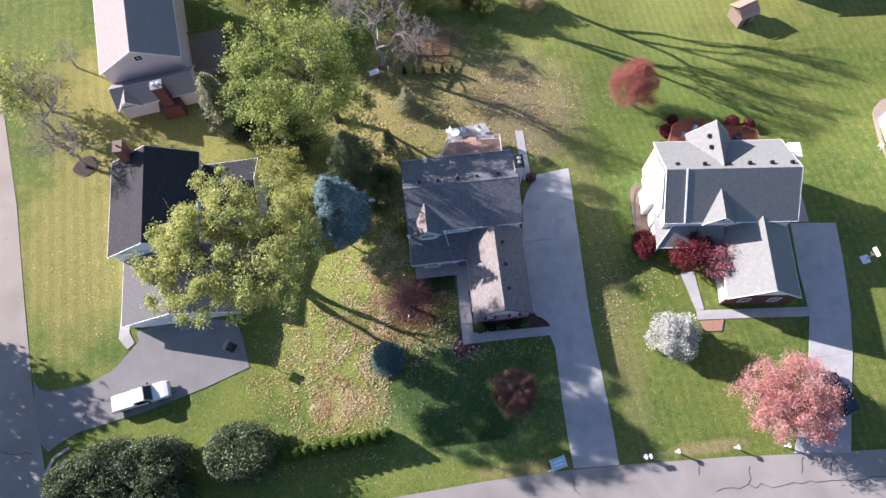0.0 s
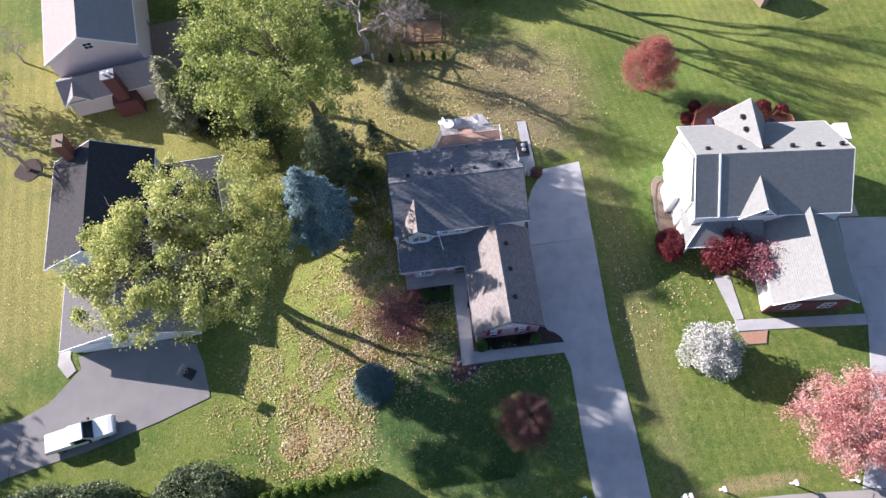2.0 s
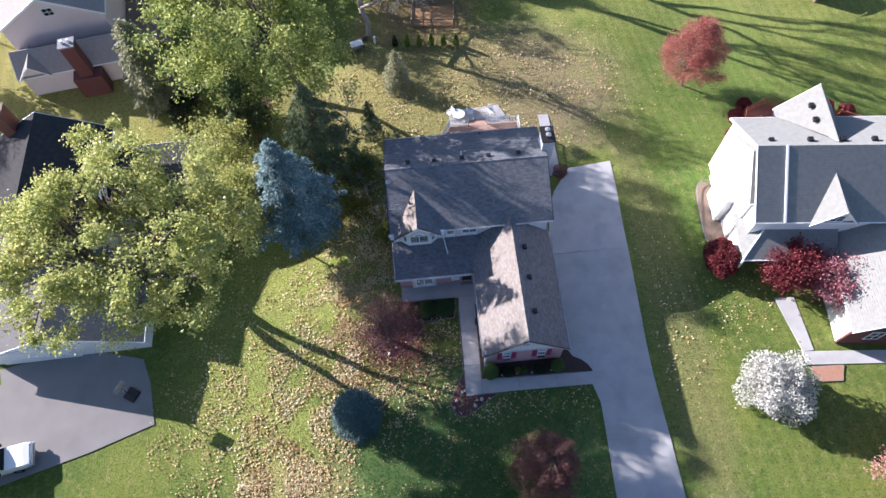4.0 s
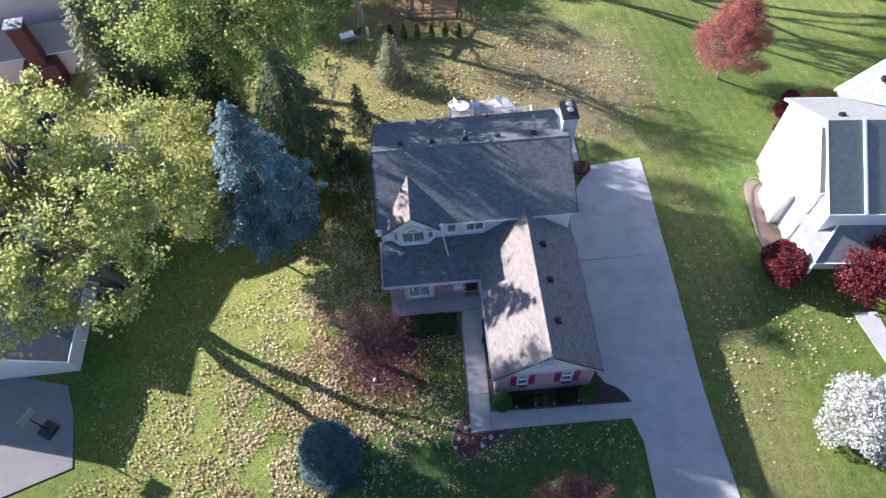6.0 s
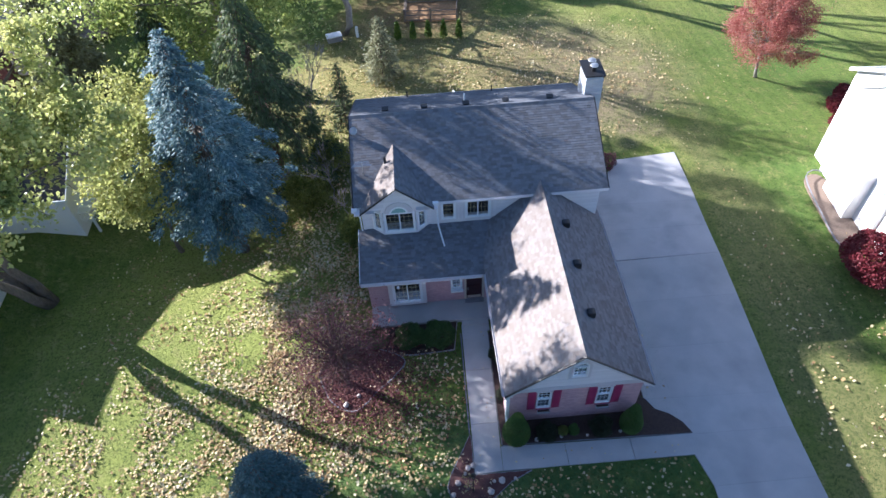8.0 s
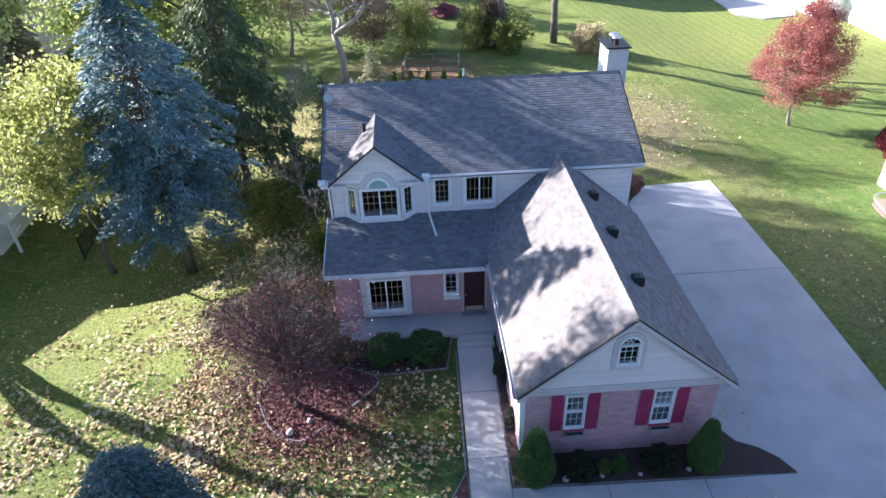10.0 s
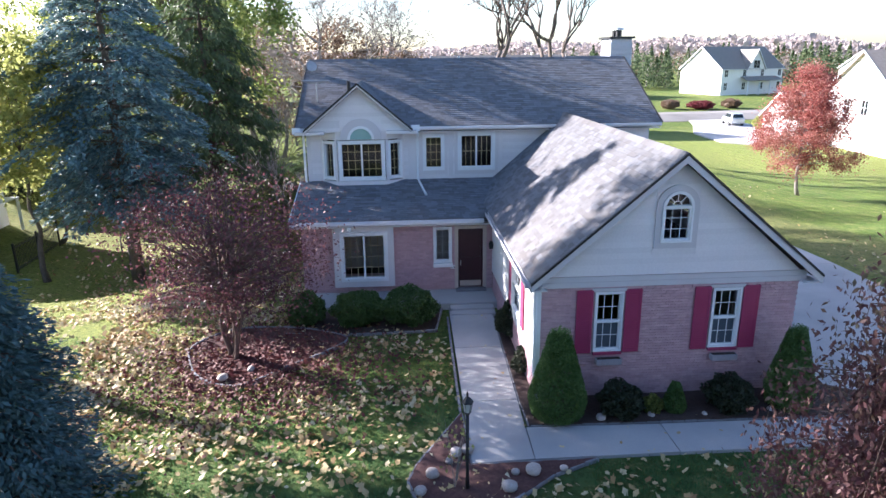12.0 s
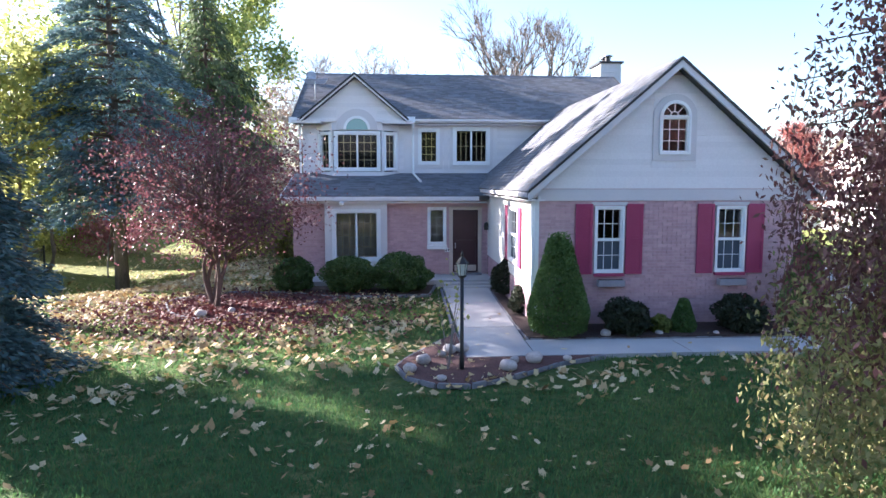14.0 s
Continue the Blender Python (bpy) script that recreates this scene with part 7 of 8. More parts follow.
# bushes behind the garden plot
for x, y, r, z, m_, lab in ((4.2, 62.4, 1.5, 1.7, YELLOW_LEAF, "yellow-green bush behind the garden plot"), (7.2, 60.8, 1.7, 1.6, OLIVE_LEAF, "green bush at the foot of the bare trees"), (14.2, 61.0, 1.6, 1.15, TAN_LEAF, "rounded tan ornamental grass clump"),
                            (-1.0, 62.2, 1.7, 2.2, YELLOW_LEAF, "tall yellow-green bush behind the garden"), (-5.0, 63.0, 2.6, 3.2, BROWN_LEAF, "grey-brown drooping thicket bush"), (5.6, 63.0, 1.4, 2.2, BROWN_LEAF, "brown twiggy bush between green ones"), (2.2, 74.0, 1.3, 0.5, MAUVE_LEAF, "low reddish bush on the back lawn")):
    shrub("garden_bush", lab, (x, y, height(x, y)), (r, r, z), 7000, 0.13, m_, int(x * 11 + y * 3) + 400, 0, 0.75, 0.35)
# clipped and brown bushes round the back street
for x, y, r, z, m_, lab in ((45.6, 86.8, 1.1, 1.0, YELLOW_LEAF, "clipped yellow-green bush at the garage corner"), (45, 115.5, 1.6, 0.8, BROWN_LEAF, "brown bush beyond the back street"), (50, 114.5, 2.2, 0.7, CRIMSON_LEAF, "low red-brown bush beyond the back street"), (56, 115.5, 1.6, 0.8, BROWN_LEAF, "brown bush beyond the back street")):
    shrub("street_bush", lab, (x, y, height(x, y)), (r, r, z), 4000, 0.16, m_, int(x * 5 + y), 0, 0.3, 0.5)
# bare trees
for i, (x, y, t_) in enumerate(((-6.3, 30.6, 4.5), (-7.4, 33.0, 5.0), (-5.9, 34.6, 4.0), (-10.6, 33.2, 5.5), (-9.0, 39.0, 6.0), (-15.6, 35.0, 6.5))):
    bare_tree("bare_sapling", "thin leafless sapling beside the house", (x, y, 0), t_, 0.04, 240 + i, PALE_BARK, 0.4, 4)
bare_tree("bare_tree", "bare grey tree beside the garden plot", (-7.4, 53.4, 0), 16, 0.32, 201, PALE_BARK, 0.55, 7)
bare_tree("bare_tree", "tall bare tree behind the house", (6.0, 62.0, 0), 20, 0.36, 202, BARK, 0.3, 6)
bare_tree("bare_tree", "tall bare tree behind the house", (11.8, 64.0, -0.5), 20, 0.36, 203, BARK, 0.3, 6)
bare_tree("bare_tree", "half-bare tree beside the side street", (-50.5, 48.5, 0), 12, 0.24, 204, PALE_BARK, 0.6, 6)
bare_tree("bare_tree", "half-bare tree beside the side street", (-46.0, 43.0, 0), 12, 0.24, 205, PALE_BARK, 0.6, 6)
bare_tree("bare_tree", "bare tree by the north-west lawn", (-48.5, 58.5, 0), 7, 0.14, 206, PALE_BARK, 0.6)
bare_tree("bare_tree", "bare tree among the spruces", (-9.4, 41.5, 0), 7, 0.1, 207, PALE_BARK, 0.4)
broadleaf("street_tree", "thin yellowing tree beside the side street", (-51.5, 52, 0), 2.5, 0.2, (0, 0, 5.2), (4.5, 4.5, 3.4), 70, 40, 0.26, OLIVE_LEAF, BARK, 210, 0.6, 40)
broadleaf("street_tree", "tree across the side street", (-70, 24, 0), 3, 0.3, (0, 0, 8), (6, 6, 5), 120, 50, 0.5, OLIVE_LEAF, BARK, 211, 0.8, 30)
broadleaf("street_tree", "tree across the side street", (-66, 10, 0), 3, 0.3, (0, 0, 7), (5, 5, 4.5), 120, 50, 0.5, OLIVE_LEAF, BARK, 212, 0.8, 30)
# unseen autumn trees behind the camera, there for the front windows to reflect
for i, (x, y, m_) in enumerate(((4, -22, YELLOW_LEAF), (20, -20, PINK_LEAF), (-14, -21, OLIVE_LEAF), (-30, -18, YELLOW_LEAF))):
    broadleaf("street_tree", "autumn tree across the street", (x, y, 0), 2.5, 0.3, (0, 0, 6.5), (5, 5, 4.2), 120, 50, 0.5, m_, BARK, 220 + i, 0.8, 24)


# taller trees behind the back lawn
for i, (x, y, t_, m_) in enumerate(((-19.5, 60.0, 11, OLIVE_LEAF), (-13.0, 66.0, 13, BROWN_LEAF), (-25.5, 67.0, 12, OLIVE_LEAF), (-7.5, 71.0, 12, BROWN_LEAF), (-33.0, 76.0, 12, BROWN_LEAF), (-18.0, 77.0, 14, OLIVE_LEAF), (-2.0, 78.0, 9, BROWN_LEAF))):
    broadleaf("back_tree", "thinning brown-green tree beyond the back lawn", (x, y, 0), t_ * 0.35, 0.2, (0, 0, t_ * 0.62), (t_ * 0.3, t_ * 0.3, t_ * 0.38), 90, 70, 0.2, m_, PALE_BARK, 300 + i, 0.6, 40, lumps=0.5)


def far_woods():
    """Hazy woods that close the distance, and thickets beyond the back lawns."""
    rng = np.random.default_rng(77)
    sets = [("far_woods", 175, 340, 2100, (5, 10), [HAZE_GREYED_WOODS, BROWN_LEAF, DARK_NEEDLE]), ("back_thicket", 70, 118, 46, (3, 8), [BROWN_LEAF, OLIVE_LEAF])]
    for name, r0, r1, n, hs, mats in sets:
        for k, m_ in enumerate(mats):
            cs, us, vs, wood = [], [], [], Shape()
            for _ in range(n // len(mats)):
                if name == "far_woods":
                    a, r = rng.uniform(0, 2 * math.pi), rng.uniform(r0, r1)
                    x, y = r * math.cos(a), r * math.sin(a) + 20
                else:
                    x, y = rng.uniform(-46, -1) if rng.uniform() < 0.8 else rng.uniform(-1, 4), rng.uniform(r0, r1 - 14)
                tall = rng.uniform(*hs)
                z = height(x, y)
                wood.tube([(x, y, z - 0.2), (x + rng.normal() * 0.3, y, z + tall * 0.8)], [0.16, 0.04], 4)
                seen = y > 70 and -70 < x < 190
                m = 330 if seen else 60
                c = crown_points(rng, m, (x, y, z + tall * 0.55), (tall * 0.32, tall * 0.32, tall * 0.46), 0.3, 0.4, x)
                u, v = random_axes(rng, m, tall * (0.05 if seen else 0.1))
                cs.append(c)
                us.append(u)
                vs.append(v)
            w = thing(name, "hazy autumn woods in the distance" if name == "far_woods" else "brown thicket of young trees beyond the lawn", "woods", kind="stuff")
            part("trunks", wood, PALE_BARK, w, kind="stuff")
            part("crowns", flecks("crowns", np.concatenate(cs), np.concatenate(us), np.concatenate(vs), m_), m_, w, kind="stuff")


far_woods()


def far_hill():
    """A low wooded rise on the horizon and a belt of evergreens before it."""
    rng = np.random.default_rng(78)
    n = 26000
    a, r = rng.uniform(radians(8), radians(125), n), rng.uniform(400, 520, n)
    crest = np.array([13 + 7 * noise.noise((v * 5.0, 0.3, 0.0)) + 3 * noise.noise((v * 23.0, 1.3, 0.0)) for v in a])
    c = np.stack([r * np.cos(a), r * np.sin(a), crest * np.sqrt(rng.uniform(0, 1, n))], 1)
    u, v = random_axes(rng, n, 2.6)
    w = thing("far_hill_woods", "bare woods on the horizon, painted pale grey-mauve for haze", "woods", kind="stuff")
    part("crowns", flecks("crowns", c, u, v, HAZE_PALED_HILL), HAZE_PALED_HILL, w, kind="stuff")
    cs = []
    for _ in range(90):
        x, y, t = rng.uniform(40, 150), rng.uniform(166, 190), rng.uniform(7, 11)
        k = rng.uniform(0, 1, 260)
        b = rng.uniform(0, 2 * np.pi, 260)
        rad = 2.6 * (1 - k) * np.sqrt(rng.uniform(0.2, 1, 260))
        cs.append(np.stack([x + rad * np.cos(b), y + rad * np.sin(b), k * t], 1))
    c = np.concatenate(cs)
    u, v = random_axes(rng, len(c), 0.5)
    belt = thing("evergreen_belt", "dark belt of evergreens behind the distant house", "woods", kind="stuff")
    part("crowns", flecks("crowns", c, u, v, DARK_NEEDLE), DARK_NEEDLE, belt, kind="stuff")


far_hill()


# ---- fallen leaves and grass ----
BLOCKS = [(-5.3, 7.2, 22.2, 36), (1.0, 7.2, 16.9, 27), (-0.7, 0.9, 14.9, 23), (0.6, 9.7, 14.9, 16.1), (9.2, 15.1, 0, 35.5), (-40.5, -22, 20, 41), (-44, -25.5, 9, 20)]


def free_of_paving(x, y):
    ok = np.ones(len(x), bool)
    for a, b, c, d in BLOCKS:
        ok &= ~((x > a) & (x < b) & (y > c) & (y < d))
    return ok


def lay_of(x, y):
    return np.array([height(a, b) for a, b in zip(x, y)])


def fallen_leaves():
    rng = np.random.default_rng(9)
    # centre, spread, number
    drifts = [(-11.5, 20.5, 4.2, 6.0, 8500), (-9.2, 18.3, 2.1, 2.9, 3600), (-14, 13.5, 4.6, 4.0, 8200), (-15.3, 8.8, 2.0, 1.1, 3600), (-9.5, 26, 1.8, 3.5, 4000), (-3, 17.5, 2.2, 2.2, 900), (-7.2, 26, 1.6, 4.0, 3000), (-11, 34, 5, 5, 2000), (9, 46, 5, 4.5, 3000), (-4, 13, 4.5, 4.0, 1700), (0, 8, 6, 4.0, 5200), (-6.5, 32, 3, 5, 1500), (-17, 16, 3.6, 3.6, 1500), (17, 14, 1.2, 11, 700), (2, 46, 7, 4, 2400), (-8, 46, 6, 5, 2200), (-44, 28, 4, 9, 700), (-27, 13.2, 3.4, 0.8, 500), (22, 20, 2.6, 3.2, 500), (-2.2, 19.5, 1.6, 1.8, 600)]
    xs, ys = [], []
    for cx, cy, sx, sy, n in drifts:
        xs.append(rng.normal(cx, sx, n))
        ys.append(rng.normal(cy, sy, n))
    xs.append(rng.uniform(-24, 9, 2600))
    ys.append(rng.uniform(3, 22, 2600))
    x, y = np.concatenate(xs), np.concatenate(ys)
    clump = np.array([noise.noise((a * 0.55, b * 0.55, 0.0)) for a, b in zip(x, y)]) + rng.normal(size=len(x)) * 0.22
    ok = free_of_paving(x, y) & (y > 0.8) & (clump > -0.05) & ~((x > -9.5) & (y < 13) & (rng.uniform(0, 1, len(x)) < 0.75))
    x, y = x[ok], y[ok]
    z = lay_of(x, y) + rng.uniform(0.02, 0.05, len(x))
    c = np.stack([x, y, z], 1)
    lying = thing("fallen_leaves", "pale yellow and tan fallen leaves on the grass", "leaves", kind="stuff")
    small = (c[:, 1] < 11.5) & (c[:, 0] > -9)
    part("leaf_litter", lying_leaves("leaf_litter", c[small], 0.135, rng, FALLEN), FALLEN, lying, kind="stuff")
    part("leaf_litter", lying_leaves("leaf_litter", c[~small], 0.2, rng, FALLEN), FALLEN, lying, kind="stuff")
    n = 7500
    x, y = rng.normal(-5.9, 1.9, n), rng.normal(19.5, 1.5, n)
    c = np.stack([x, y, lay_of(x, y) + rng.uniform(0.06, 0.1, n)], 1)
    c = c[free_of_paving(x, y)]
    red = thing("fallen_leaves", "dark red fallen leaves under the plum tree", "leaves", kind="stuff")
    part("leaf_litter", lying_leaves("leaf_litter", c, 0.12, rng, FALLEN_RED), FALLEN_RED, red, kind="stuff")
    few = 160
    x, y = rng.uniform(-0.6, 9.5, few), rng.uniform(14.9, 23, few)
    ok = ((x < 0.7) | (y < 16))
    c = np.stack([x, y, np.full(few, 0.06)], 1)[ok]
    part("leaf_litter", lying_leaves("leaf_litter", c, 0.12, rng, FALLEN, 0.15), FALLEN, lying, kind="stuff")


fallen_leaves()


def grass_blades():
    rng = np.random.default_rng(10)
    n = 190000
    y = 4.2 + 18 * rng.uniform(0, 1, n) ** 1.35
    x = -1.5 + rng.uniform(-1, 1, n) ** 3 * 0.25 * (3.5 + 0.62 * (y - 3)) + rng.uniform(-1, 1, n) * (3.5 + 0.62 * (y - 3))
    ok = free_of_paving(x, y) & ~((x > -2.1) & (x < 1.6) & (y > 13.2) & (y < 16.5)) & ~(np.hypot((x + 6.0) / 1.9, (y - 20.2) / 1.7) < 1)
    x, y = x[ok], y[ok]
    m = len(x)
    z = lay_of(x, y)
    a = rng.uniform(0, 2 * np.pi, m)
    tall = rng.uniform(0.04, 0.1, m)
    tip = np.stack([np.cos(a) * 0.6, np.sin(a) * 0.6, np.ones(m)], 1)
    u = tip * (tall / 2)[:, None]
    v = np.stack([-np.sin(a), np.cos(a), np.zeros(m)], 1) * 0.009
    c = np.stack([x, y, z - 0.015], 1) + u * 0.9
    g = thing("grass", "short green lawn grass with dry tips", "grass", kind="stuff")
    part("blades", flecks("blades", c, u, v, BLADE), BLADE, g, kind="stuff")


grass_blades()


# ---- vehicles and small things ----
CAR_GLASS = plain("car_glass", (0.015, 0.02, 0.024), 0.05)
TYRE = surface("tyre_rubber", (0.015, 0.015, 0.015), (0.025, 0.025, 0.025), 10, 0.85, 0.1)


def loft(sections):
    """Skins a row of closed outlines, all with the same count of points."""
    s = Shape()
    n = len(sections[0])
    s.v = [tuple(p) for sec in sections for p in sec]
    s.f = [(i * n + j, i * n + (j + 1) % n, (i + 1) * n + (j + 1) % n, (i + 1) * n + j) for i in range(len(sections) - 1) for j in range(n)]
    s.f += [tuple(range(n - 1, -1, -1)), tuple(range((len(sections) - 1) * n, len(sections) * n))]
    return s


def body_ring(x, w, z0, z1, tuck=0.85):
    h = w / 2
    return [(x, -h, z0 + 0.1), (x, -h, z0 + (z1 - z0) * 0.6), (x, -h * tuck, z1), (x, h * tuck, z1), (x, h, z0 + (z1 - z0) * 0.6), (x, h, z0 + 0.1), (x, h * 0.9, z0), (x, -h * 0.9, z0)]


def wheel(parent, x, y, r=0.37):
    s = Shape()
    n = 20
    w = 0.12 if y > 0 else -0.12
    for k, (rad, d) in enumerate(((r * 0.62, -w), (r, -w), (r, w), (r * 0.62, w))):
        s.v += [(x + rad * math.cos(2 * math.pi * j / n), y + d, r + rad * math.sin(2 * math.pi * j / n)) for j in range(n)]
    s.f = [(i * n + j, i * n + (j + 1) % n, ((i + 1) % 4) * n + (j + 1) % n, ((i + 1) % 4) * n + j) for i in range(4) for j in range(n)]
    ty = part("wheel", s, TYRE, parent)
    rim = Shape().tube([(x, y - abs(w) * 0.7, r), (x, y + abs(w) * 0.7, r)], [r * 0.6, r * 0.6], 16)
    part("rim", rim, STEEL, ty)


def pickup(label, loc, rz, paint):
    t = thing("pickup_truck", label, "truck", loc, rz)
    part("body", loft([body_ring(-3.15, 1.86, 0.5, 1.0), body_ring(-3.05, 1.96, 0.42, 1.12), body_ring(0.9, 1.98, 0.42, 1.16), body_ring(1.6, 1.98, 0.42, 1.16), body_ring(2.7, 1.94, 0.44, 1.08), body_ring(3.1, 1.8, 0.48, 0.98), body_ring(3.2, 1.6, 0.55, 0.85)]), paint, t, smooth=False)
    part("cab", loft([[(-0.55, -0.9, 1.1), (-0.55, -0.78, 1.84), (-0.55, 0.78, 1.84), (-0.55, 0.9, 1.1)], [(-0.3, -0.93, 1.1), (-0.3, -0.78, 1.92), (-0.3, 0.78, 1.92), (-0.3, 0.93, 1.1)], [(0.75, -0.93, 1.1), (0.75, -0.76, 1.9), (0.75, 0.76, 1.9), (0.75, 0.93, 1.1)], [(1.55, -0.9, 1.1), (1.5, -0.86, 1.2), (1.5, 0.86, 1.2), (1.55, 0.9, 1.1)]]), paint, t)
    part("windscreen", Shape().slab([(0.84, -0.72, 1.86), (1.46, -0.84, 1.26), (1.46, 0.84, 1.26), (0.84, 0.72, 1.86)], -0.03), CAR_GLASS, t)
    part("rear_window", Shape().slab([(-0.57, 0.7, 1.3), (-0.57, -0.7, 1.3), (-0.57, -0.68, 1.78), (-0.57, 0.68, 1.78)], -0.03), CAR_GLASS, t)
    for sg in (-1, 1):
        part("side_window", Shape().slab([(-0.2, sg * 0.945, 1.24), (1.2, sg * 0.945, 1.24), (0.75, sg * 0.81, 1.8), (-0.2, sg * 0.81, 1.8)], 0.03 * sg), CAR_GLASS, t)
        part("wing_mirror", Shape().box(1.05, sg * 1.1 - 0.11, 1.15, 1.2, sg * 1.1 + 0.11, 1.38), BLACK, t)
        part("headlight", Shape().box(3.02, sg * 0.72 - 0.16, 0.76, 3.19, sg * 0.72 + 0.16, 0.92), STEEL, t)
        part("tail_light", Shape().box(-3.18, sg * 0.88 - 0.07, 0.7, -3.1, sg * 0.88 + 0.07, 1.02), SHUTTER, t)
        for x in (-2.0, 2.05):
            wheel(t, x, sg * 0.88)
    part("bed_cover", Shape().box(-3.02, -0.86, 1.12, -0.68, 0.86, 1.2), surface("white_cover", (0.62, 0.62, 0.6), (0.7, 0.7, 0.68), 2, 0.6, 0.05), t, "white folding bed cover", bevel=0.02)
    part("bumper", Shape().box(3.12, -0.9, 0.42, 3.27, 0.9, 0.62), STEEL, t, bevel=0.03)
    part("bumper", Shape().box(-3.3, -0.9, 0.45, -3.12, 0.9, 0.62), STEEL, t, bevel=0.03)
    return t


def suv(label, loc, rz, paint):
    t = thing("car", label, "car", loc, rz)
    part("body", loft([body_ring(-2.3, 1.6, 0.5, 0.95), body_ring(-2.2, 1.8, 0.35, 1.05), body_ring(-0.5, 1.88, 0.32, 1.08), body_ring(0.9, 1.86, 0.32, 1.05), body_ring(1.9, 1.8, 0.35, 0.95), body_ring(2.25, 1.6, 0.42, 0.8)]), paint, t)
    part("cabin", loft([[(-2.15, -0.8, 1.0), (-1.95, -0.66, 1.6), (-1.95, 0.66, 1.6), (-2.15, 0.8, 1.0)], [(-1.4, -0.88, 1.0), (-1.4, -0.68, 1.7), (-1.4, 0.68, 1.7), (-1.4, 0.88, 1.0)], [(0.2, -0.88, 1.0), (0.1, -0.68, 1.68), (0.1, 0.68, 1.68), (0.2, 0.88, 1.0)], [(1.05, -0.84, 1.0), (0.95, -0.8, 1.08), (0.95, 0.8, 1.08), (1.05, 0.84, 1.0)]]), paint, t)
    part("windscreen", Shape().slab([(0.2, -0.64, 1.64), (0.93, -0.78, 1.13), (0.93, 0.78, 1.13), (0.2, 0.64, 1.64)], -0.03), CAR_GLASS, t)
    part("rear_window", Shape().slab([(-2.14, 0.7, 1.12), (-2.14, -0.7, 1.12), (-1.98, -0.6, 1.58), (-1.98, 0.6, 1.58)], -0.03), CAR_GLASS, t)
    for sg in (-1, 1):
        part("side_window", Shape().slab([(-1.7, sg * 0.88, 1.1), (0.6, sg * 0.88, 1.1), (0.15, sg * 0.72, 1.6), (-1.6, sg * 0.72, 1.6)], 0.03 * sg), CAR_GLASS, t)
        part("wing_mirror", Shape().box(0.5, sg * 1.02 - 0.1, 1.05, 0.65, sg * 1.02 + 0.1, 1.2), paint, t)
        part("headlight", Shape().box(2.05, sg * 0.68 - 0.15, 0.66, 2.24, sg * 0.68 + 0.15, 0.78), STEEL, t)
        for x in (-1.4, 1.4):
            wheel(t, x, sg * 0.82, 0.34)
    return t


WHITE_PAINT = plain("white_car_paint", (0.78, 0.79, 0.8), 0.3, 0, 0.6)
NAVY_PAINT = plain("navy_car_paint", (0.012, 0.018, 0.035), 0.25, 0.2, 0.8)
SILVER_PAINT = plain("silver_car_paint", (0.6, 0.63, 0.66), 0.3, 0.3, 0.6)
pickup("white pickup truck with a covered bed on the asphalt drive", (-37.0, 12.9, 0.04), 11, WHITE_PAINT)
suv("dark navy car parked on the east drive", (39.2, 5.0, 0.04), 104, NAVY_PAINT)
suv("silver car parked on the far driveway", (44.8, 93.0, height(44.8, 93.0) + 0.1), 80, SILVER_PAINT)


def lamp_post():
    t = thing("lamp_post", "black garden lamp post with a glass lantern", "lamp post", (-0.82, 14.15, 0.06))
    t.scale = (0.95, 0.95, 0.93)
    part("pole", Shape().tube([(0, 0, -0.1), (0, 0, 0.2), (0, 0, 0.25), (0, 0, 1.68)], [0.045, 0.045, 0.034, 0.032], 12), BLACK, t, smooth=True)
    la = part("lantern", Shape().lathe([(0.04, 1.66), (0.075, 1.7), (0.08, 1.72)], 6), BLACK, t)
    part("lantern_glass", Shape().lathe([(0.062, 1.72), (0.095, 1.93)], 6), plain("lantern_pane", (0.5, 0.52, 0.5), 0.1), la)
    part("lantern_roof", Shape().lathe([(0.125, 1.93), (0.055, 2.02), (0.02, 2.05), (0.026, 2.09), (0.008, 2.16)], 6), BLACK, la)
    for k in range(6):
        a = k * math.pi / 3
        part("lantern_rib", Shape().tube([(0.065 * math.cos(a), 0.065 * math.sin(a), 1.72), (0.1 * math.cos(a), 0.1 * math.sin(a), 1.93)], [0.007, 0.007], 4), BLACK, la)


lamp_post()


def sapling():
    rng = np.random.default_rng(4)
    t = thing("sapling", "thin bare staked shrub in the lamp bed", "sapling", (-1.05, 14.2, 0.06))
    for _ in range(9):
        a = rng.uniform(0, 6.28)
        h = rng.uniform(0.7, 1.6)
        s = Shape().tube([(0, 0, -0.05), (0.08 * math.cos(a), 0.08 * math.sin(a), h * 0.5), (0.2 * math.cos(a), 0.2 * math.sin(a), h)], [0.009, 0.007, 0.003], 4)
        part("stem", s, PALE_BARK, t)
    c = rng.normal(size=(60, 3)) * np.array([0.16, 0.16, 0.35]) + np.array([0, 0, 1.0])
    u, v = random_axes(rng, 60, 0.06)
    part("leaves", flecks("leaves", c, u, v, YELLOW_LEAF), YELLOW_LEAF, t, kind="stuff")


sapling()


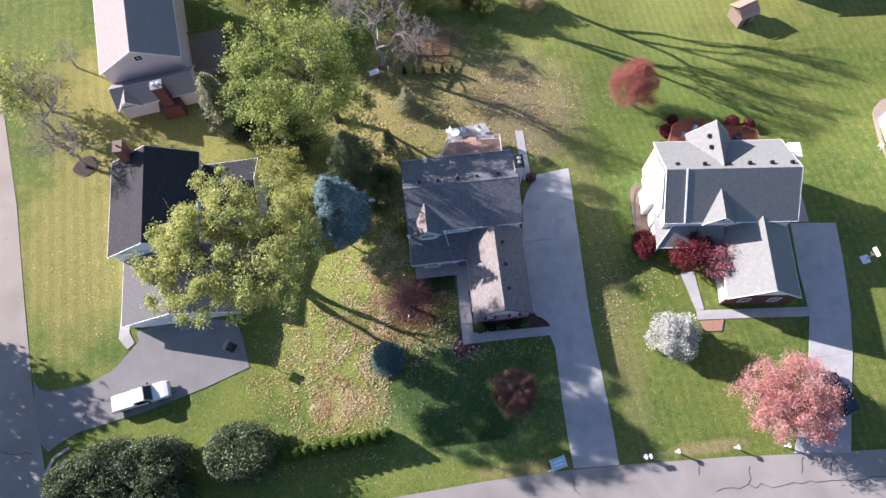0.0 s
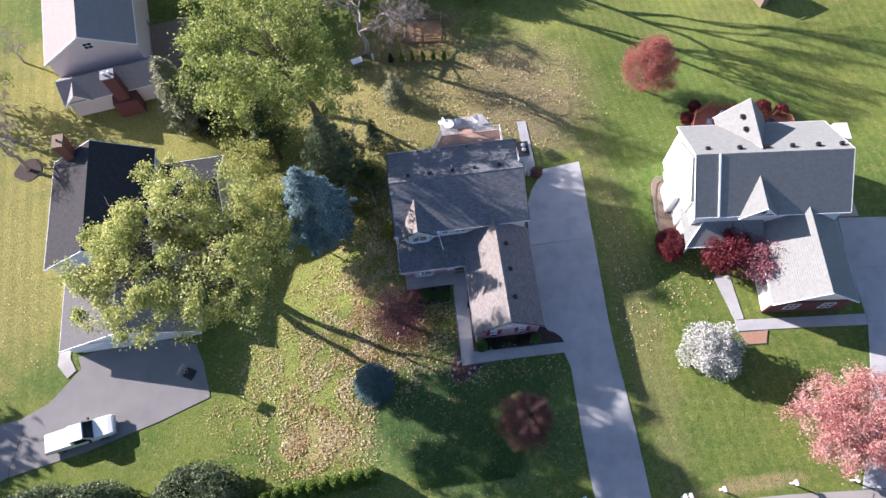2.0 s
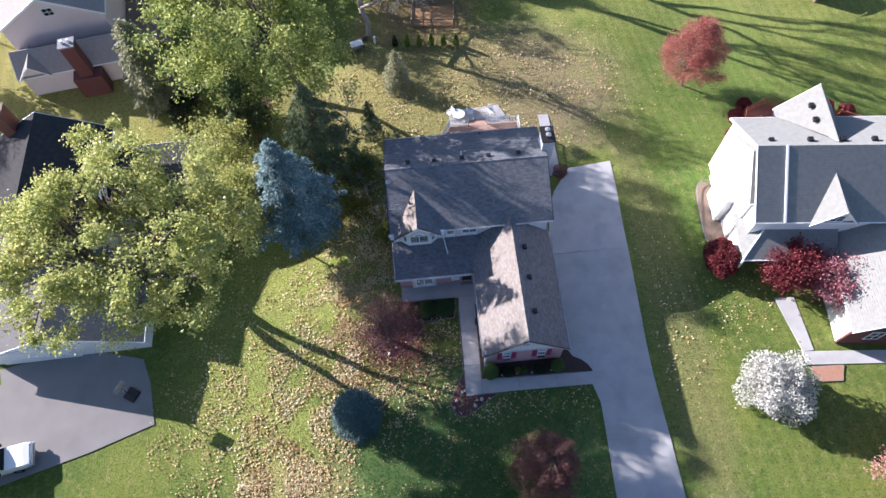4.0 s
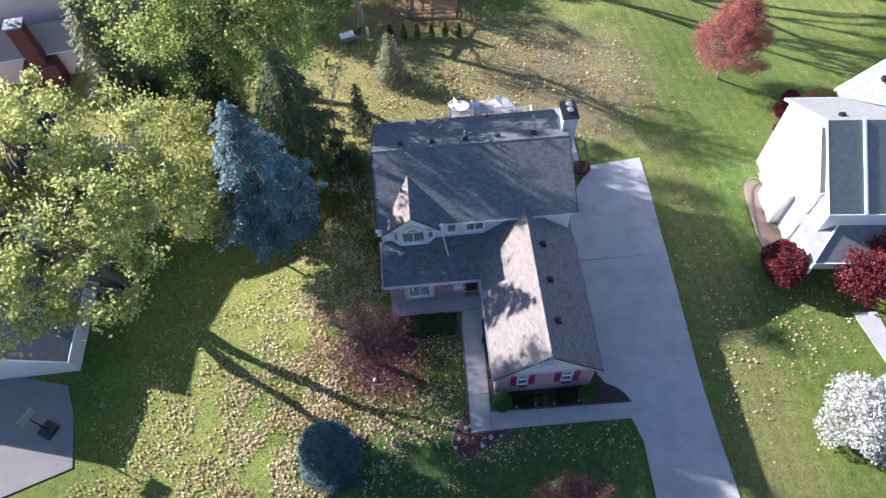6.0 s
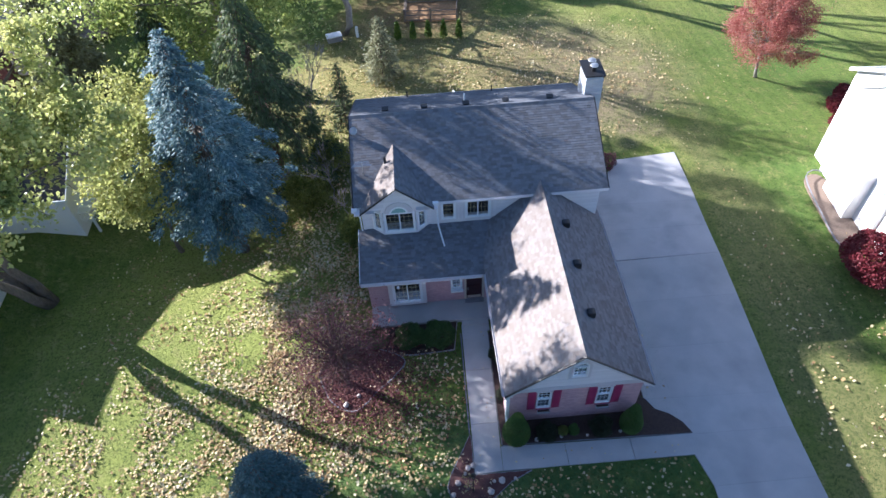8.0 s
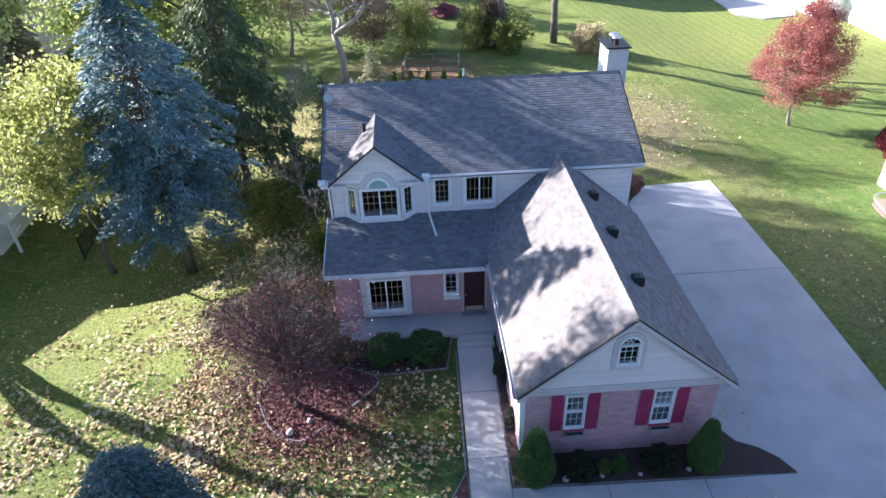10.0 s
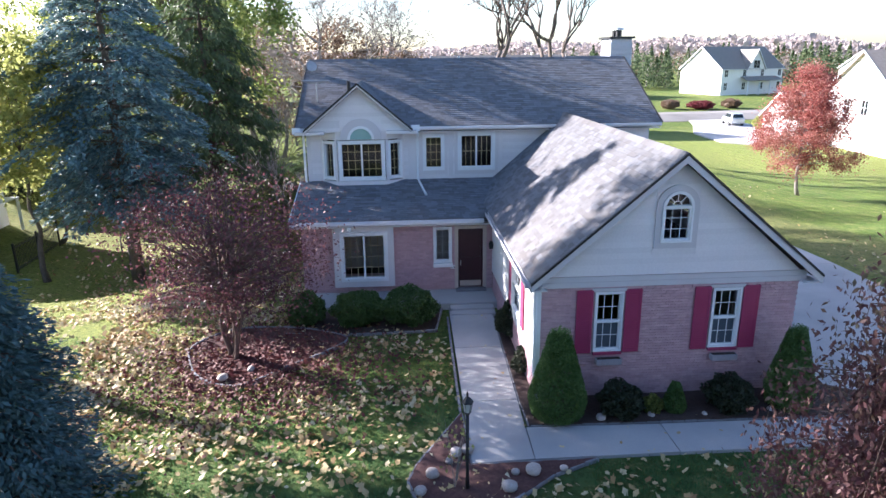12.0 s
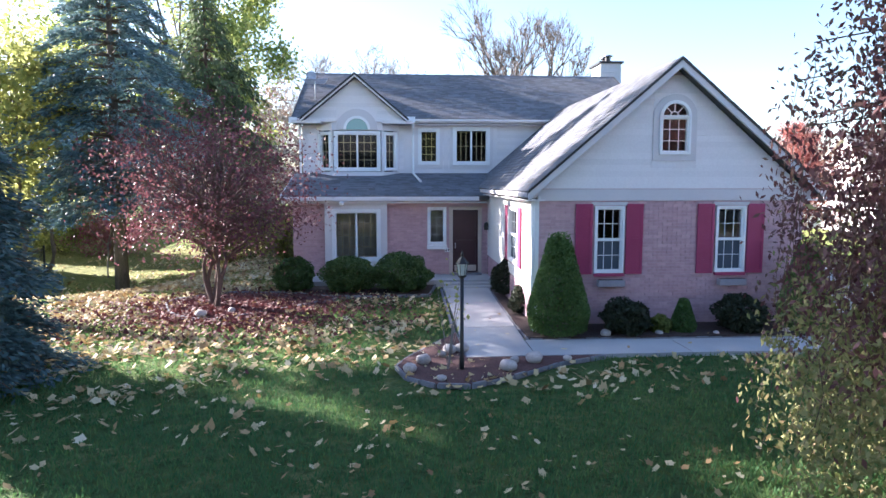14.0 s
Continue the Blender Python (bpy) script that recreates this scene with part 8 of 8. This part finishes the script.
def hoop(label, loc, rz, white=True):
    t = thing("basketball_hoop", label, "basketball hoop", loc, rz)
    m = TRIM if white else BLACK
    part("base", Shape().box(-0.5, 0.1, 0, 0.5, 1.1, 0.18), m, t, bevel=0.04)
    part("pole", Shape().tube([(0, 0.7, 0.1), (0, 0.7, 2.4), (0, 0.1, 3.2)], [0.06, 0.06, 0.05], 8), BLACK if not white else STEEL, t)
    part("backboard", Shape().box(-0.55, -0.02, 2.9, 0.55, 0.02, 3.6), TRIM if white else EDGING, t, bevel=0.015)
    ring = [(0.23 * math.cos(2 * math.pi * k / 20), -0.3 + 0.23 * math.sin(2 * math.pi * k / 20), 3.05) for k in range(21)]
    rim = part("rim", Shape().tube(ring, [0.012] * 21, 5), RED_BRICK, t)
    net = Shape()
    for k in range(10):
        a, b = 2 * math.pi * k / 10, 2 * math.pi * (k + 0.5) / 10
        net.tube([(0.23 * math.cos(a), -0.3 + 0.23 * math.sin(a), 3.05), (0.13 * math.cos(b), -0.3 + 0.13 * math.sin(b), 2.65)], [0.006, 0.006], 3)
    part("net", net, TRIM, rim)
    return t


hoop("basketball hoop standing beside the asphalt drive", (-26.6, 17.2, 0.04), 60, False)
hoop("white portable basketball hoop on the lawn edge", (46.6, 19.6, 0), -80)


def mailbox(label, loc, rz, paint):
    t = thing("mailbox", label, "mailbox", loc, rz)
    part("post", Shape().box(-0.06, -0.06, -0.1, 0.06, 0.06, 1.05), paint, t)
    b = part("box", Shape().box(-0.13, -0.25, 1.05, 0.13, 0.25, 1.28), paint, t, bevel=0.04)
    part("flag", Shape().box(0.13, -0.05, 1.2, 0.15, 0.0, 1.42), SHUTTER, b)
    return t


mailbox("white mailbox on a post beside the street", (17.1, 0.75, 0), 5, TRIM)
mailbox("white mailbox on a post beside the street", (17.6, 0.75, 0), 5, TRIM)
mailbox("white mailbox on a dark post beside the street", (20.6, 0.95, 0), 5, TRIM)
mailbox("pale mailbox on a post beside the street", (26.9, 0.7, 0), 5, TRIM)
mailbox("pale mailbox beside the east drive", (32.2, 0.3, 0), 5, TRIM)


def yard_sign():
    t = thing("yard_sign", "white framed light blue board tilted beside the street", "sign", (7.9, 1.1, 0), 14)
    board = part("panel", Shape().slab([(-0.75, -0.6, 0.45), (0.75, -0.6, 0.45), (0.75, 0.55, 1.0), (-0.75, 0.55, 1.0)], 0.05), plain("blue_sign", (0.3, 0.56, 0.74), 0.45), t, "light blue sign panel")
    for xa, xb in ((-0.83, -0.75), (0.75, 0.83)):
        part("frame_bar", Shape().slab([(xa, -0.66, 0.44), (xb, -0.66, 0.44), (xb, 0.6, 1.04), (xa, 0.6, 1.04)], 0.06), TRIM, t)
    for k in (0.3, 0.62):
        y0, z0 = -0.6 + 1.15 * k, 0.45 + 0.55 * k
        part("text_bar", Shape().slab([(-0.5, y0, z0 + 0.008), (0.5, y0, z0 + 0.008), (0.5, y0 + 0.14, z0 + 0.075), (-0.5, y0 + 0.14, z0 + 0.075)], 0.006), TRIM, board)
    for x in (-0.72, 0.72):
        for y, z in ((-0.55, 0.44), (0.5, 0.94)):
            part("post", Shape().box(x - 0.05, y - 0.05, -0.1, x + 0.05, y + 0.05, z), TRIM, t)
    part("arm", Shape().box(-1.35, -0.5, 0.3, -0.8, -0.38, 0.4), TRIM, t)


yard_sign()


def play_hut():
    t = thing("play_hut", "small brown wooden garden hut with a shingled roof", "hut", (42.8, 56.5, -1.9), 20)
    part("hut_wall", Shape().box(-1.3, -1.2, -0.2, 1.3, 1.2, 1.9), WOOD, t)
    for sg in (-1, 1):
        for i in range(7):
            z = 1.85 + i * 0.14
            y = sg * (1.5 - i * 0.21)
            part("roof_board", Shape().slab([(-1.5, y, z), (1.5, y, z), (1.5, y - sg * 0.24, z + 0.17), (-1.5, y - sg * 0.24, z + 0.17)], 0.04 * -sg), DECK_WOOD, t)
    # black slab on the wall paints in a doorway's inner shade
    part("painted_doorway_shade", Shape().box(-0.35, -1.23, 0, 0.35, -1.2, 1.5), BLACK, t)


play_hut()


def lawn_chairs_east():
    c = patio_chair("white garden chair on the far east patio", TRIM)
    c.matrix_basis = pose(53.6, 33.8, 0.05, 0, 0, 40)
    copy_thing(c, pose(54.6, 31.0, 0.05, 0, 0, 110))
    flat_piece("patio_east", curve_through([(54.0, 24), (53.2, 28), (54.2, 32), (54.6, 36), (55.8, 40), (59, 40), (59, 24)], 4), 0.05, surface("tan_paving", (0.27, 0.21, 0.165), (0.36, 0.29, 0.235), 4, 0.85, 0.2, 40), "tan paved patio edge", "patio")


lawn_chairs_east()
